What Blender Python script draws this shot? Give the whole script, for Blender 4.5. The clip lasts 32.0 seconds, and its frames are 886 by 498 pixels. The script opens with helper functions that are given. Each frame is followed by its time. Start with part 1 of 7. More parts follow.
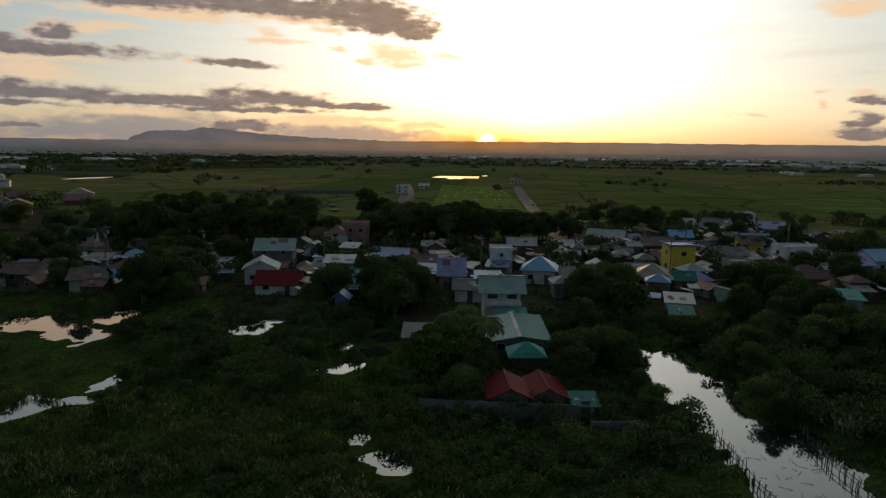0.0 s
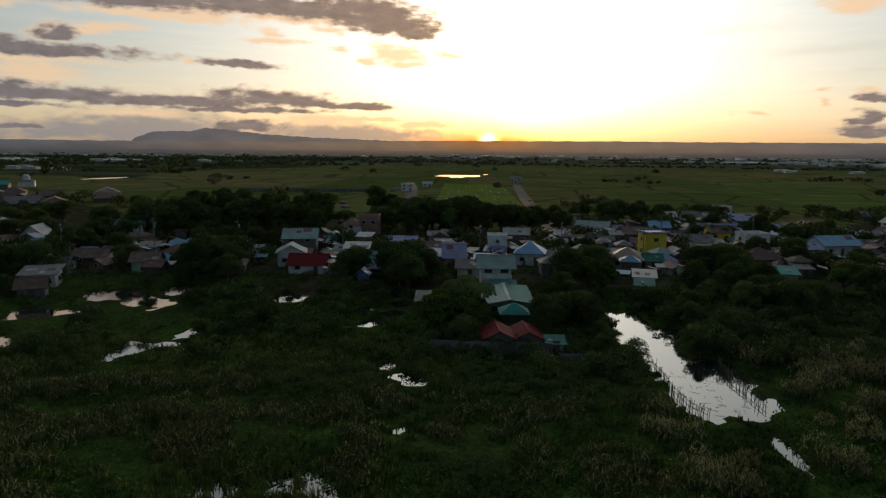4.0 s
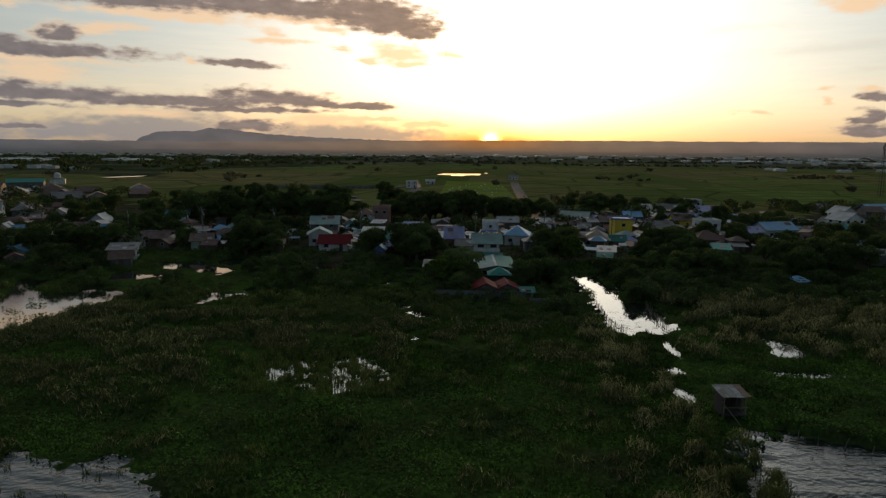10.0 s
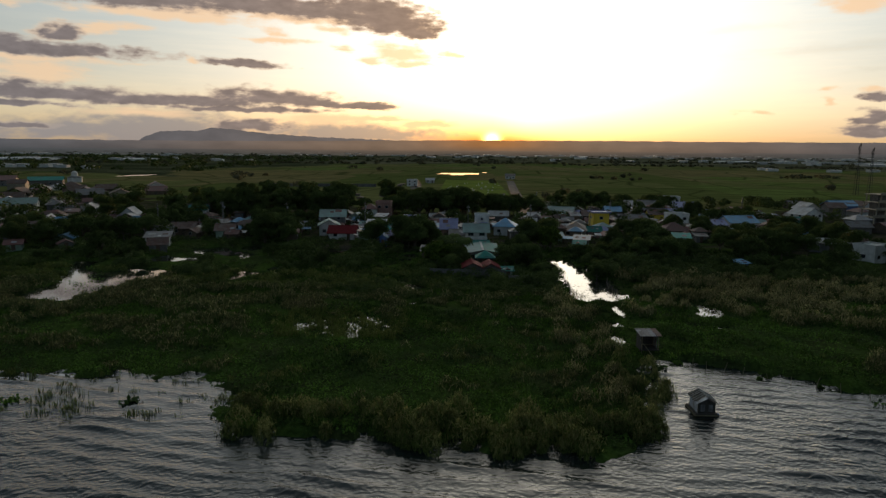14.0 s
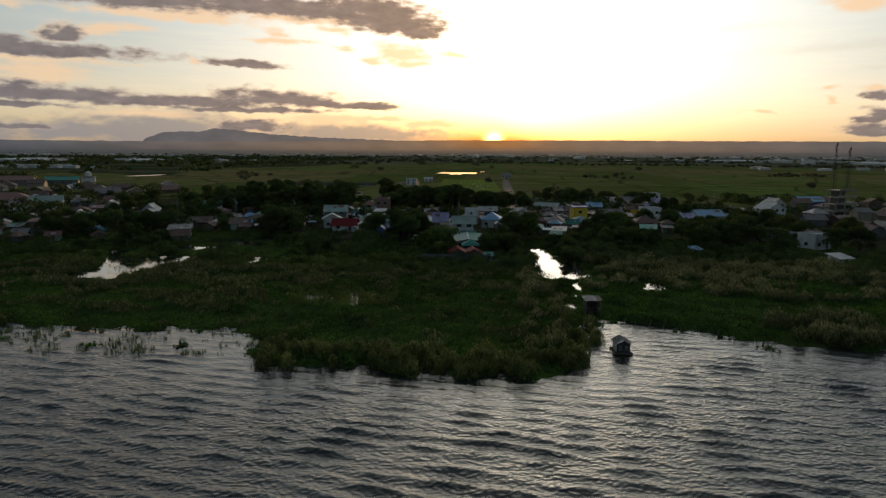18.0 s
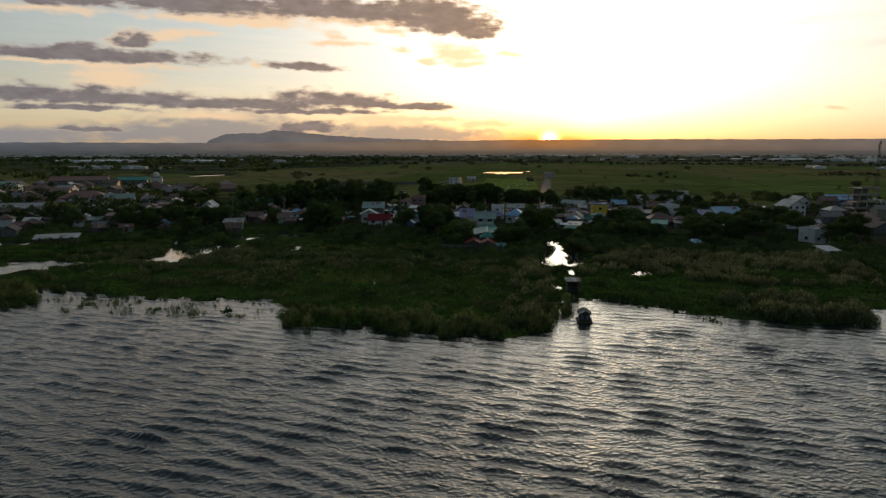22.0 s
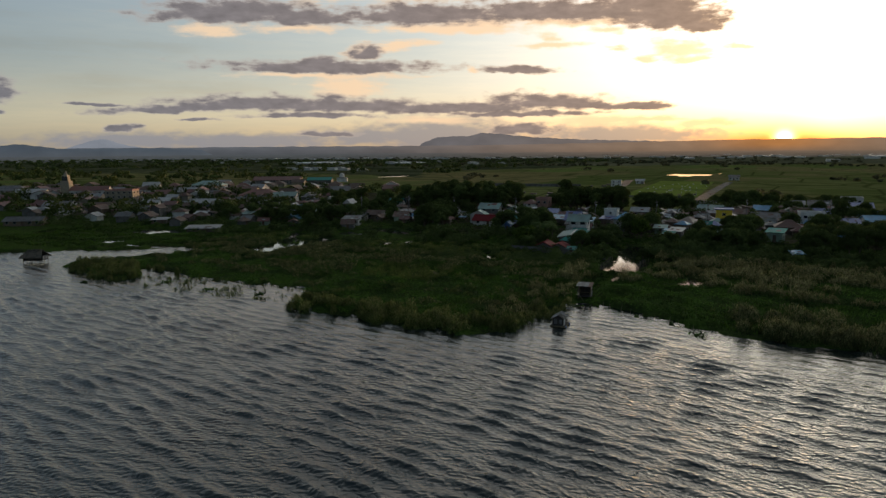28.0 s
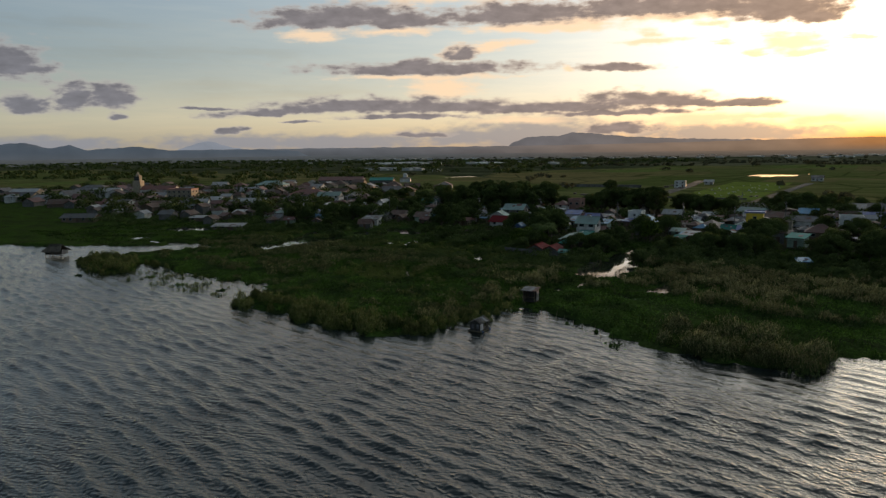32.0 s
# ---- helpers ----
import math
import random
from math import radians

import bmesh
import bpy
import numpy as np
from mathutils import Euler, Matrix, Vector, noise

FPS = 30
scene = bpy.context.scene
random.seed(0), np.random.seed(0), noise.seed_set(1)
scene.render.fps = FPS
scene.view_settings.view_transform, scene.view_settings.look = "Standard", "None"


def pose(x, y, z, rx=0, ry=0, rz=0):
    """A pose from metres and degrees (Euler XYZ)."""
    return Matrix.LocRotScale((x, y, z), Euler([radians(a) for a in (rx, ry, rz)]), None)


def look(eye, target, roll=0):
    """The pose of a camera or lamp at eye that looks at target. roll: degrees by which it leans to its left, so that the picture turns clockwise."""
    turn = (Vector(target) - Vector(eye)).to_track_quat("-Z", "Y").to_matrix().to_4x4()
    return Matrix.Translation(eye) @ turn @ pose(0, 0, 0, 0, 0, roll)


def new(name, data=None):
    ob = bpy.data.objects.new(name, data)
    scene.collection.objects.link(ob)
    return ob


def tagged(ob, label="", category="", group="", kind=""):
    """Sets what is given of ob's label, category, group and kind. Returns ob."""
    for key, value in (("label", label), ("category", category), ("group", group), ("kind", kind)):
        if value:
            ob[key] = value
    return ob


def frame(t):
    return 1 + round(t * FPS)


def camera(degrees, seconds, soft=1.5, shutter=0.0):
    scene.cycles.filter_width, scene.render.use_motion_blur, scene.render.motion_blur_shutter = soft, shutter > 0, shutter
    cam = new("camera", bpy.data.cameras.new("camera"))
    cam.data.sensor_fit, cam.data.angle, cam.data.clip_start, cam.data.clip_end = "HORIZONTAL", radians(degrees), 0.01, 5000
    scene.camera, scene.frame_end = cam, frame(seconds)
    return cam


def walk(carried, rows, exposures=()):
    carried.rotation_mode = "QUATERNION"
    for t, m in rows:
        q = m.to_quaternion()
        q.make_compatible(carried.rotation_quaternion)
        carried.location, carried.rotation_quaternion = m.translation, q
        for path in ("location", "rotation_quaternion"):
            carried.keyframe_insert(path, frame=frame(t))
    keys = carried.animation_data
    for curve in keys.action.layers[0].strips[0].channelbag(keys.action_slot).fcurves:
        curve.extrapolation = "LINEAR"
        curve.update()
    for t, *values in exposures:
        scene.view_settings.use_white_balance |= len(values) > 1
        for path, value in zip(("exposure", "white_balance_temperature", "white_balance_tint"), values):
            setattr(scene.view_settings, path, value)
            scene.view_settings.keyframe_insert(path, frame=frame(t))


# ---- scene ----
cam = camera(68.0, 32.0, soft=1.35)

# seconds, x, y, z, tilt, roll, turn to the left
PATH = [
    (0, -13.25, -4.95, 29.05, 81.39, 0.71, 3.67),
    (1, -12.90, -11.11, 29.24, 81.37, 0.58, 3.72),
    (2, -12.62, -17.03, 29.35, 81.36, 0.49, 3.79),
    (3, -12.39, -22.72, 29.37, 81.35, 0.46, 3.83),
    (4, -12.19, -28.25, 29.35, 81.34, 0.45, 3.85),
    (5, -11.98, -33.70, 29.30, 81.34, 0.47, 3.87),
    (6, -11.71, -39.18, 29.27, 81.33, 0.47, 3.90),
    (7, -11.35, -44.80, 29.28, 81.31, 0.46, 3.96),
    (8, -10.90, -50.58, 29.33, 81.30, 0.44, 4.02),
    (9, -10.37, -56.52, 29.41, 81.31, 0.41, 4.01),
    (10, -9.77, -62.58, 29.48, 81.30, 0.39, 4.03),
    (11, -9.08, -68.69, 29.54, 81.29, 0.38, 3.99),
    (12, -8.27, -74.78, 29.60, 81.31, 0.40, 4.01),
    (13, -7.31, -80.79, 29.66, 81.31, 0.43, 4.11),
    (14, -6.21, -86.68, 29.72, 81.29, 0.46, 4.14),
    (15, -5.02, -92.44, 29.79, 81.27, 0.47, 4.19),
    (16, -3.78, -98.12, 29.86, 81.26, 0.46, 4.25),
    (17, -2.50, -103.78, 29.94, 81.26, 0.40, 4.32),
    (18, -1.08, -109.53, 30.03, 81.28, 0.30, 4.31),
    (19, 0.69, -115.46, 30.14, 81.30, 0.19, 4.35),
    (20, 3.17, -121.30, 30.28, 81.29, 0.10, 4.46),
    (20.5, 4.81, -123.95, 30.36, 81.28, 0.06, 4.78),
    (21, 6.77, -126.27, 30.44, 81.28, 0.03, 5.70),
    (21.5, 9.07, -128.15, 30.52, 81.27, -0.01, 7.24),
    (22, 11.69, -129.55, 30.61, 81.26, -0.04, 9.11),
    (22.5, 14.57, -130.46, 30.68, 81.27, -0.07, 11.09),
    (23, 17.67, -130.89, 30.74, 81.28, -0.11, 13.10),
    (23.5, 20.93, -130.92, 30.78, 81.30, -0.15, 15.11),
    (24, 24.30, -130.64, 30.80, 81.32, -0.20, 16.97),
    (24.5, 27.75, -130.15, 30.81, 81.33, -0.24, 18.54),
    (25, 31.24, -129.51, 30.81, 81.35, -0.29, 19.88),
    (25.5, 34.72, -128.74, 30.80, 81.37, -0.33, 21.22),
    (26, 38.18, -127.83, 30.78, 81.40, -0.37, 22.57),
    (27, 45.04, -125.52, 30.75, 81.46, -0.42, 25.11),
    (28, 51.83, -122.60, 30.72, 81.48, -0.46, 27.19),
    (29, 58.55, -119.19, 30.69, 81.49, -0.50, 29.09),
    (30, 65.08, -115.32, 30.65, 81.50, -0.55, 31.21),
    (31, 71.25, -110.92, 30.57, 81.51, -0.63, 33.21),
    (32, 76.98, -105.93, 30.45, 81.58, -0.72, 35.24),
]
walk(cam, [(t, pose(x, y, z, rx, 0, rz) @ pose(0, 0, 0, 0, 0, lean)) for t, x, y, z, rx, lean, rz in PATH],
     exposures=[(0.0, 0.0), (14.0, 0.05), (22.0, 0.10), (28.0, 0.22), (32.0, 0.32)])

# ---------------------------------------------------------------- light
SUN_EL = 0.72


class Nodes:
    """Short hand for node trees."""

    def __init__(self, tree):
        self.tree = tree
        tree.nodes.clear()

    def add(self, kind):
        return self.tree.nodes.new(kind)

    def put(self, socket, value):
        if isinstance(value, bpy.types.NodeSocket):
            self.tree.links.new(value, socket)
        elif value is not None:
            socket.default_value = value

    def math(self, op, a, b=None, c=None, clamp=False):
        n = self.add("ShaderNodeMath")
        n.operation, n.use_clamp = op, clamp
        for s, v in zip(n.inputs, (a, b, c)):
            self.put(s, v)
        return n.outputs[0]

    def vec(self, op, a, b=None):
        n = self.add("ShaderNodeVectorMath")
        n.operation = op
        self.put(n.inputs[0], a)
        self.put(n.inputs[1], b)
        return n.outputs["Value"] if op == "DOT_PRODUCT" else n.outputs[0]

    def xyz(self, x, y, z):
        n = self.add("ShaderNodeCombineXYZ")
        for s, v in zip(n.inputs, (x, y, z)):
            self.put(s, v)
        return n.outputs[0]

    def noise(self, vector, scale, detail=3.0, rough=0.55, dims="3D"):
        n = self.add("ShaderNodeTexNoise")
        n.noise_dimensions = dims
        self.put(n.inputs["Vector"], vector)
        self.put(n.inputs["Scale"], scale)
        self.put(n.inputs["Detail"], detail)
        self.put(n.inputs["Roughness"], rough)
        return n.outputs["Fac"]

    def span(self, value, a, b, lo=0.0, hi=1.0, smooth=True):
        n = self.add("ShaderNodeMapRange")
        n.interpolation_type = "SMOOTHSTEP" if smooth else "LINEAR"
        for s, v in zip(n.inputs, (value, a, b, lo, hi)):
            self.put(s, v)
        return n.outputs[0]

    def mix(self, fac, a, b, how="MIX"):
        n = self.add("ShaderNodeMix")
        n.data_type, n.blend_type = "RGBA", how
        self.put(n.inputs["Factor"], fac)
        for s, v in ((n.inputs[6], a), (n.inputs[7], b)):
            self.put(s, (*v, 1) if isinstance(v, tuple) and len(v) == 3 else v)
        return n.outputs[2]


# clouds: azimuth from the sun, elevation, half width, half height, slope, all in degrees
TOP_CLOUDS = [(-44.2, 11.0, 4.9, 0.75, 4), (-38.7, 10.8, 3.0, 0.6, 1), (-28.7, 11.1, 6.0, 0.7, 0), (-17.4, 11.2, 6.3, 0.7, -2), (-8.9, 10.4, 3.4, 1.03, -5), (-10.5, 11.4, 3.2, 0.85, -3), (-6.5, 9.5, 1.6, 0.5, -3),
              (-33.6, 8.1, 1.2, 0.4, 4), (-36.3, 6.86, 7.4, 0.4, 0), (-37.1, 7.28, 1.2, 0.35, 1), (-20.7, 6.64, 2.4, 0.23, -2), (-67.4, 6.6, 1.5, 1.1, 0), (-58.0, 13.0, 6.0, 0.9, 2)]
BAND_CLOUDS = [(-49.1, 3.46, 4.4, 0.3, 3), (-43.0, 3.93, 5.5, 0.48, 1.5), (-35.9, 3.76, 6.8, 0.46, 0), (-26.5, 3.6, 7.2, 0.38, 0), (-18.6, 3.97, 4.1, 0.56, -2), (-14.1, 3.6, 2.8, 0.23, -3), (-10.3, 3.43, 1.7, 0.28, -3.5),
               (-38.2, 2.96, 4.0, 0.18, 0), (-20.8, 3.05, 4.8, 0.19, 0), (-47.2, 2.68, 1.0, 0.09, 1), (-54.4, 3.75, 1.8, 0.10, -1), (-20.3, 1.77, 2.3, 0.38, 1), (-36.9, 1.54, 1.8, 0.19, 0)]
PUFF_CLOUDS = [(-52.9, 1.85, 0.8, 0.23, 6), (-67.1, 3.73, 1.3, 0.6, 1.5), (-63.8, 4.39, 1.3, 0.91, 5), (-61.2, 4.54, 1.3, 0.84, 1.4), (-61.0, 2.93, 0.6, 0.26, 0), (28.3, 2.4, 0.8, 0.48, 0), (28.7, 1.47, 1.5, 0.36, 0), (28.9, 3.94, 1.0, 0.24, -4)]
LIT_CLOUDS = [(-45.5, 9.72, 2.4, 0.4, 3.6), (-39.2, 9.94, 3.4, 0.28, 2.5), (-26.4, 10.05, 5.6, 0.36, -0.7), (-16.5, 10.4, 5.0, 0.32, -2), (-7.7, 7.93, 2.5, 0.7, -6.5), (-3.8, 7.83, 1.6, 0.21, -6), (-6.8, 7.02, 2.0, 0.22, -2), (-31.2, 8.61, 2.8, 0.36, 9),
              (-36.7, 6.27, 5.8, 0.2, 0), (-35.2, 5.49, 2.8, 0.72, 1), (-24.6, 6.76, 0.6, 0.18, 0), (-17.9, 8.51, 2.1, 0.22, -1), (-17.9, 9.22, 1.1, 0.31, -5.6), (-28.5, 2.57, 3.6, 0.28, -1), (-33.0, 13.6, 11.0, 1.3, 1), (-52.0, 16.0, 9.0, 1.2, 0)]
LOW_LIT_CLOUDS = [(-10.0, 7.04, 0.9, 0.27, -2), (-14.0, 2.37, 3.5, 0.33, 0), (-9.8, 2.4, 3.2, 0.14, -1), (-5.3, 2.14, 2.0, 0.23, 1), (20.7, 2.9, 1.0, 0.17, -3), (25.6, 4.56, 0.7, 0.2, 4), (25.7, 3.7, 0.5, 0.16, 6), (28.1, 4.48, 1.0, 0.2, -4),
                  (27.0, 10.47, 1.9, 0.53, -5), (-34.1, 8.21, 1.4, 0.47, 5), (-24.8, 10.57, 3.5, 0.57, 3), (-12.7, 8.11, 0.9, 0.22, -2), (-13.5, 9.64, 1.9, 0.26, -4)]
HAZE_BANKS = [(-27.1, 1.33, 5.8, 1.24, 0), (-33.3, 1.35, 4.2, 0.56, 0), (-43.6, 0.95, 6.5, 0.5, 0), (-50.8, 0.99, 4.5, 0.4, 0), (-12.1, 1.31, 6.6, 0.56, -0.6), (-66.7, 0.9, 5.7, 0.4, 0), (-52.3, 1.08, 5.3, 0.46, 0)]
VEILS = [(27.8, 5.8, 2.4, 0.24, 4), (-0.8, 10.9, 2.8, 0.8, 11), (24.8, 7.5, 7.3, 0.36, 1), (17.2, 9.2, 6.6, 0.33, 1), (-59.0, 8.0, 7.9, 0.75, 2), (-63.8, 9.7, 6.5, 0.55, 3), (-50.2, 8.2, 7.4, 0.48, 2), (-46.6, 5.1, 8.0, 0.6, 1), (-54.0, 5.3, 4.0, 0.85, 2)]


def make_world():
    world = bpy.data.worlds.new("sunset_sky")
    world.use_nodes = True
    n = Nodes(world.node_tree)
    way = n.add("ShaderNodeTexCoord").outputs["Generated"]
    sky = n.add("ShaderNodeTexSky")
    sky.sky_type, sky.sun_disc, sky.sun_elevation, sky.sun_rotation = "NISHITA", False, radians(SUN_EL), 0.0
    sky.altitude, sky.air_density, sky.dust_density, sky.ozone_density = 30.0, 1.0, 2.0, 1.0
    part3 = n.add("ShaderNodeSeparateXYZ")
    n.put(part3.inputs[0], way)
    az = n.math("MULTIPLY", n.math("ARCTAN2", part3.outputs[0], part3.outputs[1]), 57.2958)
    el = n.math("MULTIPLY", n.math("ARCSINE", part3.outputs[2]), 57.2958)
    base = n.vec("SCALE", sky.outputs[0])
    base.node.inputs["Scale"].default_value = 0.04
    # pale evening gradient: peach haze low down, blue-grey above
    ramp = n.add("ShaderNodeValToRGB")
    n.put(ramp.inputs[0], n.math("DIVIDE", el, 90.0, clamp=True))
    stops = ((0.0, (0.27, 0.25, 0.19)), (0.03, (0.36, 0.355, 0.27)), (0.075, (0.175, 0.232, 0.25)), (0.14, (0.140, 0.210, 0.27)), (0.20, (0.32, 0.36, 0.38)), (0.30, (0.165, 0.20, 0.225)), (0.45, (0.085, 0.112, 0.132)), (1.0, (0.07, 0.10, 0.135)))
    while len(ramp.color_ramp.elements) < len(stops):
        ramp.color_ramp.elements.new(0.5)
    for e, (at, c) in zip(ramp.color_ramp.elements, stops):
        e.position, e.color = at, (*c, 1)
    # aureole round the sun and the bright, hazy west
    flat = n.xyz(n.math("SUBTRACT", az, 3.0), n.math("MULTIPLY", n.math("SUBTRACT", el, SUN_EL + 3.0), 0.40), 0.0)
    away = n.math("SQRT", n.vec("DOT_PRODUCT", flat, flat))
    near = n.math("POWER", 2.718, n.math("MULTIPLY", away, -1 / 8.5))
    broad = n.xyz(n.math("SUBTRACT", az, 3.0), n.math("MULTIPLY", n.math("SUBTRACT", el, SUN_EL + 3.0), 0.72), 0.0)
    wide = n.math("POWER", 2.718, n.math("MULTIPLY", n.math("SQRT", n.vec("DOT_PRODUCT", broad, broad)), -1 / 27.0))
    low = n.math("POWER", 2.718, n.math("MULTIPLY", n.math("ABSOLUTE", el), -1 / 2.6))
    warm = n.mix(low, n.mix(n.span(el, 5.0, 20.0), (1.02, 0.93, 0.75), (0.80, 0.86, 0.86)), (0.80, 0.36, 0.04))
    hot = n.mix(low, (2.6, 2.3, 1.7), (0.95, 0.38, 0.02))
    glow = n.mix(1.0, n.mix(near, (0, 0, 0), hot), n.mix(wide, (0, 0, 0), warm), "ADD")
    disc = n.xyz(n.math("MULTIPLY", az, 1.1), n.math("MULTIPLY", n.math("SUBTRACT", el, SUN_EL + 0.05), 1.3), 0.0)
    core = n.math("POWER", 2.718, n.math("MULTIPLY", n.vec("DOT_PRODUCT", disc, disc), -2.6))
    glow = n.mix(1.0, glow, n.mix(core, (0, 0, 0), (9.0, 4.6, 0.6)), "ADD")
    # the sky opposite the sun is dimmer and bluer
    turn = n.math("ABSOLUTE", az)
    dusk = n.xyz(n.span(turn, 25.0, 125.0, 1.0, 0.50), n.span(turn, 25.0, 125.0, 1.0, 0.63), n.span(turn, 25.0, 125.0, 1.0, 0.80))
    clear = n.mix(1.0, n.mix(1.0, base, glow, "ADD"), n.mix(1.0, ramp.outputs[0], dusk, "MULTIPLY"), "ADD")
    redden = n.math("MULTIPLY", n.span(el, 0.2, 6.0, 1.0, 0.0), n.math("POWER", 2.718, n.math("MULTIPLY", n.math("ABSOLUTE", az), -1 / 26.0)))
    clear = n.mix(redden, clear, n.mix(1.0, clear, (0.98, 0.74, 0.34), "MULTIPLY"))
    ember = n.xyz(n.math("MULTIPLY", az, 0.2), n.math("MULTIPLY", n.math("SUBTRACT", el, 0.2), 1.0), 0.0)
    ember = n.math("POWER", 2.718, n.math("MULTIPLY", n.vec("DOT_PRODUCT", ember, ember), -1.0))
    clear = n.mix(ember, clear, n.mix(1.0, clear, (0.62, 0.24, 0.04), "MULTIPLY"))
    clear = n.mix(1.0, clear, n.mix(core, (0, 0, 0), (6.0, 4.2, 1.6)), "ADD")
    # clouds: flat-based bodies, thin parts lit from below, haze banks low down and faint veils
    stretch = n.xyz(n.math("MULTIPLY", az, 0.42), el, 0.0)
    warp_a = n.math("SUBTRACT", n.noise(stretch, 0.9, 4.0, 0.55), 0.5)
    warp_b = n.math("SUBTRACT", n.noise(n.vec("ADD", stretch, (31.0, 7.0, 3.0)), 0.9, 4.0, 0.55), 0.5)
    where_x, where_y = n.math("ADD", az, n.math("MULTIPLY", warp_a, 3.6)), n.math("ADD", el, n.math("MULTIPLY", warp_b, 0.85))
    puff = n.noise(n.vec("ADD", stretch, (3.0, 11.0, 2.0)), 1.5, 6.0, 0.55)
    strand = n.noise(n.xyz(n.math("MULTIPLY", az, 0.13), n.math("MULTIPLY", el, 1.3), 5.0), 1.5, 5.0, 0.6)

    def bodies(rows, flat, after):
        """How deep a way runs inside the nearest of these clouds: 1 in the middle, 0 at the rim."""
        least = after
        for a, e, hw, hh, slope in rows:
            m = n.add("ShaderNodeMapping")
            m.vector_type = "TEXTURE"
            n.put(m.inputs[0], n.xyz(where_x, where_y, least))
            m.inputs["Location"].default_value, m.inputs["Rotation"].default_value, m.inputs["Scale"].default_value = (a, e - 0.2 * hh, 0), (0, 0, radians(slope)), (1.35 * hw, 1.6 * hh, 1e6)
            q = n.vec("MAXIMUM", m.outputs[0], n.vec("MULTIPLY", m.outputs[0], (1.0, -flat, 1.0)))
            length = n.add("ShaderNodeVectorMath")
            length.operation = "LENGTH"
            n.put(length.inputs[0], q)
            least = n.math("SMOOTH_MIN", least if (a, e) != rows[0][:2] else 9.0, length.outputs["Value"], 0.25)
        return n.math("SUBTRACT", 1.0, least)

    shred = n.math("MULTIPLY", n.math("SUBTRACT", puff, 0.5), 1.7)
    combed = n.math("MULTIPLY", n.math("SUBTRACT", strand, 0.5), 2.0)
    dark = n.math("ADD", bodies(TOP_CLOUDS + BAND_CLOUDS + PUFF_CLOUDS, 1.7, 0.0), n.math("ADD", shred, n.math("MULTIPLY", combed, 0.35)))
    pale = n.math("ADD", bodies(LIT_CLOUDS + LOW_LIT_CLOUDS, 1.2, dark), n.math("ADD", n.math("MULTIPLY", shred, 0.7), n.math("MULTIPLY", combed, 0.6)))
    bank = n.math("ADD", bodies(HAZE_BANKS, 1.0, pale), n.math("MULTIPLY", shred, 0.8))
    faint = n.math("ADD", bodies(VEILS, 1.0, bank), n.math("ADD", n.math("MULTIPLY", shred, 0.3), n.math("MULTIPLY", combed, 1.2)))
    by_sun = n.math("POWER", 2.718, n.math("MULTIPLY", away, -1 / 18.0))
    tint = n.mix(by_sun, (0.76, 0.57, 0.39), (1.45, 0.80, 0.32))
    warm = n.math("POWER", 2.718, n.math("MULTIPLY", away, -1 / 27.0))
    grey = n.mix(warm, (0.132, 0.145, 0.172), (0.44, 0.28, 0.175))
    mottle = n.span(puff, 0.3, 0.7, 1.2, 0.85, False)
    grey = n.mix(1.0, grey, n.xyz(mottle, mottle, mottle), "MULTIPLY")
    comb = n.span(strand, 0.35, 0.72, 0.0, 0.32)
    clear = n.mix(comb, clear, n.mix(1.0, clear, (1.22, 1.14, 1.06), "MULTIPLY"))
    clear = n.mix(n.span(faint, 0.0, 1.2, 0.0, 0.55), clear, n.mix(1.0, clear, (0.84, 0.82, 0.80), "MULTIPLY"))
    low_grey = n.mix(by_sun, (0.200, 0.215, 0.255), (0.62, 0.43, 0.24))
    seen = n.mix(n.span(bank, -0.3, 0.6, 0.0, 0.85), clear, low_grey)
    seen = n.mix(n.span(pale, -0.2, 0.7, 0.0, 0.85), seen, tint)
    rim = n.mix(by_sun, (0.33, 0.32, 0.32), (1.40, 0.78, 0.32))
    seen = n.mix(n.span(dark, -0.35, 0.35), seen, n.mix(n.span(dark, -0.15, 0.45), rim, grey))
    back = n.add("ShaderNodeBackground")
    n.put(back.inputs[0], seen)
    back.inputs[1].default_value = 1.0
    n.put(n.add("ShaderNodeOutputWorld").inputs[0], back.outputs[0])
    scene.world = world


make_world()
sun = new("sun", bpy.data.lights.new("sun", "SUN"))
sun.data.energy, sun.data.angle, sun.data.color = 2.0, radians(0.6), (1.0, 0.55, 0.25)
sun.matrix_world = look((0, 400, 60), (0, 400 - 100, 60 - 100 * math.tan(radians(SUN_EL + 0.6))))

# ---------------------------------------------------------------- materials


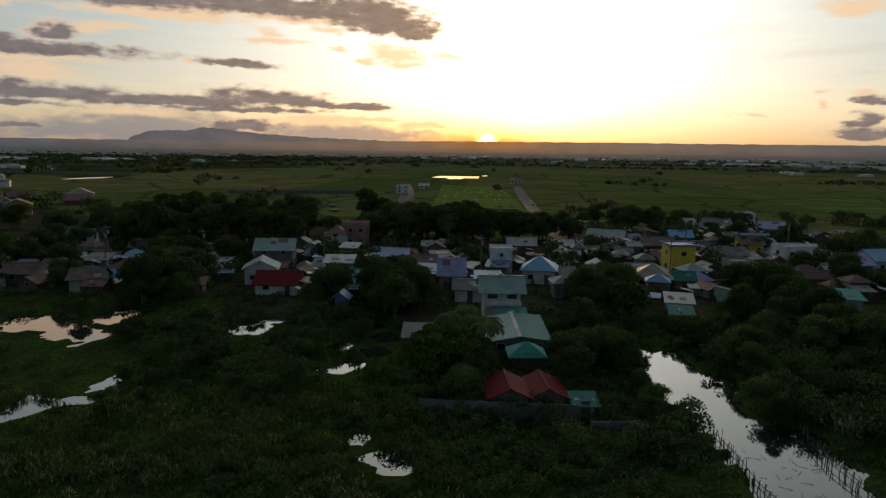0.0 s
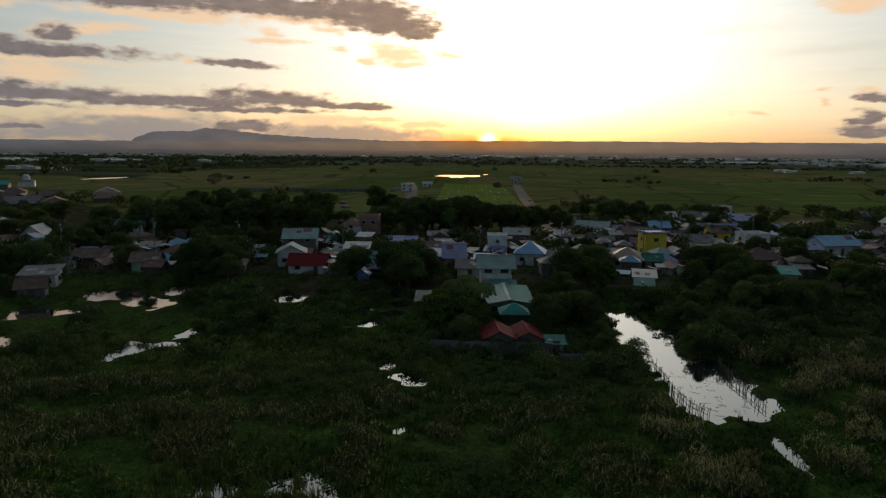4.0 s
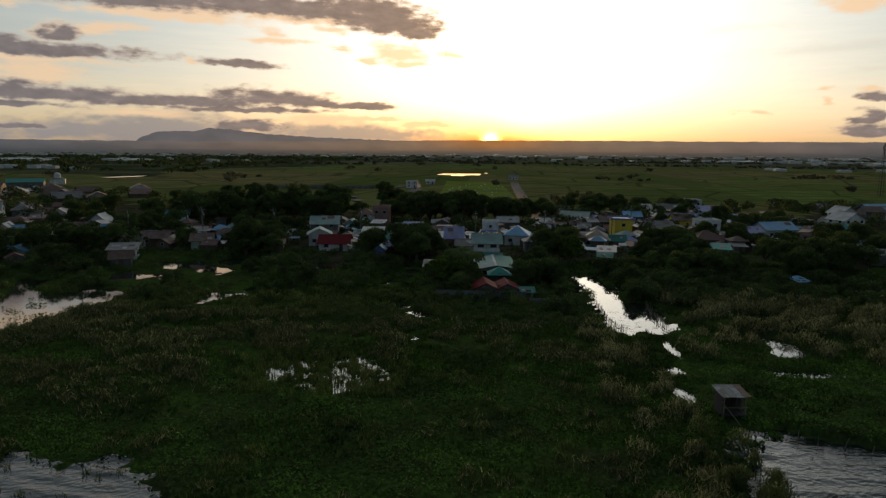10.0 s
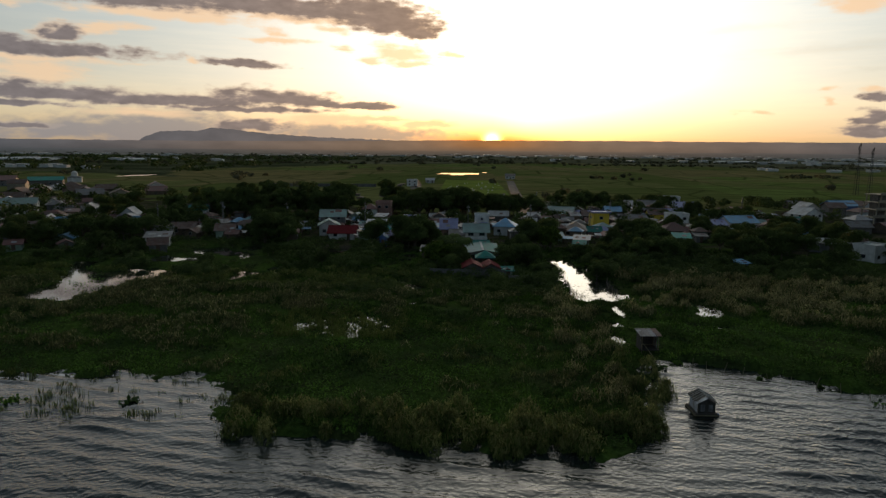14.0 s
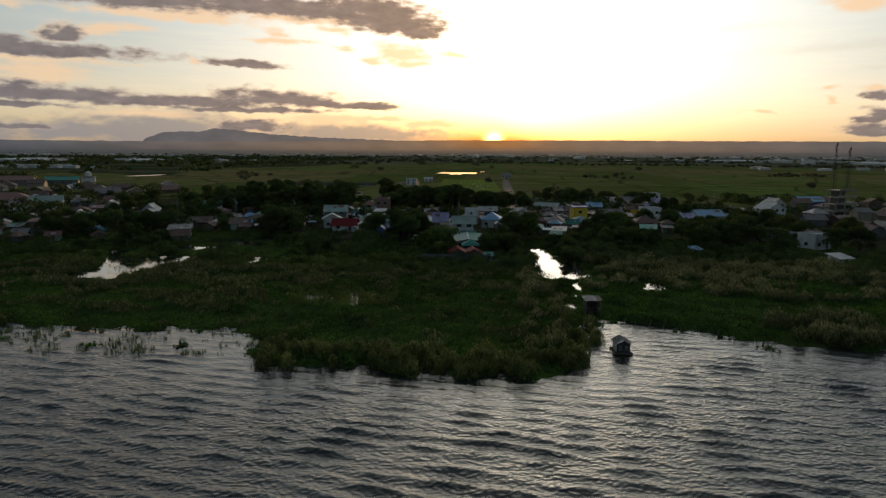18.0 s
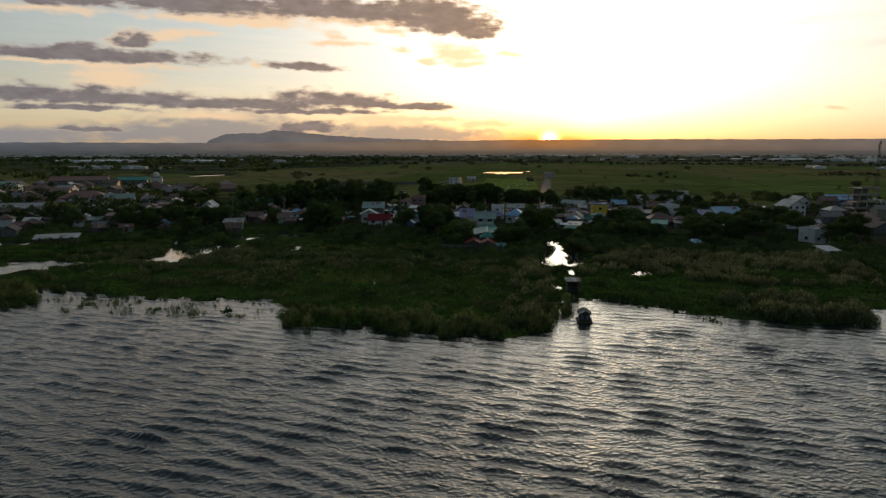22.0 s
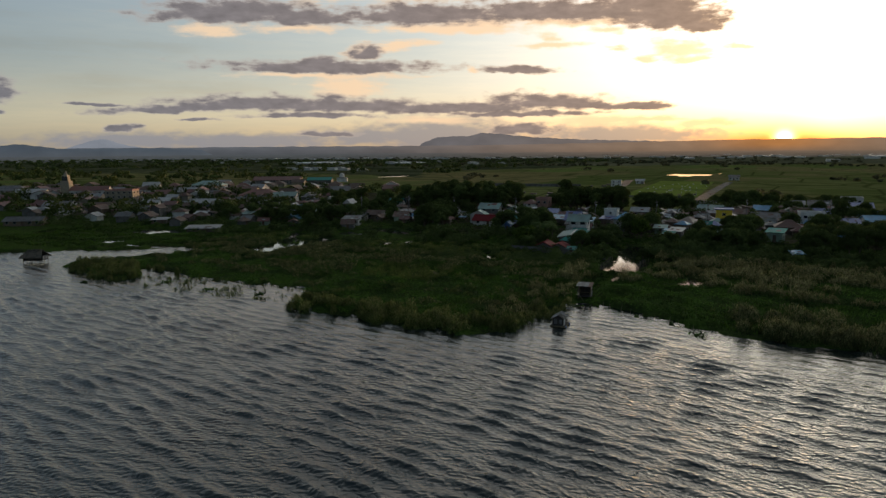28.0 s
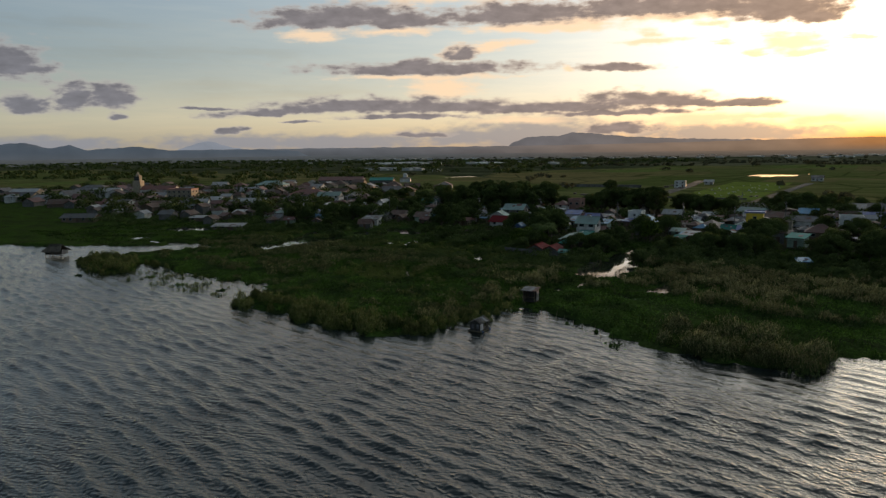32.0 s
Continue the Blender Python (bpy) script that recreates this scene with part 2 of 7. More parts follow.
def surface(name, color, rough=0.8, metal=0.0, scale=1.0, vary=0.35, bump=0.2, second=None, streak=None, spec=0.5, per_object=0.0, per_island=0.0, depth=0.05, through_light=0.0):
    """A material with grain, stains of a second colour and fine relief, at real-world size."""
    m = bpy.data.materials.new(name)
    m.use_nodes = True
    n = Nodes(m.node_tree)
    where = n.add("ShaderNodeTexCoord").outputs["Object"]
    fine = n.noise(where, 6.0 * scale, 4.0, 0.6)
    broad = n.noise(where, 0.5 * scale, 3.0, 0.55)
    second = second or tuple(c * 0.55 for c in color)
    col = n.mix(n.span(broad, 0.35, 0.68), color, second)
    shade = n.span(fine, 0.25, 0.75, 1 - vary, 1 + vary, False)
    if streak:
        mapped = n.vec("MULTIPLY", where, streak)
        shade = n.math("MULTIPLY", shade, n.span(n.noise(mapped, 1.0, 3.0), 0.3, 0.7, 1 - vary, 1 + vary * 0.6, False))
    if per_object:
        shade = n.math("MULTIPLY", shade, n.span(n.add("ShaderNodeObjectInfo").outputs["Random"], 0, 1, 1 - per_object, 1 + per_object, False))
    if per_island:
        shade = n.math("MULTIPLY", shade, n.span(n.add("ShaderNodeNewGeometry").outputs["Random Per Island"], 0, 1, 1 - per_island, 1 + per_island, False))
    col = n.mix(1.0, col, n.xyz(shade, shade, shade), "MULTIPLY")
    p = n.add("ShaderNodeBsdfPrincipled")
    n.put(p.inputs["Base Color"], col)
    n.put(p.inputs["Roughness"], n.span(fine, 0.2, 0.8, max(0.02, rough - 0.1), min(1, rough + 0.1), False))
    p.inputs["Metallic"].default_value = metal
    p.inputs["Specular IOR Level"].default_value = spec
    if bump:
        b = n.add("ShaderNodeBump")
        b.inputs["Strength"].default_value, b.inputs["Distance"].default_value = bump, depth
        n.put(b.inputs["Height"], fine)
        n.put(p.inputs["Normal"], b.outputs[0])
    shader = p.outputs[0]
    if through_light:
        leaf, both = n.add("ShaderNodeBsdfTranslucent"), n.add("ShaderNodeMixShader")
        n.put(leaf.inputs[0], col)
        both.inputs[0].default_value = through_light
        n.put(both.inputs[1], shader)
        n.put(both.inputs[2], leaf.outputs[0])
        shader = both.outputs[0]
    n.put(n.add("ShaderNodeOutputMaterial").inputs[0], shader)
    return m


def glass_pane(name, color):
    m = bpy.data.materials.new(name)
    m.use_nodes = True
    n = Nodes(m.node_tree)
    p = n.add("ShaderNodeBsdfPrincipled")
    p.inputs["Base Color"].default_value = (*color, 1)
    p.inputs["Roughness"].default_value = 0.08
    n.put(n.add("ShaderNodeOutputMaterial").inputs[0], p.outputs[0])
    return m


def water(name, color, ripple, big, small, rough, ior=1.45, waves=(), film=0.0):
    """Water with fine ripples and, on the lake, crests of wind waves: heading, length and steepness of each."""
    m = bpy.data.materials.new(name)
    m.use_nodes = True
    n = Nodes(m.node_tree)
    where = n.add("ShaderNodeTexCoord").outputs["Object"]
    turned = n.add("ShaderNodeMapping")
    n.put(turned.inputs[0], where)
    turned.inputs["Rotation"].default_value = (0, 0, radians(5))
    turned.inputs["Scale"].default_value = (0.65, 1.0, 1.0)
    a = n.noise(turned.outputs[0], big, 3.0, 0.6)
    b = n.noise(turned.outputs[0], small, 3.0, 0.6)
    gust = n.span(n.noise(where, 0.03, 2.0), 0.3, 0.7, 0.6, 1.15)
    if waves:
        lee = n.add("ShaderNodeAttribute")
        lee.attribute_name = "openness"
        gust = n.math("MULTIPLY", gust, lee.outputs["Fac"])
    high = n.math("MULTIPLY", n.math("MULTIPLY", n.math("ADD", a, n.math("MULTIPLY", b, 0.35)), gust), ripple)
    total = None
    for k, (heading, length, steep) in enumerate(waves):
        way = (math.cos(heading) * 6.283 / length, math.sin(heading) * 6.283 / length, 0.0)
        bend = n.noise(n.vec("ADD", turned.outputs[0], (17.0 * k, 5.0 * k, 0.0)), 0.5 / length, 2.0, 0.5)
        phase = n.math("ADD", n.vec("DOT_PRODUCT", where, way), n.math("MULTIPLY", bend, 17.0))
        wave = n.math("MULTIPLY", n.math("SINE", phase), steep * length / 6.283)
        total = wave if total is None else n.math("ADD", total, wave)
    if total is not None:
        total = n.math("MULTIPLY", total, gust)
        high = n.math("ADD", high, n.math("ADD", total, n.math("MULTIPLY", n.math("MULTIPLY", total, total), 5.0)))
    p = n.add("ShaderNodeBsdfPrincipled")
    stain = n.noise(where, 0.15, 3.0)
    n.put(p.inputs["Base Color"], n.mix(n.span(stain, 0.35, 0.65), color, tuple(c * 0.6 for c in color)))
    p.inputs["Roughness"].default_value = rough
    p.inputs["IOR"].default_value = ior
    p.inputs["Coat Weight"].default_value, p.inputs["Coat Roughness"].default_value, p.inputs["Coat IOR"].default_value = film, 0.02, 1.7
    p.inputs["Specular IOR Level"].default_value = 0.55
    bump = n.add("ShaderNodeBump")
    bump.inputs["Strength"].default_value, bump.inputs["Distance"].default_value = 1.0, 1.0
    n.put(bump.inputs["Height"], high)
    n.put(p.inputs["Normal"], bump.outputs[0])
    n.put(n.add("ShaderNodeOutputMaterial").inputs[0], p.outputs[0])
    return m


def fields(name):
    """Rice fields: plots of slightly different greens parted by low banks."""
    m = bpy.data.materials.new(name)
    m.use_nodes = True
    n = Nodes(m.node_tree)
    where = n.add("ShaderNodeTexCoord").outputs["Object"]
    plots = n.add("ShaderNodeTexVoronoi")
    plots.feature, plots.distance = "F1", "CHEBYCHEV"
    n.put(plots.inputs["Vector"], n.vec("MULTIPLY", where, (1.0, 0.55, 0.0)))
    plots.inputs["Scale"].default_value = 0.011
    edge = n.add("ShaderNodeTexVoronoi")
    edge.feature = "DISTANCE_TO_EDGE"
    n.put(edge.inputs["Vector"], n.vec("MULTIPLY", where, (1.0, 0.55, 0.0)))
    edge.inputs["Scale"].default_value = 0.018
    pick = n.add("ShaderNodeSeparateColor")
    n.put(pick.inputs[0], plots.outputs["Color"])
    col = n.mix(pick.outputs[0], (0.088, 0.112, 0.033), (0.155, 0.157, 0.060))
    col = n.mix(n.span(pick.outputs[1], 0.66, 0.70, 0.0, 0.75), col, (0.205, 0.155, 0.078))
    col = n.mix(n.span(pick.outputs[2], 0.78, 0.82, 0.0, 0.7), col, (0.125, 0.180, 0.046))
    col = n.mix(n.span(n.noise(where, 0.004, 3.0), 0.50, 0.64, 0.0, 0.8), col, (0.215, 0.165, 0.078))
    strips = n.noise(n.vec("MULTIPLY", where, (0.012, 0.075, 0.0)), 1.0, 4.0, 0.65)
    col = n.mix(n.span(strips, 0.36, 0.64, 0.55, 0.0), col, (0.052, 0.070, 0.022))
    col = n.mix(n.span(edge.outputs["Distance"], 0.0, 0.035, 0.8, 0.0), col, (0.030, 0.040, 0.013))
    col = n.mix(n.span(n.noise(where, 0.08, 4.0), 0.35, 0.7, 0.0, 0.45), col, (0.062, 0.074, 0.022))
    p = n.add("ShaderNodeBsdfPrincipled")
    n.put(p.inputs["Base Color"], col)
    p.inputs["Roughness"].default_value = 0.9
    p.inputs["Specular IOR Level"].default_value = 0.0
    n.put(n.add("ShaderNodeOutputMaterial").inputs[0], p.outputs[0])
    return m


def distance(name, color, glow, warm, foot):
    """Far land on the horizon that emits its haze as colour: warmer under the sun, sinking into the brown haze of the
    plain at its foot.
    """
    m = bpy.data.materials.new(name)
    m.use_nodes = True
    n = Nodes(m.node_tree)
    where = n.add("ShaderNodeTexCoord").outputs["Object"]
    at = n.add("ShaderNodeSeparateXYZ")
    n.put(at.inputs[0], where)
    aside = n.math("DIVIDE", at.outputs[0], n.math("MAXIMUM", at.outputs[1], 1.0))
    # sunset glow painted into the emission by bearing, orange right under the sun
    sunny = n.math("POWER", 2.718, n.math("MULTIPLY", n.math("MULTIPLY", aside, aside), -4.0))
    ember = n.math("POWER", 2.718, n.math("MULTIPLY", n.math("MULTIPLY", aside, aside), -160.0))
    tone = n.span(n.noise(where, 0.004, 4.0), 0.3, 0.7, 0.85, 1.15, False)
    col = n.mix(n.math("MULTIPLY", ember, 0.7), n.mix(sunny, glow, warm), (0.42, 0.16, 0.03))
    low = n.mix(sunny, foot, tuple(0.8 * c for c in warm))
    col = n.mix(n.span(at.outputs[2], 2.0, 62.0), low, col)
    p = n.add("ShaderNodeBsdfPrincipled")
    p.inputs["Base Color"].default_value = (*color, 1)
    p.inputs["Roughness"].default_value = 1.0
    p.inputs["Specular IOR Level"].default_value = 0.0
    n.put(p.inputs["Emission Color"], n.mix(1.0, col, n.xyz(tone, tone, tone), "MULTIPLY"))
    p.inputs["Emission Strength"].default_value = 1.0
    n.put(n.add("ShaderNodeOutputMaterial").inputs[0], p.outputs[0])
    return m


def far_plain(name):
    """Land kilometres off: streaks of woods and pale roofs, all emitted as colour, with painted haze deeper with
    distance and warmer under the sun.
    """
    m = bpy.data.materials.new(name)
    m.use_nodes = True
    n = Nodes(m.node_tree)
    where = n.add("ShaderNodeTexCoord").outputs["Object"]
    at = n.add("ShaderNodeSeparateXYZ")
    n.put(at.inputs[0], where)
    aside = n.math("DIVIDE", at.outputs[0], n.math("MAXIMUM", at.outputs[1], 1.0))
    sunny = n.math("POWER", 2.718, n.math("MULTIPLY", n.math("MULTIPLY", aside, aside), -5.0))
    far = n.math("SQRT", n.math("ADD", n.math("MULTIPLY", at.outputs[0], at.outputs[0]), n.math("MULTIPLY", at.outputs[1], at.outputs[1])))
    # air: haze colour that the sheet itself gives off
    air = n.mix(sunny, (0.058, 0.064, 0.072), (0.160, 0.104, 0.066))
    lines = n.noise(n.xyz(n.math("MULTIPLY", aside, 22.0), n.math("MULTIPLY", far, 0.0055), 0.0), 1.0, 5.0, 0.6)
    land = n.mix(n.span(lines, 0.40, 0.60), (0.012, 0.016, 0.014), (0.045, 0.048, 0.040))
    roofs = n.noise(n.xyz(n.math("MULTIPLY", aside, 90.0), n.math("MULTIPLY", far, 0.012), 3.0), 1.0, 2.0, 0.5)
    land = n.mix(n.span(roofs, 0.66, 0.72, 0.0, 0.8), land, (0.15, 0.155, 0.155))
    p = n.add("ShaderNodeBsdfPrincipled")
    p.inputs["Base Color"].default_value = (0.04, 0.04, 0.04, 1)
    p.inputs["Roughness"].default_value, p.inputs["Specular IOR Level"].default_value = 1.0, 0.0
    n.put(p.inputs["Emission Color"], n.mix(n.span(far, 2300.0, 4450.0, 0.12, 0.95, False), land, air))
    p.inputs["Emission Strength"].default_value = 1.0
    n.put(n.add("ShaderNodeOutputMaterial").inputs[0], p.outputs[0])
    return m


MARSH = surface("marsh_grass", (0.040, 0.070, 0.014), 0.95, scale=0.25, vary=0.6, bump=0.9, second=(0.033, 0.043, 0.016), spec=0.0, depth=0.3)
EARTH = surface("town_earth", (0.060, 0.052, 0.036), 0.95, scale=0.6, vary=0.4, bump=0.5, second=(0.025, 0.033, 0.012), spec=0.0)
FIELD = fields("rice_field")
# far ground: distance haze is mixed into this greyish base colour
HAZED_LAND = surface("far_plain", (0.115, 0.112, 0.070), 1.0, scale=0.012, vary=0.3, bump=0, second=(0.060, 0.066, 0.036), spec=0.0)
# second tone raised so that the woods pale as if in haze
WOODLAND = surface("wooded_plain", (0.034, 0.042, 0.021), 1.0, scale=0.02, vary=0.5, bump=0, second=(0.080, 0.084, 0.045), spec=0.0)
ROAD = surface("pale_gravel_road", (0.115, 0.105, 0.09), 0.95, scale=0.5, vary=0.25, bump=0.2, spec=0.05)
LAWN = surface("mown_grass", (0.150, 0.190, 0.040), 0.95, scale=0.08, vary=0.25, bump=0.2, second=(0.115, 0.150, 0.034), spec=0.0)
LAKE = water("lake_water", (0.018, 0.026, 0.025), 0.08, 2.6, 8.0, 0.03, 1.45,
             ((1.60, 0.95, 0.12), (1.15, 1.1, 0.11), (1.95, 0.8, 0.11), (2.3, 0.62, 0.10), (0.80, 0.7, 0.10)))
POND = water("pond_water", (0.022, 0.026, 0.022), 0.004, 1.5, 5.0, 0.03, 1.9, film=0.2)
LEAF = surface("tree_leaves", (0.088, 0.118, 0.034), 0.85, scale=0.3, vary=0.3, bump=0, second=(0.050, 0.070, 0.024), spec=0.05, per_object=0.3, per_island=0.15, through_light=0.25)
LEAF_YELLOW = surface("bright_leaves", (0.115, 0.160, 0.026), 0.85, scale=0.3, vary=0.4, bump=0, second=(0.045, 0.075, 0.014), spec=0.08, per_object=0.2, per_island=0.5, through_light=0.35)
REED = surface("reed_blades", (0.072, 0.100, 0.026), 0.85, scale=0.22, vary=0.35, bump=0, second=(0.094, 0.096, 0.032), spec=0.2, per_island=0.5, through_light=0.4)
PLUME = surface("reed_plumes", (0.300, 0.275, 0.120), 0.9, scale=0.2, vary=0.3, bump=0, second=(0.20, 0.180, 0.075), spec=0.1, per_island=0.5, through_light=0.5)
SHORE_REED = surface("shore_reed_blades", (0.118, 0.150, 0.034), 0.85, scale=0.25, vary=0.3, bump=0, second=(0.086, 0.110, 0.027), spec=0.1, per_island=0.35, through_light=0.4)
# pale tips, brightened further for the light that the tops catch
SHORE_TIP = surface("shore_reed_tips", (0.275, 0.265, 0.090), 0.9, scale=0.25, vary=0.3, bump=0, second=(0.155, 0.155, 0.055), spec=0.05, per_island=0.3, through_light=0.5)
SEDGE = surface("sedge_blades", (0.060, 0.112, 0.016), 0.85, scale=0.2, vary=0.4, bump=0, second=(0.024, 0.040, 0.011), spec=0.1, per_island=0.4, through_light=0.3)
HERB = surface("floating_weed", (0.082, 0.158, 0.020), 0.85, scale=0.2, vary=0.4, bump=0, second=(0.030, 0.056, 0.013), spec=0.1, per_island=0.3, through_light=0.25)
# greyer leaf colour for far trees, with the distance haze painted into it
HAZED_LEAF = surface("far_leaves_hazed", (0.095, 0.098, 0.055), 0.9, scale=0.1, vary=0.2, bump=0, second=(0.075, 0.080, 0.048), spec=0.0, per_island=0.25, through_light=0.4)
BARK = surface("bark", (0.12, 0.095, 0.07), 0.95, scale=1.0, vary=0.4, bump=0.6)
WALL = {
    "white": surface("white_plaster", (0.62, 0.61, 0.57), 0.85, second=(0.46, 0.44, 0.40), vary=0.12, streak=(2.0, 2.0, 0.2), per_object=0.12),
    "grey": surface("bare_concrete_block", (0.17, 0.16, 0.15), 0.9, second=(0.11, 0.105, 0.095), vary=0.2, streak=(2.0, 2.0, 0.2), per_object=0.2),
    "cream": surface("cream_plaster", (0.33, 0.285, 0.205), 0.85, second=(0.25, 0.21, 0.15), vary=0.12, streak=(2, 2, 0.2), per_object=0.15),
    "green": surface("pale_green_plaster", (0.30, 0.38, 0.29), 0.85, second=(0.22, 0.28, 0.21), vary=0.12, streak=(2, 2, 0.2), per_object=0.15),
    "yellow": surface("yellow_paint", (0.70, 0.50, 0.04), 0.7, second=(0.62, 0.42, 0.035), vary=0.08, streak=(2, 2, 0.2)),
    "pink": surface("pink_plaster", (0.36, 0.20, 0.155), 0.85, second=(0.27, 0.15, 0.12), vary=0.12, streak=(2, 2, 0.2), per_object=0.15),
    "blue": surface("blue_paint", (0.07, 0.135, 0.31), 0.7, second=(0.055, 0.10, 0.23), vary=0.1, streak=(2, 2, 0.2)),
    # one dark brown for planks, poles, sticks and masts
    "dark": surface("dark_planks", (0.060, 0.050, 0.040), 0.9, second=(0.035, 0.030, 0.026), vary=0.3, streak=(6, 6, 0.3)),
    "wood": surface("weathered_planks", (0.17, 0.12, 0.08), 0.9, second=(0.10, 0.08, 0.06), vary=0.3, streak=(6, 6, 0.3), per_object=0.25),
}
RIB = (0.4, 7.0, 7.0)
ROOF = {
    "red": surface("red_painted_sheet", (0.150, 0.011, 0.014), 0.75, second=(0.140, 0.014, 0.017), vary=0.2, streak=RIB, spec=0.1),
    "rust": surface("rusty_sheet", (0.105, 0.052, 0.036), 0.8, second=(0.130, 0.096, 0.078), vary=0.35, streak=RIB, spec=0.45, per_object=0.3),
    "redbrown": surface("faded_red_sheet", (0.140, 0.048, 0.038), 0.6, second=(0.115, 0.050, 0.040), vary=0.25, streak=RIB, spec=0.45, per_object=0.25),
    "grey": surface("grey_sheet", (0.118, 0.122, 0.126), 0.6, metal=0.1, second=(0.085, 0.074, 0.068), vary=0.2, streak=RIB, spec=0.45, per_object=0.3),
    "silver": surface("bare_zinc_sheet", (0.215, 0.225, 0.235), 0.5, metal=0.3, second=(0.187, 0.173, 0.159), vary=0.2, streak=RIB, spec=0.45, per_object=0.15),
    "blue": surface("light_blue_sheet", (0.08, 0.25, 0.40), 0.45, second=(0.087, 0.203, 0.303), vary=0.15, streak=RIB, spec=0.45, per_object=0.2),
    "lilac": surface("lilac_blue_sheet", (0.187, 0.203, 0.360), 0.45, second=(0.144, 0.159, 0.288), vary=0.15, streak=RIB, spec=0.45, per_object=0.1),
    "teal": surface("teal_sheet", (0.032, 0.22, 0.17), 0.65, second=(0.050, 0.165, 0.145), vary=0.15, streak=RIB, spec=0.15, per_object=0.25),
    "pale": surface("pale_green_sheet", (0.20, 0.30, 0.265), 0.6, second=(0.185, 0.235, 0.215), vary=0.12, streak=RIB, spec=0.2, per_object=0.15),
    "beige": surface("beige_sheet", (0.240, 0.185, 0.140), 0.6, second=(0.180, 0.135, 0.105), vary=0.15, streak=RIB, spec=0.45, per_object=0.2),
    "white": surface("white_sheet", (0.331, 0.338, 0.338), 0.6, second=(0.259, 0.253, 0.238), vary=0.12, streak=RIB, spec=0.45, per_object=0.1),
}
SHINY_ROOF = surface("dull_zinc_sheet", (0.24, 0.245, 0.25), 0.5, metal=0.2, second=(0.17, 0.17, 0.17), vary=0.15, bump=0)
PANE = glass_pane("window_glass", (0.02, 0.025, 0.03))
FRAME = surface("window_frame_paint", (0.45, 0.43, 0.40), 0.6, vary=0.1)
DOOR = surface("door_wood", (0.13, 0.08, 0.05), 0.7, vary=0.2)
STEEL = surface("galvanised_steel", (0.35, 0.36, 0.37), 0.5, metal=0.7, vary=0.15)
BAMBOO = surface("bamboo_poles", (0.20, 0.16, 0.09), 0.8, vary=0.3, scale=2.0)
THATCH = surface("dark_nipa_thatch", (0.11, 0.09, 0.065), 0.95, vary=0.4, bump=0.6, scale=2.0)
TARP = surface("patched_tarpaulin", (0.20, 0.20, 0.21), 0.7, second=(0.07, 0.065, 0.06), vary=0.3, scale=2.5)
PALE_TARP = surface("faded_pale_tarpaulin", (0.50, 0.51, 0.52), 0.6, second=(0.30, 0.30, 0.30), vary=0.2, scale=2.5)
PALE_POLE = surface("bleached_bamboo", (0.42, 0.40, 0.34), 0.7, vary=0.3, scale=2.0)

# ---------------------------------------------------------------- ground and water
# the shore of the lake, from far left to far right
SHORE = [(-5000, -300), (-900, -120), (-400, -60), (-250, -26), (-184, -9), (-160, 0), (-140, 13), (-122, 27), (-117, 24), (-121, 10), (-128, -8), (-119, -13), (-104, -17),
         (-96, -19.5), (-90, -18), (-92, -12), (-100, -6), (-99, -3.5), (-91, -3.5), (-81, -7), (-66, -9.5), (-54, -7), (-42, -8.5), (-37, -14), (-36, -19), (-33, -22.5), (-20, -23.5), (0, -24.8), (6, -25.2),
         (10.5, -23), (12.8, -17), (15, -5), (17.7, 5.5), (21.5, 6.2), (31, 1.5), (41, -5), (45, -7.5), (50, -9.5), (66, -7.5), (69.5, -3),
         (71, 3), (90, 8), (150, 2), (400, -60), (5000, -300)]
POND_EAST = [(9.5, 91), (15, 91), (16, 82), (18.5, 78), (16, 69), (18, 65), (22, 64), (21.5, 46), (19, 42.5), (11, 42.5), (10.2, 46), (10.8, 54), (10, 66), (8.3, 78)]
POND_WEST = [(-98, 32), (-101, 39), (-101, 47), (-105, 57), (-110, 66), (-115, 75.5), (-109, 76), (-104.5, 67.5), (-98, 61.5), (-92, 62.5), (-85.5, 64), (-80.6, 58), (-84, 49), (-83.5, 43), (-86, 35), (-88, 32)]
# small pools: x, y, half sizes
WEST_POOLS = [(-87, 96.5, 5.6, 6), (-76, 90.5, 5.2, 3.6), (-75.5, 101.5, 5, 5), (-80.5, 94, 3.4, 3), (-72.8, 89, 2, 4), (-93.5, 80, 4, 5), (-87.4, 79.7, 2.6, 3), (-89, 62, 4.6, 5.5),
              (-63.8, 62.8, 3, 2.7), (-60, 64, 2.6, 1.3), (-64.8, 57.6, 1.2, 2.2), (-59.4, 70.3, 1.6, 3), (-164, 54, 13, 8), (-156, 29, 5, 3.5), (-118, 26, 7.5, 3.6), (-117, 16.5, 3.4, 2.6),
              (-128, 25, 5, 3.2), (-140, 24, 4, 2)]
NEAR_POOLS = [(71, 32.5, 5, 0.8), (34.6, 95.5, 1.5, 1), (-51, 96, 3.6, 3.6), (-49.5, 101.5, 2.6, 2.2), (-31.5, 78.5, 2.8, 2.6), (-27.8, 94, 2.4, 3.0), (-34.2, 88.5, 2.0, 2.8), (-32, 100, 1.8, 2.2),
              (-28.6, 86.5, 2.0, 3.6), (-23.6, 53.4, 2.0, 1.7), (-20.9, 51.2, 1.6, 1.2), (-22.2, 52.4, 1.3, 1.1), (-25.4, 56.4, 1.1, 1.9), (-21.2, 37.1, 1.0, 1.4), (33, 24.2, 4.5, 1.2),
              (34.5, 36, 2.0, 5.5), (16, 24.5, 1.8, 1.8), (18, 34, 0.8, 5), (14, 16, 1.1, 3)]
POOLS = WEST_POOLS + NEAR_POOLS
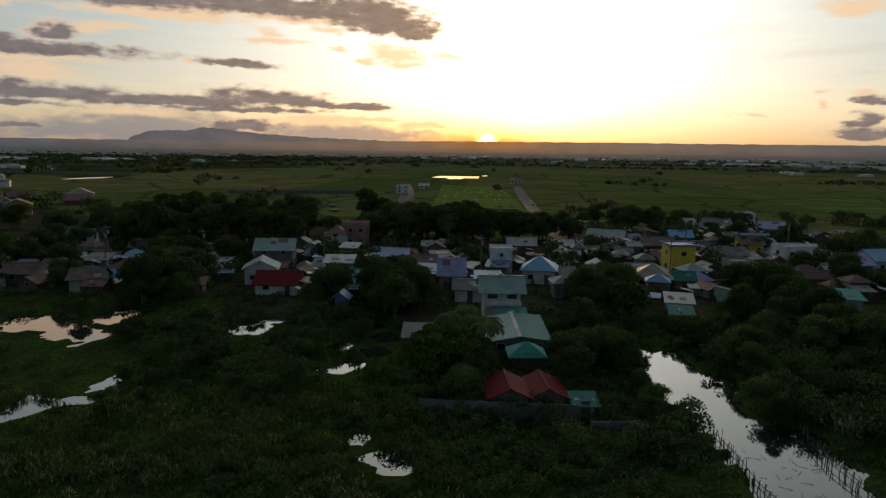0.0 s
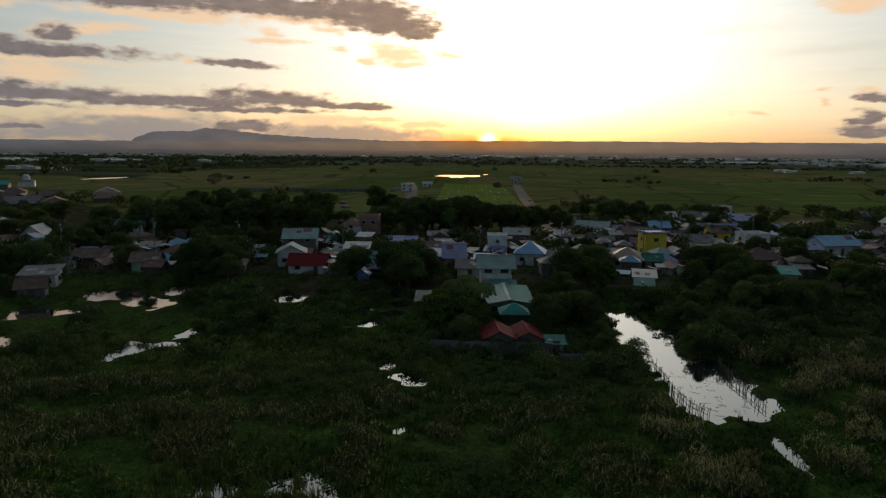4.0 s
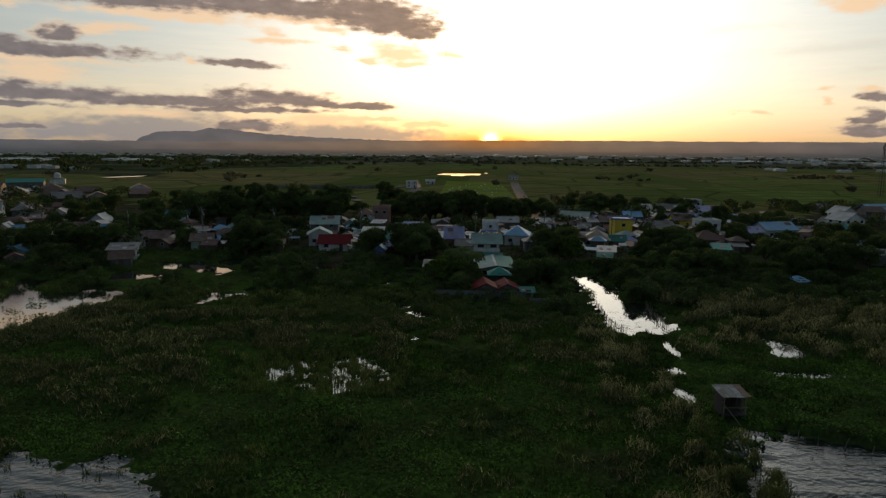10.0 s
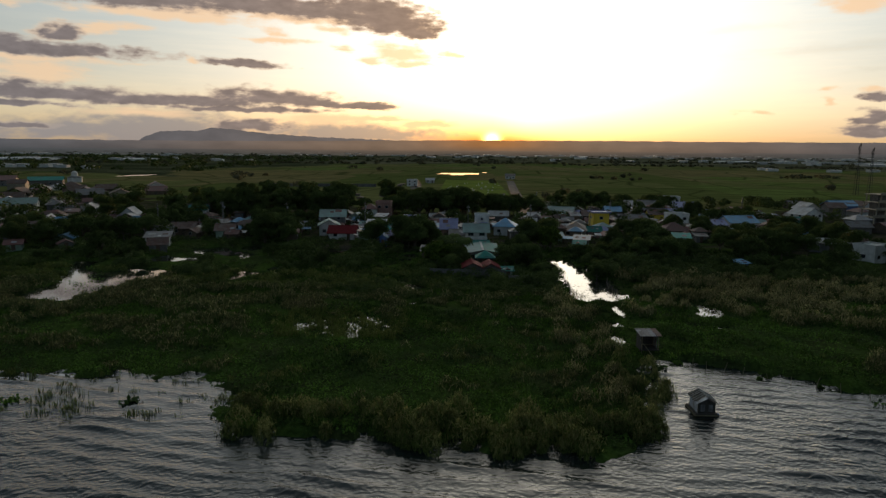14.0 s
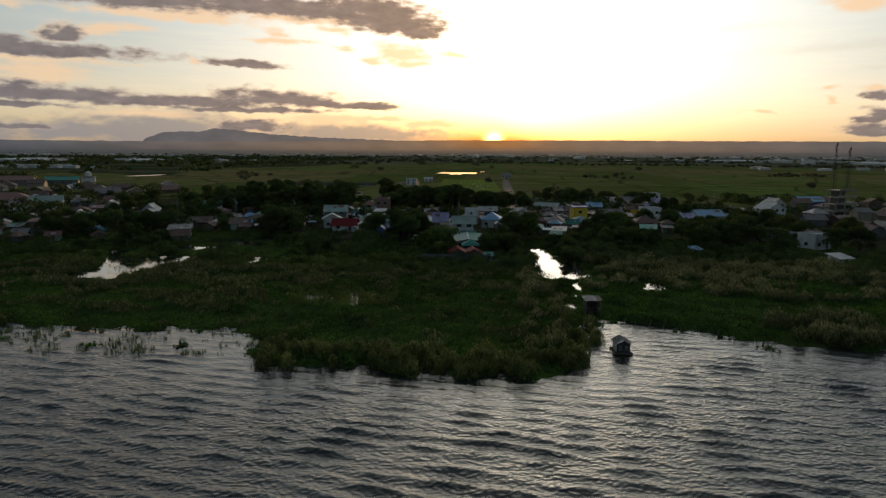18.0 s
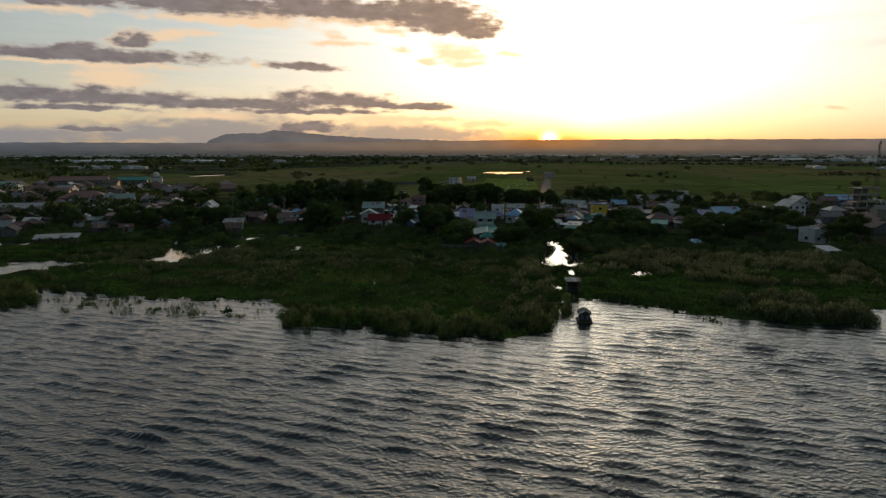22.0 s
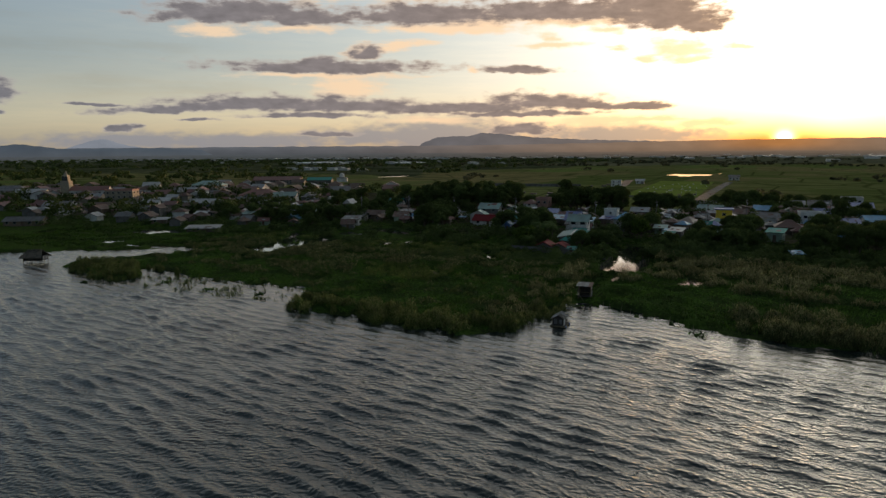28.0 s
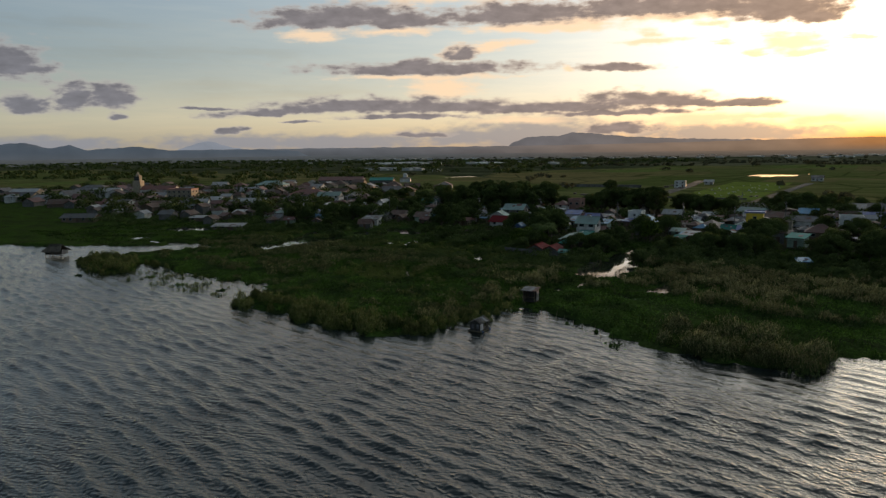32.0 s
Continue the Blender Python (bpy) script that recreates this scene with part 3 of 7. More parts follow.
FIELD_POOLS = [(71, 32.5, 5, 0.8), (34.6, 95.5, 1.5, 1), (-45, 700, 26, 40), (-368, 565, 18, 34), (-15, 760, 8, 12)]


def inside_distance(px, py, outline):
    """Signed distance to a closed outline, positive inside."""
    best, odd = np.full(px.shape, 1e18), np.zeros(px.shape, bool)
    for (ax, ay), (bx, by) in zip(outline, outline[1:] + outline[:1]):
        dx, dy = bx - ax, by - ay
        f = np.clip(((px - ax) * dx + (py - ay) * dy) / (dx * dx + dy * dy), 0, 1)
        best = np.minimum(best, (px - ax - f * dx) ** 2 + (py - ay - f * dy) ** 2)
        if ay != by:
            odd ^= ((ay > py) != (by > py)) & (px < dx * (py - ay) / dy + ax)
    return np.sqrt(best) * np.where(odd, 1, -1)


WAVY = np.random.RandomState(5)
RIPPLES = [(WAVY.uniform(0, 6.28), WAVY.uniform(0, 6.28), f) for f in (0.05, 0.09, 0.16, 0.3, 0.55, 1.0, 1.6) for _ in range(4)]


def rough_noise(px, py, low=0.0, high=9.0):
    out = np.zeros(np.shape(px))
    for a, p, f in RIPPLES:
        if low <= f <= high:
            out = out + np.sin((px * math.cos(a) + py * math.sin(a)) * f * 2.2 + p + 1.3 * np.sin((px * math.sin(a) - py * math.cos(a)) * f * 1.3 + 2 * p)) * (0.05 / f) ** 0.45
    return out


LAND = SHORE + [(5000, 5000), (-5000, 5000)]


def ground_height(px, py):
    px, py = np.asarray(px, float), np.asarray(py, float)
    wob = rough_noise(px, py, 0.25)
    coast = inside_distance(px, py, LAND) + 0.7 * wob
    z = np.clip(coast * 0.35, -1.6, 0.32)
    town = 1 / (1 + np.exp(-(py - 95 - 0.05 * np.abs(px + 20)) / 6))
    z = z + np.where(coast > 0, 0.16 * rough_noise(px, py, 0.0, 0.6) * (1 - town) + 0.55 * town, 0)
    z = np.where(coast > 0.8, np.maximum(z, 0.14), z)
    near = (np.abs(px) < 260) & (py < 130)
    for pond in (POND_EAST, POND_WEST):
        inn = inside_distance(px, py, pond) + 0.8 * wob
        z = np.where(near, np.minimum(z, np.clip(-inn * 0.4, -0.5, 9)), z)
    for x, y, a, b in POOLS + FIELD_POOLS:
        r = np.hypot((px - x) / a, (py - y) / b)
        wide = min(a, b)
        z = np.minimum(z, np.clip((r - 1) * wide * 0.4 + 0.34 * wob * min(1, wide / 3), -0.5, 9))
    # drowned reed bed in the middle of the marsh
    r = np.hypot((px + 30.5) / 8.5, (py - 19.5) / 7)
    z = np.minimum(z, np.clip((r - 1) * 1.2, -0.11, 9) + 0.11 * wob + 0.01)
    return z


def spaced(lo, hi, step, grow, reach_lo, reach_hi):
    """Positions: even between lo and hi, then wider and wider to the reach."""
    mid = list(np.arange(lo, hi + step / 2, step))
    out, s, v = [], step, lo
    while v > reach_lo:
        s *= grow
        v -= s
        out.insert(0, max(v, reach_lo))
    s, v = step, mid[-1]
    while v < reach_hi:
        s *= grow
        v += s
        mid.append(min(v, reach_hi))
    return np.array(out + mid)


def sheet(name, xs, ys, heights, mats, pick, keep=None, smooth=True):
    nx, ny = len(xs), len(ys)
    gx, gy = np.meshgrid(xs, ys)
    pts = np.stack([gx.ravel(), gy.ravel(), heights(gx, gy).ravel()], -1)
    i = (np.arange(ny - 1)[:, None] * nx + np.arange(nx - 1)[None]).ravel()
    quads = np.stack([i, i + 1, i + nx + 1, i + nx], -1)
    mid = pts[quads].mean(1)
    if keep is not None:
        quads = quads[keep(mid)]
        used = np.unique(quads)
        back = np.zeros(len(pts), int)
        back[used] = np.arange(len(used))
        pts, quads = pts[used], back[quads]
        mid = pts[quads].mean(1)
    me = bpy.data.meshes.new(name)
    me.vertices.add(len(pts))
    me.vertices.foreach_set("co", pts.ravel())
    me.loops.add(quads.size)
    me.loops.foreach_set("vertex_index", quads.ravel())
    me.polygons.add(len(quads))
    me.polygons.foreach_set("loop_start", np.arange(0, quads.size, 4))
    me.polygons.foreach_set("material_index", pick(mid).astype(np.int32))
    me.polygons.foreach_set("use_smooth", np.full(len(quads), smooth))
    for m in mats:
        me.materials.append(m)
    me.update(calc_edges=True)
    return new(name, me)


def ground_kind(mid):
    edge = 105 + 0.05 * np.abs(mid[:, 0] + 20) + 6 * rough_noise(mid[:, 0], mid[:, 1], 0.05, 0.2)
    town_far = np.where(mid[:, 0] < -540, 0, 1) * np.minimum(205 + 0.28 * np.abs(mid[:, 0] - 10), 300) + 10 * rough_noise(mid[:, 0], mid[:, 1], 0.0, 0.1)
    # beyond this line the ground takes the haze-tinted colour
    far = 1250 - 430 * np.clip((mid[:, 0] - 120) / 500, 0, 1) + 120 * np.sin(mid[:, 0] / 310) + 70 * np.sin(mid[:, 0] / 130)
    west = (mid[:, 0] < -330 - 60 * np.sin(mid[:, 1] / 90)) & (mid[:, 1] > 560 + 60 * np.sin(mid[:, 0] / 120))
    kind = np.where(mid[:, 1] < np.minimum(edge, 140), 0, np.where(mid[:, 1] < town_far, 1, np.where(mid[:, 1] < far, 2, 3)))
    return np.where(west & (kind > 1), 4, kind)


tagged(sheet("ground", spaced(-175, 100, 1.0, 1.06, -5000, 5000), spaced(-32, 130, 1.0, 1.05, -600, 5000), ground_height, [MARSH, EARTH, FIELD, HAZED_LAND, WOODLAND], ground_kind),
       "dark green marsh, bare town earth and flat rice fields", "ground", kind="structure")

# wind waves: heading, phase, length, share; most of the height lies near three metres
SWELL = [(1.44 + WAVY.normal(0, 0.13 if long > 1.9 else 0.36), WAVY.uniform(0, 6.28), long, math.exp(-(math.log(long / 2.6) / 0.23) ** 2) + (0.2 if 1.1 < long < 1.9 else 0.09)) for long in np.geomspace(0.85, 4.6, 60)]


def openness(px, py):
    """How far the wind reaches: low in the lee of the shore and in the inlet, full on the open lake."""
    return np.clip(-inside_distance(px, py, LAND) / 18, 0.42, 1)


def swell(px, py):
    """Short wind waves with sharp crests, lower by the shore and where the sheet is coarse."""
    z = np.zeros(px.shape)
    for a, p, length, share in SWELL:
        k = 6.283 / length
        bend = 0.8 * np.sin(0.16 * px * math.sin(a) - 0.19 * py * math.cos(a) + 3 * p) + 0.5 * np.sin(0.35 * px + 0.15 * py + 5 * p)
        z += np.sin(k * (px * math.cos(a) + py * math.sin(a)) + p + bend) * 0.070 * share / k
    z = z + 3.0 * z * z
    calm = openness(px, py)
    fine = np.clip((px + 300) / 80, 0, 1) * np.clip((140 - px) / 30, 0, 1) * np.clip((py + 105) / 12, 0, 1)
    return z * calm * fine


def is_lake(mid):
    return inside_distance(mid[:, 0], mid[:, 1], LAND) < 4


lake_x, lake_y = spaced(-150, 85, 0.36, 1.05, -5000, 5000), spaced(-86, 8, 0.25, 1.14, -900, 5000)
lake = sheet("lake", lake_x, lake_y, swell, [LAKE], lambda mid: np.zeros(len(mid)), is_lake)
lake_at = np.zeros(len(lake.data.vertices) * 3)
lake.data.vertices.foreach_get("co", lake_at)
lake.data.attributes.new("openness", "FLOAT", "POINT").data.foreach_set("value", openness(lake_at[0::3], lake_at[1::3]))
tagged(lake, "grey-brown lake ruffled by wind waves", "lake", kind="structure")
still_x, still_y = spaced(-180, 100, 4, 1.3, -1500, 1500), spaced(0, 120, 4, 1.3, -60, 1200)
water_still = sheet("pond_water", still_x, still_y, lambda a, b: np.zeros(a.shape) - 0.03, [POND], lambda mid: np.zeros(len(mid)), lambda mid: inside_distance(mid[:, 0], mid[:, 1], LAND) > 0)
tagged(water_still, "still pools that mirror the evening sky", "pond water", kind="structure")

# ---------------------------------------------------------------- building blocks


class Solid:
    """Collects the faces of one mesh."""

    def __init__(self):
        self.v, self.f = [], []

    def face(self, *points):
        k = len(self.v)
        self.v += [tuple(p) for p in points]
        self.f.append(tuple(range(k, k + len(points))))

    def prism(self, low, high):
        """A closed body between two rings of points, both counter-clockwise from above."""
        k, c = len(self.v), len(low)
        self.v += [tuple(p) for p in low] + [tuple(p) for p in high]
        self.f.append(tuple(range(k + c - 1, k - 1, -1)))
        self.f.append(tuple(range(k + c, k + 2 * c)))
        for i in range(c):
            j = (i + 1) % c
            self.f.append((k + i, k + j, k + c + j, k + c + i))
        return self

    def box(self, x0, x1, y0, y1, z0, z1):
        ring = ((x0, y0), (x1, y0), (x1, y1), (x0, y1))
        return self.prism([(a, b, z0) for a, b in ring], [(a, b, z1) for a, b in ring])

    def pole(self, a, b, r0, r1=None, sides=6):
        a, b, r1 = Vector(a), Vector(b), r0 if r1 is None else r1
        q = (b - a).to_track_quat("Z", "Y")
        ring = [q @ Vector((math.cos(6.2832 * i / sides), math.sin(6.2832 * i / sides), 0)) for i in range(sides)]
        return self.prism([a + r0 * p for p in ring], [b + r1 * p for p in ring])

    def slab(self, ring, thick):
        """A sheet of some thickness under a ring of points."""
        return self.prism([(x, y, z - thick) for x, y, z in ring], ring)

    def mesh(self, name, material=None, smooth=False):
        me = bpy.data.meshes.new(name)
        me.from_pydata(self.v, [], self.f)
        if material:
            me.materials.append(material)
        if smooth:
            me.polygons.foreach_set("use_smooth", [True] * len(me.polygons))
        me.update()
        return me


def part(name, shape, material, parent, label="", at=None):
    """Links a shape, or a mesh that several parts share, as one part of a thing."""
    me = shape.mesh(name, material) if isinstance(shape, Solid) else shape
    ob = new(name, me)
    ob.parent = parent
    if at:
        ob.matrix_local = pose(*at)
    return tagged(ob, label)


def ground_at(x, y):
    return float(ground_height(np.array([x]), np.array([y]))[0])


def base(name, x, y, rz, label, category, group="", z=None):
    ob = new(name)
    ob.empty_display_size = 0.3
    ob.matrix_world = pose(x, y, ground_at(x, y) if z is None else z, 0, 0, rz)
    return tagged(ob, label, category, group)


WINDOW_MESH = {}


def framed(x0, x1, z0, z1, t, front, inset, panel):
    """A frame of width t round an opening, as one piece, with a set-back panel or none."""
    s = Solid()
    ring = lambda d, y: [(x0 + d, y, z0 + d), (x1 - d, y, z0 + d), (x1 - d, y, z1 - d), (x0 + d, y, z1 - d)]
    s.v = ring(0, 0.02) + ring(0, -front) + ring(t, -front) + ring(t, -inset)
    for k in (0, 4, 8):
        s.f += [(k + i, k + (i + 1) % 4, k + 4 + (i + 1) % 4, k + 4 + i) for i in range(4)]
    if panel:
        s.f.append((12, 13, 14, 15))
    return s


def window_meshes(w, h):
    if (w, h) not in WINDOW_MESH:
        p = Solid().box(-w / 2 + 0.05, w / 2 - 0.05, -0.02, 0.005, -h / 2 + 0.05, h / 2 - 0.05)
        WINDOW_MESH[w, h] = framed(-w / 2, w / 2, -h / 2, h / 2, 0.08, 0.07, 0.0, False).mesh("window", FRAME), p.mesh("pane", PANE)
    return WINDOW_MESH[w, h]


DOOR_MESH = framed(-0.5, 0.5, 0.0, 2.1, 0.09, 0.08, 0.02, True).mesh("door", DOOR)


def roof_solid(kind, w, d, h, rise, over):
    """The roof over a plan w by d with its eaves at height h."""
    s, a, b, t = Solid(), w / 2 + over, d / 2 + over, 0.12
    low = h - rise * over / (d / 2)
    if kind == "gable":
        for q in (-1, 1):
            ring = [(-a, q * b, low), (a, q * b, low), (a, 0, h + rise), (-a, 0, h + rise)]
            s.slab(ring if q < 0 else [ring[1], ring[0], ring[3], ring[2]], t)
    elif kind == "gable_front":
        low = h - rise * over / (w / 2)
        for q in (-1, 1):
            ring = [(q * a, -b, low), (q * a, b, low), (0, b, h + rise), (0, -b, h + rise)]
            s.slab(ring if q > 0 else [ring[1], ring[0], ring[3], ring[2]], t)
    elif kind == "hip":
        r = max(a - b, 0.15)
        top = [(-r, 0, h + rise), (r, 0, h + rise)]
        ring = [(-a, -b, low), (a, -b, low), (a, b, low), (-a, b, low)]
        s.slab([ring[0], ring[1], top[1], top[0]], t)
        s.slab([ring[2], ring[3], top[0], top[1]], t)
        s.slab([ring[1], ring[2], top[1]], t)
        s.slab([ring[3], ring[0], top[0]], t)
    elif kind == "shed":
        s.slab([(-a, -b, h + 0.02), (a, -b, h + 0.02), (a, b, h + rise), (-a, b, h + rise)], t)
    else:
        s.box(-a, a, -b, b, h, h + 0.16)
        for x0, x1, y0, y1 in ((-a, a, -b, -b + 0.12), (-a, a, b - 0.12, b), (-a, -a + 0.12, -b + 0.12, b - 0.12), (a - 0.12, a, -b + 0.12, b - 0.12)):
            s.box(x0, x1, y0, y1, h + 0.16, h + 0.16 + rise)
    return s


def wall_solid(kind, w, d, h, rise):
    s, a, b = Solid(), w / 2, d / 2
    if kind == "gable":
        s.prism([(-a, -b, -0.6), (-a, b, -0.6), (-a, b, h - 0.13), (-a, 0, h + rise - 0.14), (-a, -b, h - 0.13)], [(a, -b, -0.6), (a, b, -0.6), (a, b, h - 0.13), (a, 0, h + rise - 0.14), (a, -b, h - 0.13)])
    elif kind == "gable_front":
        s.prism([(-a, -b, -0.6), (a, -b, -0.6), (a, -b, h - 0.13), (0, -b, h + rise - 0.14), (-a, -b, h - 0.13)], [(-a, b, -0.6), (a, b, -0.6), (a, b, h - 0.13), (0, b, h + rise - 0.14), (-a, b, h - 0.13)])
    elif kind == "shed":
        s.prism([(-a, -b, -0.6), (a, -b, -0.6), (a, b, -0.6), (-a, b, -0.6)], [(-a, -b, h - 0.12), (a, -b, h - 0.12), (a, b, h + rise - 0.2), (-a, b, h + rise - 0.2)])
    else:
        s.box(-a, a, -b, b, -0.6, h - (0.13 if kind == "hip" else 0.002))
    return s


patch_random = random.Random(88)


def patches(root, kind, w, d, h, rise, over):
    """Newer or rustier sheets laid over a roof, each a little proud of it."""
    for _ in range(patch_random.choice((1, 2, 2, 3))):
        f0 = patch_random.uniform(0.05, 0.6)
        f1 = f0 + patch_random.uniform(0.2, 0.38)
        u0 = patch_random.uniform(-0.5, 0.3)
        u1 = u0 + patch_random.uniform(0.12, 0.34)
        q = patch_random.choice((-1, -1, 1))
        if kind == "shed":
            at = lambda u, f: (u * w, (f - 0.5) * d, h + 0.02 + (rise - 0.02) * (f * d + over) / (d + 2 * over) + 0.05)
        elif kind == "gable":
            at = lambda u, f: (u * w, q * d / 2 * (1 - f), h + rise * f + 0.05)
        else:
            at = lambda u, f: (q * w / 2 * (1 - f), u * d, h + rise * f + 0.05)
        ring = [at(u0, f0), at(u1, f0), at(u1, f1), at(u0, f1)]
        flip = (kind == "gable" and q > 0) or (kind == "gable_front" and q < 0)
        part("roof_sheet", Solid().slab(ring[::-1] if flip else ring, 0.04), ROOF[patch_random.choice(("rust", "rust", "silver", "white", "grey", "redbrown"))], root)


def house(x, y, rz, w, d, h, kind, rise, roof, wall, label, over=0.6, name="house", category="house", group="houses of the town", z=None):
    """A small town house: walls, roof with ridge cap, windows with panes, door."""
    root = base(name, x, y, rz, label, category, group, z)
    if kind != "flat":
        h, rise = h * (0.78 if h > 3 else 0.92), rise * 1.25
    part("wall", wall_solid(kind, w, d, h, rise), WALL[wall], root)
    if kind == "flat" and roof in WALL:
        part("roof", roof_solid(kind, w, d, h, rise, 0.1), WALL[roof], root)
    else:
        part("roof", roof_solid(kind, w, d, h, rise, over), ROOF[roof], root)
    if kind == "gable":
        part("ridge_cap", Solid().box(-w / 2 - over, w / 2 + over, -0.16, 0.16, h + rise - 0.03, h + rise + 0.05), ROOF[roof], root)
    elif kind == "gable_front":
        part("ridge_cap", Solid().box(-0.16, 0.16, -d / 2 - over, d / 2 + over, h + rise - 0.03, h + rise + 0.05), ROOF[roof], root)
    if kind in ("gable", "gable_front", "shed") and roof != "red" and abs(x) < 180:
        patches(root, kind, w, d, h, rise, over)
    storeys = max(1, round(h / 2.9))
    win = (1.3, 1.1) if w > 5 else (0.9, 0.9)
    wm, pm = window_meshes(*win)
    for level in range(storeys):
        zc = h / storeys * level + 1.55
        count = max(1, int(w / 2.9))
        for i in range(count):
            xc = (i + 0.5) * w / count - w / 2
            if level == 0 and i == count // 2:
                part("door", DOOR_MESH, None, root, at=(xc, -d / 2 - 0.003, 0.02))
                continue
            one = part("window", wm, None, root, at=(xc, -d / 2 - 0.003, zc))
            part("pane", pm, None, one)
        for i in range(max(1, int(d / 3.5))):
            yc = (i + 0.5) * d / max(1, int(d / 3.5)) - d / 2
            for q, turn in ((-1, -90), (1, 90)):
                one = part("window", wm, None, root, at=(q * (w / 2 + 0.003), yc, zc, 0, 0, turn))
                part("pane", pm, None, one)
    return root


# ---------------------------------------------------------------- trees and reeds


def leaf_cloud(rng, blobs, leaves, size):
    """Many small leaves on the outside of several clumps: vertices and faces."""
    weights = np.array([r ** 2 for *_, r in blobs])
    pick = rng.choice(len(blobs), leaves, p=weights / weights.sum())
    blob = np.array(blobs)[pick]
    way = rng.normal(size=(leaves, 3))
    way /= np.linalg.norm(way, axis=1)[:, None]
    way[:, 2] = np.where(way[:, 2] < -0.35, -way[:, 2], way[:, 2])
    far = blob[:, 3:] * rng.uniform(0.55, 1.08, (leaves, 1)) * np.array([1, 1, 0.8])
    mid = blob[:, :3] + way * far
    nrm = way + rng.normal(size=(leaves, 3)) * 0.6
    nrm /= np.linalg.norm(nrm, axis=1)[:, None]
    side = np.cross(nrm, rng.normal(size=(leaves, 3)))
    side /= np.linalg.norm(side, axis=1)[:, None]
    up = np.cross(nrm, side)
    s = size * rng.uniform(0.6, 1.4, (leaves, 1))
    pts = np.stack([mid - side * s * 0.5, mid + up * s * 0.8 - nrm * s * 0.2, mid + side * s * 0.5, mid - up * s * 0.8 - nrm * s * 0.2], 1).reshape(-1, 3)
    return pts, np.arange(leaves * 4).reshape(-1, 4)[:, ::-1], np.repeat(0.7 * way + 0.6 * nrm, 4, 0)


def fast_mesh(name, pts, faces, mats, index=None, bulge=None):
    me = bpy.data.meshes.new(name)
    faces = np.asarray(faces)
    me.vertices.add(len(pts))
    me.vertices.foreach_set("co", np.asarray(pts, float).ravel())
    me.loops.add(faces.size)
    me.loops.foreach_set("vertex_index", faces.ravel())
    me.polygons.add(len(faces))
    me.polygons.foreach_set("loop_start", np.arange(0, faces.size, faces.shape[1]))
    if index is not None:
        me.polygons.foreach_set("material_index", np.asarray(index, np.int32))
    for m in mats:
        me.materials.append(m)
    me.update(calc_edges=True)
    if bulge is not None:
        me.polygons.foreach_set("use_smooth", np.ones(len(faces), bool))
        me.normals_split_custom_set_from_vertices(bulge / np.linalg.norm(bulge, axis=1)[:, None])
    return me


def tree_meshes(seed, high, wide, leaves, mat, leaf=0.42):
    """Trunk with limbs and an uneven crown of leaf clumps, for a tree of that height and width."""
    rng = np.random.RandomState(seed)
    s, blobs = Solid(), []
    fork = high * rng.uniform(0.16, 0.26)
    lean = rng.normal(0, 0.04 * high, 2)
    s.pole((0, 0, -0.4), (lean[0], lean[1], fork), 0.035 * high, 0.024 * high, 7)
    count = 9
    for i in range(count):
        a = 6.283 * i / count + rng.uniform(-0.4, 0.4)
        out = wide / 2 * rng.uniform(0.35, 0.8)
        tip = (lean[0] + out * math.cos(a), lean[1] + out * math.sin(a), high * rng.uniform(0.30, 0.80))
        s.pole((lean[0], lean[1], fork - 0.1), tip, 0.014 * high, 0.006 * high, 5)
        blobs.append((*tip, wide * rng.uniform(0.18, 0.28)))
    blobs.append((lean[0], lean[1], high * 0.80, wide * 0.25))
    blobs.append((lean[0] + rng.normal(0, 0.1 * wide), lean[1], high * 0.62, wide * 0.3))
    pts, faces, bulge = leaf_cloud(rng, blobs, leaves, leaf)
    return s.mesh("trunk", BARK, True), fast_mesh("crown", pts, faces, [mat], None, bulge)


def palm_meshes(seed, high):
    rng = np.random.RandomState(seed)
    s = Solid()
    s.pole((0, 0, -0.3), (0.3, 0.1, high), 0.16, 0.10, 7)
    pts, faces = [], []
    for i in range(16):
        a, droop = i * 2.4, rng.uniform(0.4, 1.2)
        for j in range(9):
            f0, f1 = j / 9, (j + 0.9) / 9
            for q in (-1, 1):
                def at(f, o):
                    r = 2.6 * f
                    return (0.3 + r * math.cos(a) - o * math.sin(a), 0.1 + r * math.sin(a) + o * math.cos(a), high + 0.9 * math.sin(f * 2.2) - droop * 2.4 * f * f - abs(o) * 0.4)
                k = len(pts)
                wide = 0.55 * math.sin(0.3 + 2.6 * f0)
                pts += [at(f0, 0), at(f1, 0), at(f1 + 0.05, q * wide), at(f0 + 0.05, q * wide)]
                faces.append((k, k + 1, k + 2, k + 3))
    return s.mesh("trunk", BARK, True), fast_mesh("crown", pts, faces, [LEAF])


TREE_KINDS = {
    "broad": [tree_meshes(11 + i, 9.0, 9.0, 5400, LEAF, 0.26) for i in range(4)],
    "tall": [tree_meshes(31 + i, 12.0, 8.0, 4600, LEAF, 0.31) for i in range(3)],
    "bright": [tree_meshes(51 + i, 6.5, 5.0, 1700, LEAF_YELLOW, 0.36) for i in range(2)],
    "shrub": [tree_meshes(71 + i, 3.0, 4.2, 1700, LEAF, 0.22) for i in range(3)],
    "far": [tree_meshes(91 + i, 9.0, 10.0, 420, LEAF, 1.0) for i in range(3)],
    "palm": [palm_meshes(5, 7.5)],
}
TREE_LABEL = {"broad": "dark green broad-crowned tree among the houses", "tall": "tall dark mango tree with a dense crown", "bright": "small tree with bright yellow-green leaves",
              "shrub": "low dark green shrub on the marsh bank", "far": "dark tree standing in the rice fields", "palm": "coconut palm with drooping fronds"}
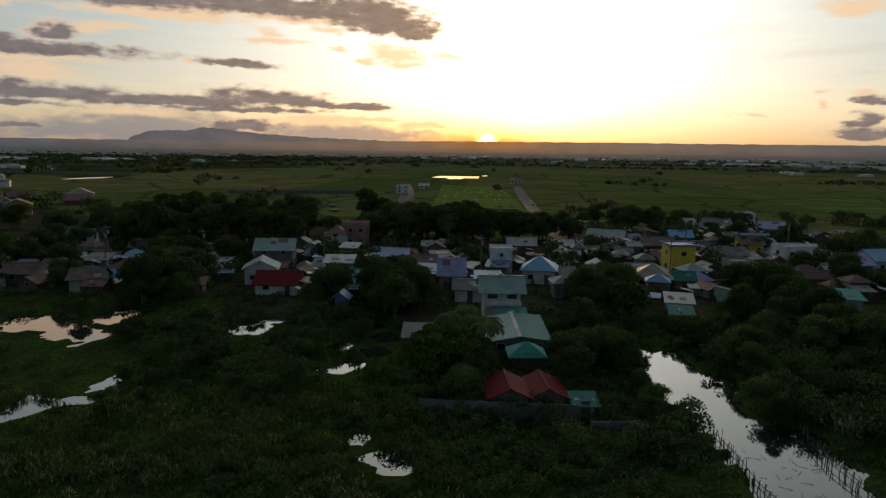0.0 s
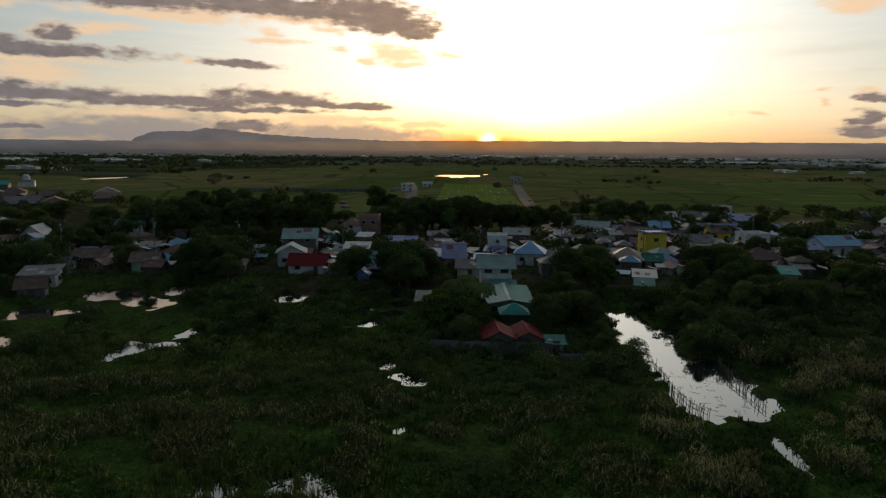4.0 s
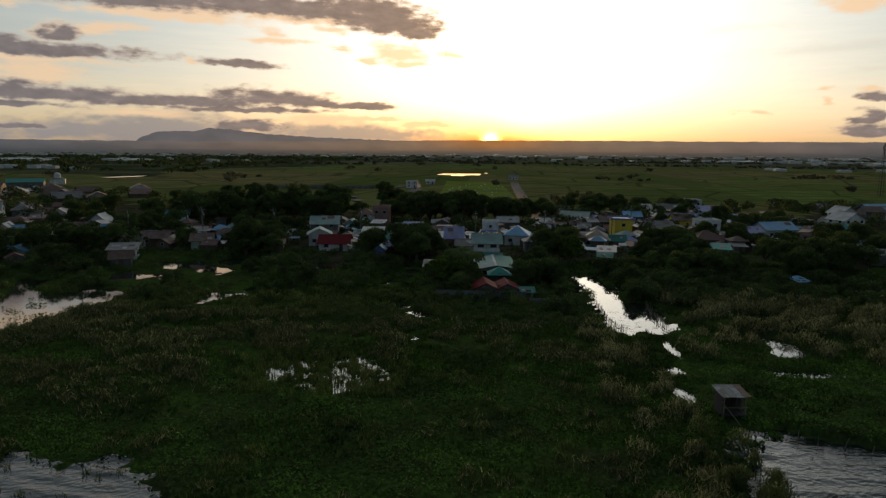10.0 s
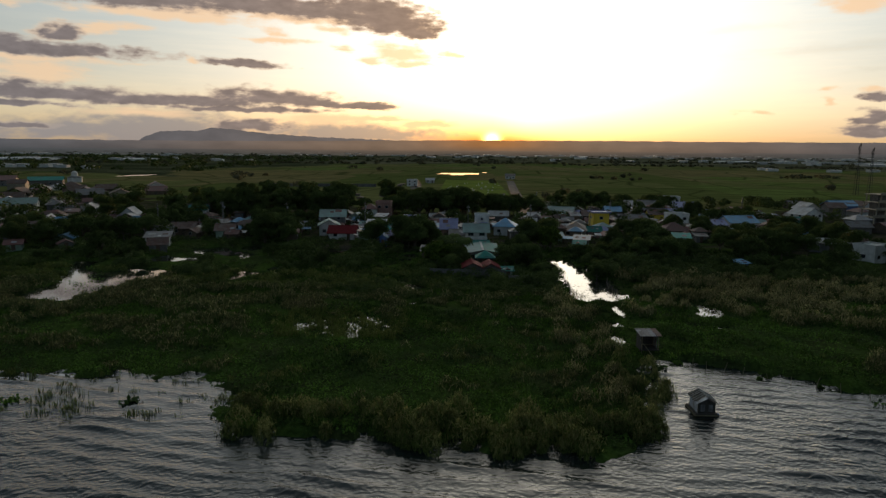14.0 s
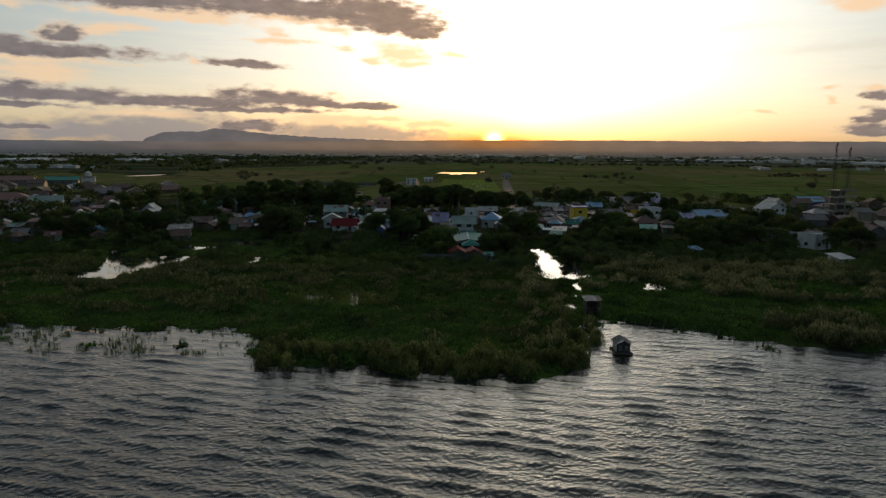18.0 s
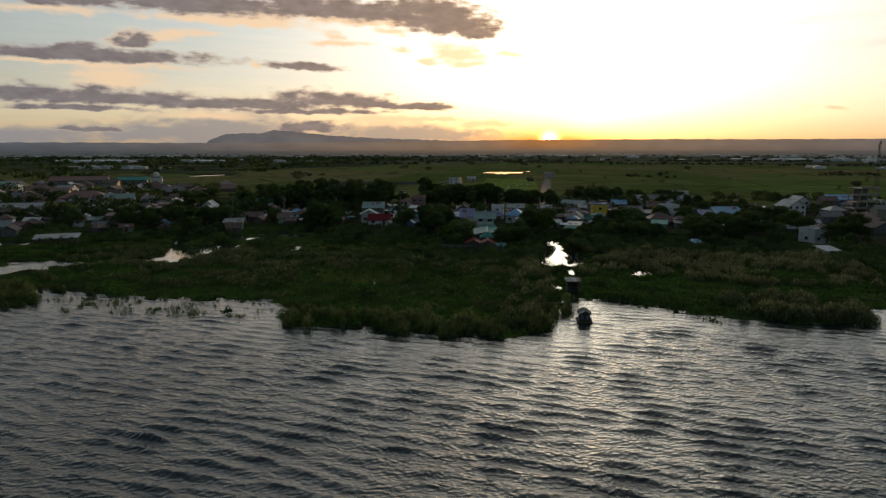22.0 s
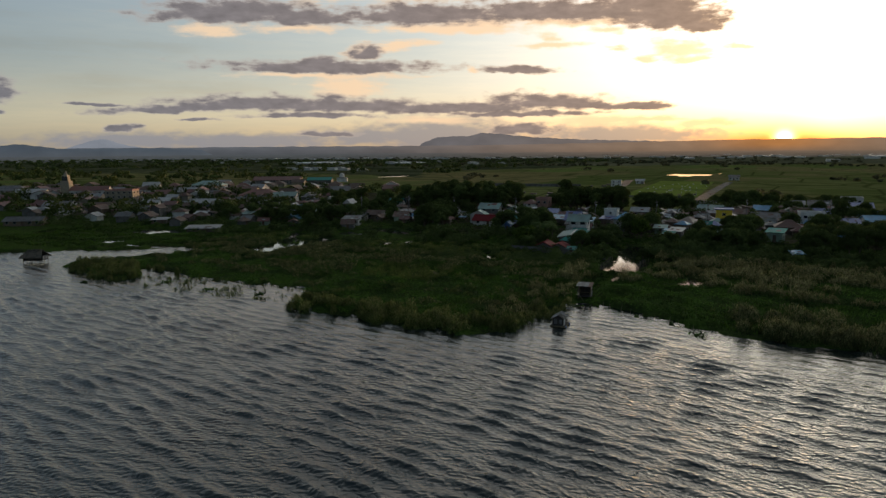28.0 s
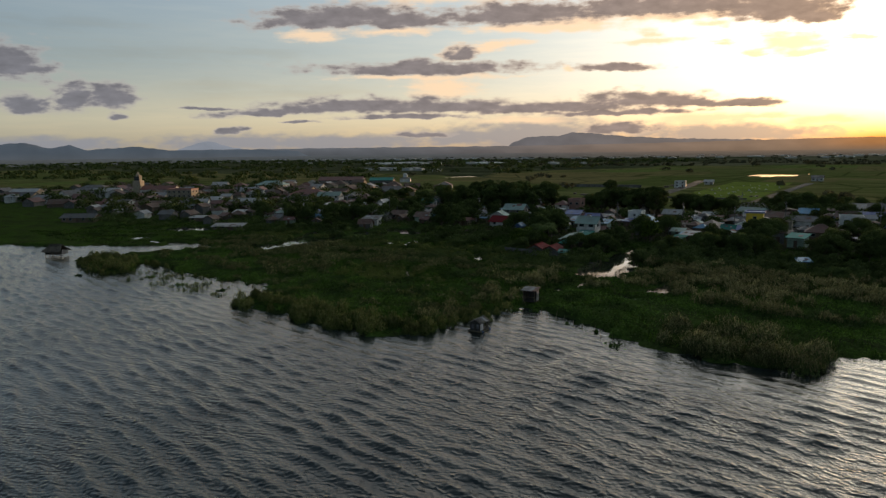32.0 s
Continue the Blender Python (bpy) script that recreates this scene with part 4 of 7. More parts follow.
TREE_NAME = {"shrub": "shrub", "palm": "palm_tree"}
tree_random = random.Random(4)


def tree(kind, x, y, size=1.0):
    trunk, crown = tree_random.choice(TREE_KINDS[kind])
    root = base(TREE_NAME.get(kind, "tree"), x, y, tree_random.uniform(0, 360), TREE_LABEL[kind], "shrub" if kind == "shrub" else "tree", "trees of the shore town")
    part("trunk", trunk, None, root)
    part("crown", crown, None, root)
    s = size * tree_random.uniform(0.88, 1.12)
    root.scale = (s, s, s * tree_random.uniform(0.9, 1.1))
    return root


def open_to_lake(x, y, k, eye=(-8, -70)):
    """Ground heights along a line that runs inland, away from the lake."""
    a = np.arctan2(y - eye[1], x - eye[0])
    return ground_height(x + np.cos(a) * k, y + np.sin(a) * k)


# houses that stand open to the lake, with low gardens before them: x, y, half width, length of the garden
OPEN_HOUSES = [(-53.3, 120, 4.5, 16), (32.8, 153, 4, 26), (-10.4, 104, 4, 12), (-20.1, 131, 4, 22), (-60.2, 129, 4, 18), (-34, 146, 4, 20), (-1.2, 137, 5, 20), (22.2, 134, 5, 26), (51.4, 115, 3, 22), (55.1, 138, 5, 22),
               (62.1, 160, 5, 16), (-8.6, 91, 5, 9), (-10.4, 67, 3, 8), (-6, 67, 3, 8), (-63.5, 149, 5, 12), (-9.4, 149, 3, 14), (30, 133, 4, 26), (20.5, 108, 4, 16), (46, 145, 4, 14), (84.9, 162, 6, 16), (-38, 106, 1.5, 10), (117.9, 182, 6, 20), (40, 175, 6, 16), (80, 157, 6, 16)]


def in_garden(x, y):
    for hx, hy, half, long in OPEN_HOUSES:
        for a in (math.atan2(hy + 80, hx - 5), math.atan2(hy + 105, hx - 75)):
            along = (hx - x) * math.cos(a) + (hy - y) * math.sin(a)
            aside = abs(-(hx - x) * math.sin(a) + (hy - y) * math.cos(a))
            if -3 < along < long and aside < half + 1.5:
                return True
    return False


def grove(kind, x0, x1, y0, y1, count, size=1.0):
    reach = {"shrub": 14, "tall": 0, "bright": 0, "palm": 0}.get(kind, 18) if y0 < 104 and x1 < 12 or kind == "shrub" else 0
    for _ in range(count):
        for _ in range(12):
            x, y = tree_random.uniform(x0, x1), tree_random.uniform(y0, y1)
            k = np.linspace(0, reach, 9)
            if in_garden(x, y):
                continue
            if reach == 0 or (open_to_lake(x, y, k) > 0).all():
                tree(kind, x, y, size)
                break


# the dark belt behind the town
grove("tall", -120, -62, 164, 182, 26, 1.0)
grove("tall", -122, -64, 182, 204, 26, 1.1)
grove("tall", -40, -12, 178, 208, 34, 1.0)
grove("broad", -10, 14, 198, 216, 16, 0.9)
grove("broad", -62, -40, 192, 214, 8, 0.9)
grove("broad", 22, 112, 226, 246, 14, 0.85)
grove("broad", -48, -38, 225, 240, 7, 1.0)
for x, y, size in ((-57, 252, 1.15), (-61, 256, 1.05), (-53, 249, 1.0), (-60, 246, 0.95)):
    tree("tall", x, y, size)
grove("broad", 24, 60, 228, 248, 8, 0.9)
grove("broad", -175, -118, 175, 215, 14, 1.0)
# among and in front of the houses
grove("broad", -40, -22, 103, 116, 9, 0.85)
grove("broad", -80, -64, 108, 124, 8, 0.9)
grove("broad", -47, -40, 106, 116, 4, 0.75)
grove("broad", -34, -20, 108, 122, 7, 0.8)
grove("broad", 2, 16, 104, 126, 5, 0.8)
grove("broad", 14, 30, 112, 128, 5, 0.75)
grove("broad", 34, 52, 112, 130, 9, 0.8)
grove("broad", 66, 110, 118, 150, 8, 0.75)
grove("broad", -160, -96, 118, 165, 6, 0.7)
grove("broad", -2, 5.5, 70, 100, 12, 0.55)
grove("bright", 6, 12, 92, 104, 3, 1.0)
grove("bright", -22, -13.5, 68, 80, 8, 0.95)
grove("broad", -20, -14, 64, 76, 5, 0.6)
grove("palm", -18, -13, 78, 86, 3, 0.9)
grove("broad", 28, 50, 84, 108, 13, 0.75)
grove("broad", 52, 85, 88, 112, 11, 0.8)
for x, y, size in ((18.6, 65.0, 0.36), (24.5, 71, 0.36), (21.5, 79, 0.42), (22.5, 84, 0.6), (5.6, 72, 0.38), (6.2, 66.5, 0.36), (5.4, 78, 0.40), (6.6, 84, 0.40), (4.2, 63, 0.40), (18.6, 93, 0.45)):
    tree("broad", x, y, size)
grove("shrub", 30, 78, 62, 86, 24, 1.0)
grove("broad", -3, 2, 72, 84, 4, 0.55)
grove("palm", -17, -11, 73, 80, 4, 0.85)
grove("broad", -168, -66, 106, 138, 24, 0.72)
grove("broad", -165, -70, 138, 168, 16, 0.8)
grove("broad", 36, 112, 116, 150, 14, 0.7)
grove("broad", 40, 112, 165, 215, 14, 0.75)
grove("broad", 62, 130, 80, 122, 14, 0.85)
grove("shrub", -120, -60, 66, 100, 14, 0.9)
grove("shrub", -60, -30, 72, 98, 14, 0.9)
grove("broad", -175, -105, 78, 110, 11, 0.85)
# ---------------------------------------------------------------- far mountains


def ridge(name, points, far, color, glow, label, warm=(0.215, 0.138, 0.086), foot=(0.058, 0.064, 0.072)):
    """A hill range seen over the plain: crest given by azimuth and elevation in degrees."""
    rng, pts = np.random.RandomState(3), []
    az = np.linspace(points[0][0], points[-1][0], 220)
    el = np.interp(az, [p[0] for p in points], [p[1] for p in points])
    fade = np.clip(np.minimum(az - az[0], az[-1] - az) / 1.2, 0, 1)
    el = el + 0.02 * np.sin(az * 3.1) + 0.015 * np.sin(az * 7.7 + 1) + rng.normal(0, 0.008, len(az))
    for k, (back, up) in enumerate(((0, 0.0), (60, 0.45), (140, 0.8), (200, 1.0), (330, -0.1))):
        for a, e, f in zip(az, el, fade):
            r = far + back
            pts.append((r * math.sin(radians(a)), r * math.cos(radians(a)) - 60, max(-2.0, (29.5 + far * math.tan(radians(e))) * up * f - (0 if up > 0 else 3))))
    c = len(az)
    faces = [(k * c + i, k * c + i + 1, (k + 1) * c + i + 1, (k + 1) * c + i) for k in range(4) for i in range(c - 1)]
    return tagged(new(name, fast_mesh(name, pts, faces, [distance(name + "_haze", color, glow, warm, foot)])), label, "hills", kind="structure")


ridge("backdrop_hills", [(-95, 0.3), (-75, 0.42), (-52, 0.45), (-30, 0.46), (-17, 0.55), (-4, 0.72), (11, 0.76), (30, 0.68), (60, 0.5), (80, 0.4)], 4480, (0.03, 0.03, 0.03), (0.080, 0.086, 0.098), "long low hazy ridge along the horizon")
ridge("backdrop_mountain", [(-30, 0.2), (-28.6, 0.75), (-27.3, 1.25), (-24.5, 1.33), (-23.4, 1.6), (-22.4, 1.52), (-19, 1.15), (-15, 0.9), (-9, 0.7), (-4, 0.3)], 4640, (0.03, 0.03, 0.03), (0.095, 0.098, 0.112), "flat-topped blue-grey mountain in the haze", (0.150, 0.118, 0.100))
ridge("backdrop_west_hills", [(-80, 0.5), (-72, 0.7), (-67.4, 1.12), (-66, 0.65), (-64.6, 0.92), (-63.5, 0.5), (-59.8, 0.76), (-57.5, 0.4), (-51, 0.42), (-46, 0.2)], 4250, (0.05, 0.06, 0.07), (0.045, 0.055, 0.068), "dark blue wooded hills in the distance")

def haze_plain():
    """The flat land of the far distance, dark tree lines and pale roofs sinking into haze, rising a little to the foot of the hills."""
    az, out = np.linspace(-100, 85, 260), np.linspace(2350, 4470, 22)
    f = (out - out[0]) / (out[-1] - out[0])
    rng = np.random.RandomState(44)
    pts = [(r * math.sin(radians(a)), r * math.cos(radians(a)) - 60, 0.3 + 15 * k ** 1.3 + (rng.uniform(-1.5, 2.5) if 0 < k < 1 else 0)) for r, k in zip(out, f) for a in az]
    c = len(az)
    faces = [(k * c + i, k * c + i + 1, (k + 1) * c + i + 1, (k + 1) * c + i) for k in range(len(out) - 1) for i in range(c - 1)]
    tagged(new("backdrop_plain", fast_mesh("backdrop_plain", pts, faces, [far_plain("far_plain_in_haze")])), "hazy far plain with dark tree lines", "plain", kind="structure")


haze_plain()
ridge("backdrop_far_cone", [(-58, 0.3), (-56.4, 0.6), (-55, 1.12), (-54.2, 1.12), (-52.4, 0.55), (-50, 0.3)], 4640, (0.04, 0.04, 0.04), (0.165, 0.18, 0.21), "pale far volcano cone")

# ---------------------------------------------------------------- houses

MAIN_HOUSES = [
    # x, y, turn, width, depth, eaves, roof, rise, roof colour, wall colour, label
    (-10.4, 66.5, 6, 4.0, 5.4, 2.5, "gable_front", 0.75, "red", "grey", "grey block house with a red gabled roof"),
    (-6.2, 67.6, 6, 4.0, 5.4, 2.4, "gable_front", 0.75, "red", "grey", "low grey block house with a red roof"),
    (32.8, 153, 6, 5.6, 6.5, 6.5, "flat", 0.35, "lilac", "yellow", "bright yellow two-storey house with a blue roof edge"),
    (-20.1, 131, 3, 5.0, 8.0, 3.9, "gable", 2.2, "lilac", "pink", "house with a large lilac-blue metal roof"),
    (-34, 146, 4, 5.6, 6.0, 5.2, "gable", 1.0, "lilac", "white", "white house with a lilac metal roof"),
    (-53.3, 120, 3, 8.3, 6.5, 2.6, "gable", 1.5, "red", "white", "small white house with a bright red roof"),
]
FRONT_HOUSES = [
    (-8.7, 97.4, 4, 3.8, 3.0, 2.9, "shed", 0.7, "teal", "wood", "lean-to with a bright teal sheet roof"),
    (-7.4, 80.8, 4, 4.0, 3.6, 2.3, "hip", 0.9, "teal", "wood", "shed with a dark teal hipped roof"),
    (-15.9, 118, 2, 5.6, 6.0, 3.4, "gable", 1.0, "grey", "white", "white annex with a grey roof"),
    (56.8, 81, 25, 2.6, 2.4, 2.0, "shed", 0.5, "blue", "blue", "small blue hut at the edge of the thicket"),
    (92.5, 110, -18, 11, 4.0, 3.0, "shed", 0.8, "white", "grey", "long low shed with a whitish roof"),
]
WEST_HOUSES = [
    (-60.2, 129, 14, 6.4, 6.0, 4.6, "gable_front", 1.3, "pale", "white", "white house with a pale green gabled roof"),
    (-63.5, 149, 10, 8.6, 8.0, 5.8, "gable", 1.6, "pale", "grey", "large house with a pale weathered roof"),
    (-55.7, 181, 0, 5.4, 6.0, 5.8, "hip", 1.3, "redbrown", "white", "white upper-storey house with an orange-red roof"),
    (-50.7, 185, 0, 6.0, 6.0, 6.4, "flat", 0.5, "pink", "pink", "salmon pink house with a flat roof"),
    (-46.3, 141.5, 4, 6.0, 4.5, 2.9, "shed", 0.9, "white", "grey", "low shed with a pale sheet roof"),
    (-40.9, 128, 4, 4.8, 5.0, 3.0, "gable", 0.9, "teal", "white", "small house with a light teal roof"),
    (-25.9, 131, -6, 6.2, 4.5, 3.0, "shed", 1.0, "blue", "wood", "timber house with a light blue sheet roof"),
    (-27.3, 145, 0, 5.4, 6.0, 3.4, "gable", 1.2, "redbrown", "pink", "house with faded red roof sheets"),
]
MIDDLE_HOUSES = [
    (-9.4, 149, 2, 5.0, 5.5, 5.2, "flat", 0.5, "white", "white", "white two-storey house with a flat parapet roof"),
    (-1.2, 137, -8, 6.8, 7.0, 4.4, "hip", 1.8, "blue", "white", "house with a light blue hipped roof"),
    (-3.1, 177, 0, 7.2, 6.0, 3.6, "gable", 1.2, "white", "grey", "house with a whitish metal roof"),
    (20.2, 221, -18, 8.5, 9.0, 3.6, "gable", 1.6, "grey", "white", "long house with a grey sheet roof"),
    (24.2, 199, -18, 10.5, 9.0, 3.4, "gable", 1.5, "pale", "white", "long hall with a pale green roof"),
    (11.2, 179, 0, 4.7, 5.0, 3.4, "gable", 0.9, "white", "grey", "small house with a white sheet roof"),
    (22.2, 134, -16, 7.4, 8.0, 3.8, "hip", 1.7, "beige", "cream", "cream house with a beige hipped roof"),
    (28.1, 133, 0, 4.0, 4.0, 2.7, "gable", 1.0, "teal", "pink", "tiny house with a teal roof"),
]
MIDDLE_SHEDS = [
    (31.2, 133.5, 8, 4.6, 4.0, 3.2, "hip", 1.0, "lilac", "grey", "little house with a lilac pyramid roof"),
    (21.2, 111, -10, 4.0, 3.8, 2.6, "shed", 0.8, "silver", "grey", "shack with a bare zinc roof"),
    (19.6, 104, -10, 3.0, 2.8, 2.2, "shed", 0.7, "teal", "wood", "shack with a teal sheet roof"),
    (47.1, 167, 12, 9.0, 6.0, 3.6, "gable", 1.2, "grey", "white", "house with a dark grey roof"),
    (43.5, 144, 4, 5.0, 5.0, 4.2, "flat", 0.4, "cream", "cream", "unfinished cream block house with a flat roof"),
    (-38, 106, 0, 2.0, 2.4, 3.9, "gable_front", 0.6, "blue", "blue", "narrow blue painted hut"),
    (-22.5, 86.5, 2, 3.6, 3.2, 2.3, "shed", 0.9, "grey", "wood", "lean-to hut with a grey sheet roof"),
    (-2.0, 65, 4, 2.0, 2.0, 1.8, "shed", 0.5, "teal", "green", "green painted shed beside the red-roofed house"),
]
EAST_HOUSES = [
    (62.1, 160, 8, 7.0, 6.0, 5.4, "flat", 0.6, "white", "white", "large white two-storey house with terraces"),
    (59.2, 180, 0, 6.0, 7.0, 5.2, "gable", 1.4, "rust", "yellow", "dull yellow house under a rusty roof"),
    (84.9, 162, 14, 11, 8.0, 4.2, "gable", 1.6, "blue", "white", "wide house with a light blue roof"),
    (75.2, 156, 14, 4.4, 6.0, 3.6, "gable", 1.2, "lilac", "grey", "narrow house with a lilac-grey roof"),
    (51.4, 115, -10, 4.6, 4.6, 3.8, "shed", 0.8, "teal", "green", "pale green block house with a teal roof"),
    (55.1, 138, 4, 8.2, 7.0, 3.6, "hip", 1.7, "redbrown", "wood", "low house with a dark red hipped roof"),
    (68.5, 234, 0, 9, 8, 4.4, "gable", 1.5, "grey", "white", "house with a grey sheet roof at the field edge"),
    (82.7, 250, 0, 9, 8, 5.4, "flat", 0.6, "white", "white", "white flat-roofed house at the field edge"),
]
EAST_FAR = [
    (83.4, 226, 5, 10.5, 8, 4.3, "gable", 1.5, "lilac", "white", "house with a lilac-grey roof"),
    (45.2, 196, 0, 6.2, 6, 4.6, "gable", 1.3, "blue", "grey", "house with a blue sheet roof"),
    (117.9, 182, 20, 9, 8, 6.0, "gable_front", 2.0, "white", "white", "white house with a gabled roof"),
    (102.7, 161, 10, 8, 7, 4.4, "gable", 1.4, "teal", "cream", "cream house with a dark teal roof"),
    (130, 208, 10, 7.0, 8, 6.0, "gable_front", 1.9, "white", "white", "white house with a steep gable"),
    (157, 234, 10, 12, 9, 5.4, "gable", 1.6, "blue", "blue", "house with bright blue roof and walls"),
    (96.9, 97, 30, 7.2, 6, 4.2, "flat", 0.4, "white", "white", "white open-fronted house with a flat roof"),
    (88, 64, 20, 3.8, 3.8, 2.5, "shed", 0.7, "white", "white", "white house near the reed bank"),
]
WEST_FAR = [
    (-142, 152, 12, 5.4, 7, 4.9, "gable_front", 1.8, "white", "white", "white house with a gabled roof"),
    (-130.9, 139, 10, 5.2, 5, 3.4, "gable", 1.1, "blue", "grey", "house with a blue roof"),
    (-109.5, 113, 12, 5.6, 5, 3.4, "gable", 1.1, "grey", "grey", "grey house near the pools"),
    (-104.5, 100, 18, 6.5, 5, 3.0, "shed", 0.9, "grey", "white", "long unplastered shed near the pools"),
    (-91.2, 118, 14, 5.6, 6, 3.6, "gable", 1.3, "rust", "green", "pale green house with a rusty roof"),
    (-107.4, 123, 8, 7.6, 6, 2.8, "gable", 1.2, "rust", "wood", "low timber house with a rusty roof"),
    (-88.5, 131, 8, 10.4, 7, 2.8, "hip", 1.4, "rust", "wood", "long low house with a dark rusty roof"),
    (-119.7, 161, 12, 6.2, 6, 6.2, "gable", 1.2, "teal", "white", "two-storey white house with a teal roof"),
]
WEST_TOWN = [
    (-209, 184, 20, 9, 9, 5.0, "gable", 1.5, "teal", "white", "house with a teal roof"),
    (-157, 127, 24, 4.6, 7, 4.4, "gable_front", 1.6, "white", "white", "white house with a bright gable end"),
    (-152, 129, 24, 8.0, 6, 3.6, "gable", 1.4, "blue", "grey", "house with a strong blue roof"),
    (-100, 91, 26, 4.6, 4.2, 3.4, "gable", 1.1, "rust", "grey", "two-storey bare block house at the pools"),
    (-301, 142, 30, 16, 10, 7.6, "flat", 0.8, "pink", "cream", "cream three-storey building with a salmon front"),
    (-258, 132, 30, 14, 9, 4.6, "gable", 1.4, "white", "white", "white house with a pale roof"),
    (-346, 253, 28, 24, 14, 6.6, "hip", 2.4, "pale", "white", "large hall with a pale green hipped roof"),
    (-227, 138, 28, 17, 9, 4.0, "gable", 1.5, "white", "grey", "wide house with a whitish roof"),
]
WEST_CENTRE = [
    (-290, 230, 28, 22, 12, 4.6, "gable", 1.6, "redbrown", "cream", "long house with a faded red roof"),
    (-232, 186, 28, 24, 14, 5.6, "hip", 2.4, "redbrown", "pink", "big house with a faded red hipped roof"),
    (-205, 177, 28, 13, 10, 6.2, "gable", 1.6, "pale", "white", "white house with a pale green roof"),
    (-365, 354, 28, 42, 16, 5.6, "gable", 2.4, "redbrown", "grey", "very long hall with a faded red roof"),
    (-330, 372, 28, 22, 12, 5.2, "gable", 1.8, "teal", "grey", "long hall with a green roof"),
    (-124, 169, 20, 9, 7, 5.2, "gable", 1.6, "grey", "white", "two-storey house with a grey roof"),
    (-390, 141, 32, 20, 10, 6.4, "gable", 1.6, "white", "white", "large whitish building with metal roof"),
    (-429, 146, 32, 15, 10, 5.4, "gable", 1.6, "grey", "white", "white building with a grey roof"),
]
WEST_EDGE = [
    (-290, 96, 32, 14, 8, 4.6, "gable", 1.4, "silver", "grey", "house with bright zinc roof"),
    (-238, 47, 35, 15, 8, 2.6, "gable", 1.2, "grey", "wood", "low timber sheds near the lake"),
    (-215, 163, 28, 12, 8, 4.6, "gable", 1.4, "grey", "white", "house with a grey gable"),
    (-158, 114, 25, 9, 7, 3.6, "gable", 1.3, "rust", "wood", "low house with a rusty roof"),
    (-233, 125, 28, 8, 7, 3.8, "gable", 1.2, "silver", "white", "house with a zinc roof"),
    (-187, 74, 30, 6.4, 4, 2.2, "shed", 0.6, "silver", "wood", "small waterside shed with a bright zinc roof"),
    (-146, 60, 30, 12, 5, 1.9, "shed", 0.7, "silver", "wood", "low duck shed on the wet ground"),
    (-265, 98, 32, 18, 8, 4.4, "gable", 1.4, "rust", "cream", "long house with a rusty roof"),
]
LAST_HOUSES = [
    (-467, 120, 34, 20, 10, 5.4, "gable", 1.6, "white", "cream", "cream house with a whitish roof"),
    (-379, 98, 34, 20, 10, 4.4, "gable", 1.5, "silver", "white", "wide house with a zinc roof"),
    (-445, 160, 34, 22, 11, 6.2, "hip", 2.0, "grey", "white", "large white house with grey roof"),
    (46.7, 161, 5, 8.4, 6, 4.8, "gable", 1.2, "grey", "white", "white house with a grey roof"),
    (56.9, 240, 0, 11, 8, 3.6, "gable", 1.4, "silver", "white", "house with a zinc roof"),
    (67.8, 197, 0, 7.6, 6, 3.6, "gable", 1.3, "lilac", "grey", "house with a lilac roof"),
    (35.3, 183, 0, 9, 7, 3.6, "gable", 1.4, "rust", "wood", "timber house with a rusty roof"),
    (-23.8, 198, 0, 6, 6, 5.4, "gable", 1.4, "grey", "white", "white house standing among dark trees"),
]
for row in MAIN_HOUSES + FRONT_HOUSES + WEST_HOUSES + MIDDLE_HOUSES + MIDDLE_SHEDS + EAST_HOUSES + EAST_FAR + WEST_FAR + WEST_TOWN + WEST_CENTRE + WEST_EDGE + LAST_HOUSES:
    house(*row)



def balcony_house():
    """White upper floor with a balcony over an open ground floor coloured dark for shade, under one broad pale roof."""
    root = base("house", -10.4, 104, 4, "two-storey white house with a pale green metal roof and balcony", "house", "houses of the town")
    # dark plank colour takes the place of shade under the balcony
    part("lower_wall", Solid().box(-2.9, 2.9, -2.2, 3.0, -0.6, 3.3), WALL["wood"], root, "lower floor in dark planks that stand in for balcony shade")
    part("upper_wall", wall_solid("gable", 6.0, 6.0, 5.9, 1.7), WALL["white"], root).location.z = 0.0
    part("balcony_floor", Solid().box(-3.1, 3.1, -3.9, -3.0, 3.3, 3.45), WALL["white"], root)
    part("balcony_wall", Solid().box(-3.1, 3.1, -3.9, -3.8, 3.45, 4.1), WALL["white"], root)
    for x in (-2.9, 0.0, 2.9):
        part("column", Solid().box(x - 0.12, x + 0.12, -3.85, -3.65, -0.6, 3.3), WALL["white"], root)
    wm, pm = window_meshes(1.7, 1.1)
    for x in (-1.6, 1.6):
        part("pane", pm, None, part("window", wm, None, root, at=(x, -3.003, 4.8)))
    wm, pm = window_meshes(1.3, 1.1)
    for q, turn in ((-1, -90), (1, 90)):
        part("pane", pm, None, part("window", wm, None, root, at=(q * 3.003, 0, 4.7, 0, 0, turn)))
    part("door", DOOR_MESH, None, root, at=(0.1, -2.203, 0.02))
    part("roof", roof_solid("gable", 6.0, 6.0, 5.9, 1.7, 0.95), ROOF["pale"], root)
    part("ridge_cap", Solid().box(-3.95, 3.95, -0.18, 0.18, 7.57, 7.66), ROOF["pale"], root)
    part("gable_ornament", Solid().prism([(-0.9, -0.3, 7.5), (0.9, -0.3, 7.5), (0.9, 0.3, 7.5), (-0.9, 0.3, 7.5)], [(-0.05, -0.3, 8.1), (0.05, -0.3, 8.1), (0.05, 0.3, 8.1), (-0.05, 0.3, 8.1)]), WALL["white"], root)


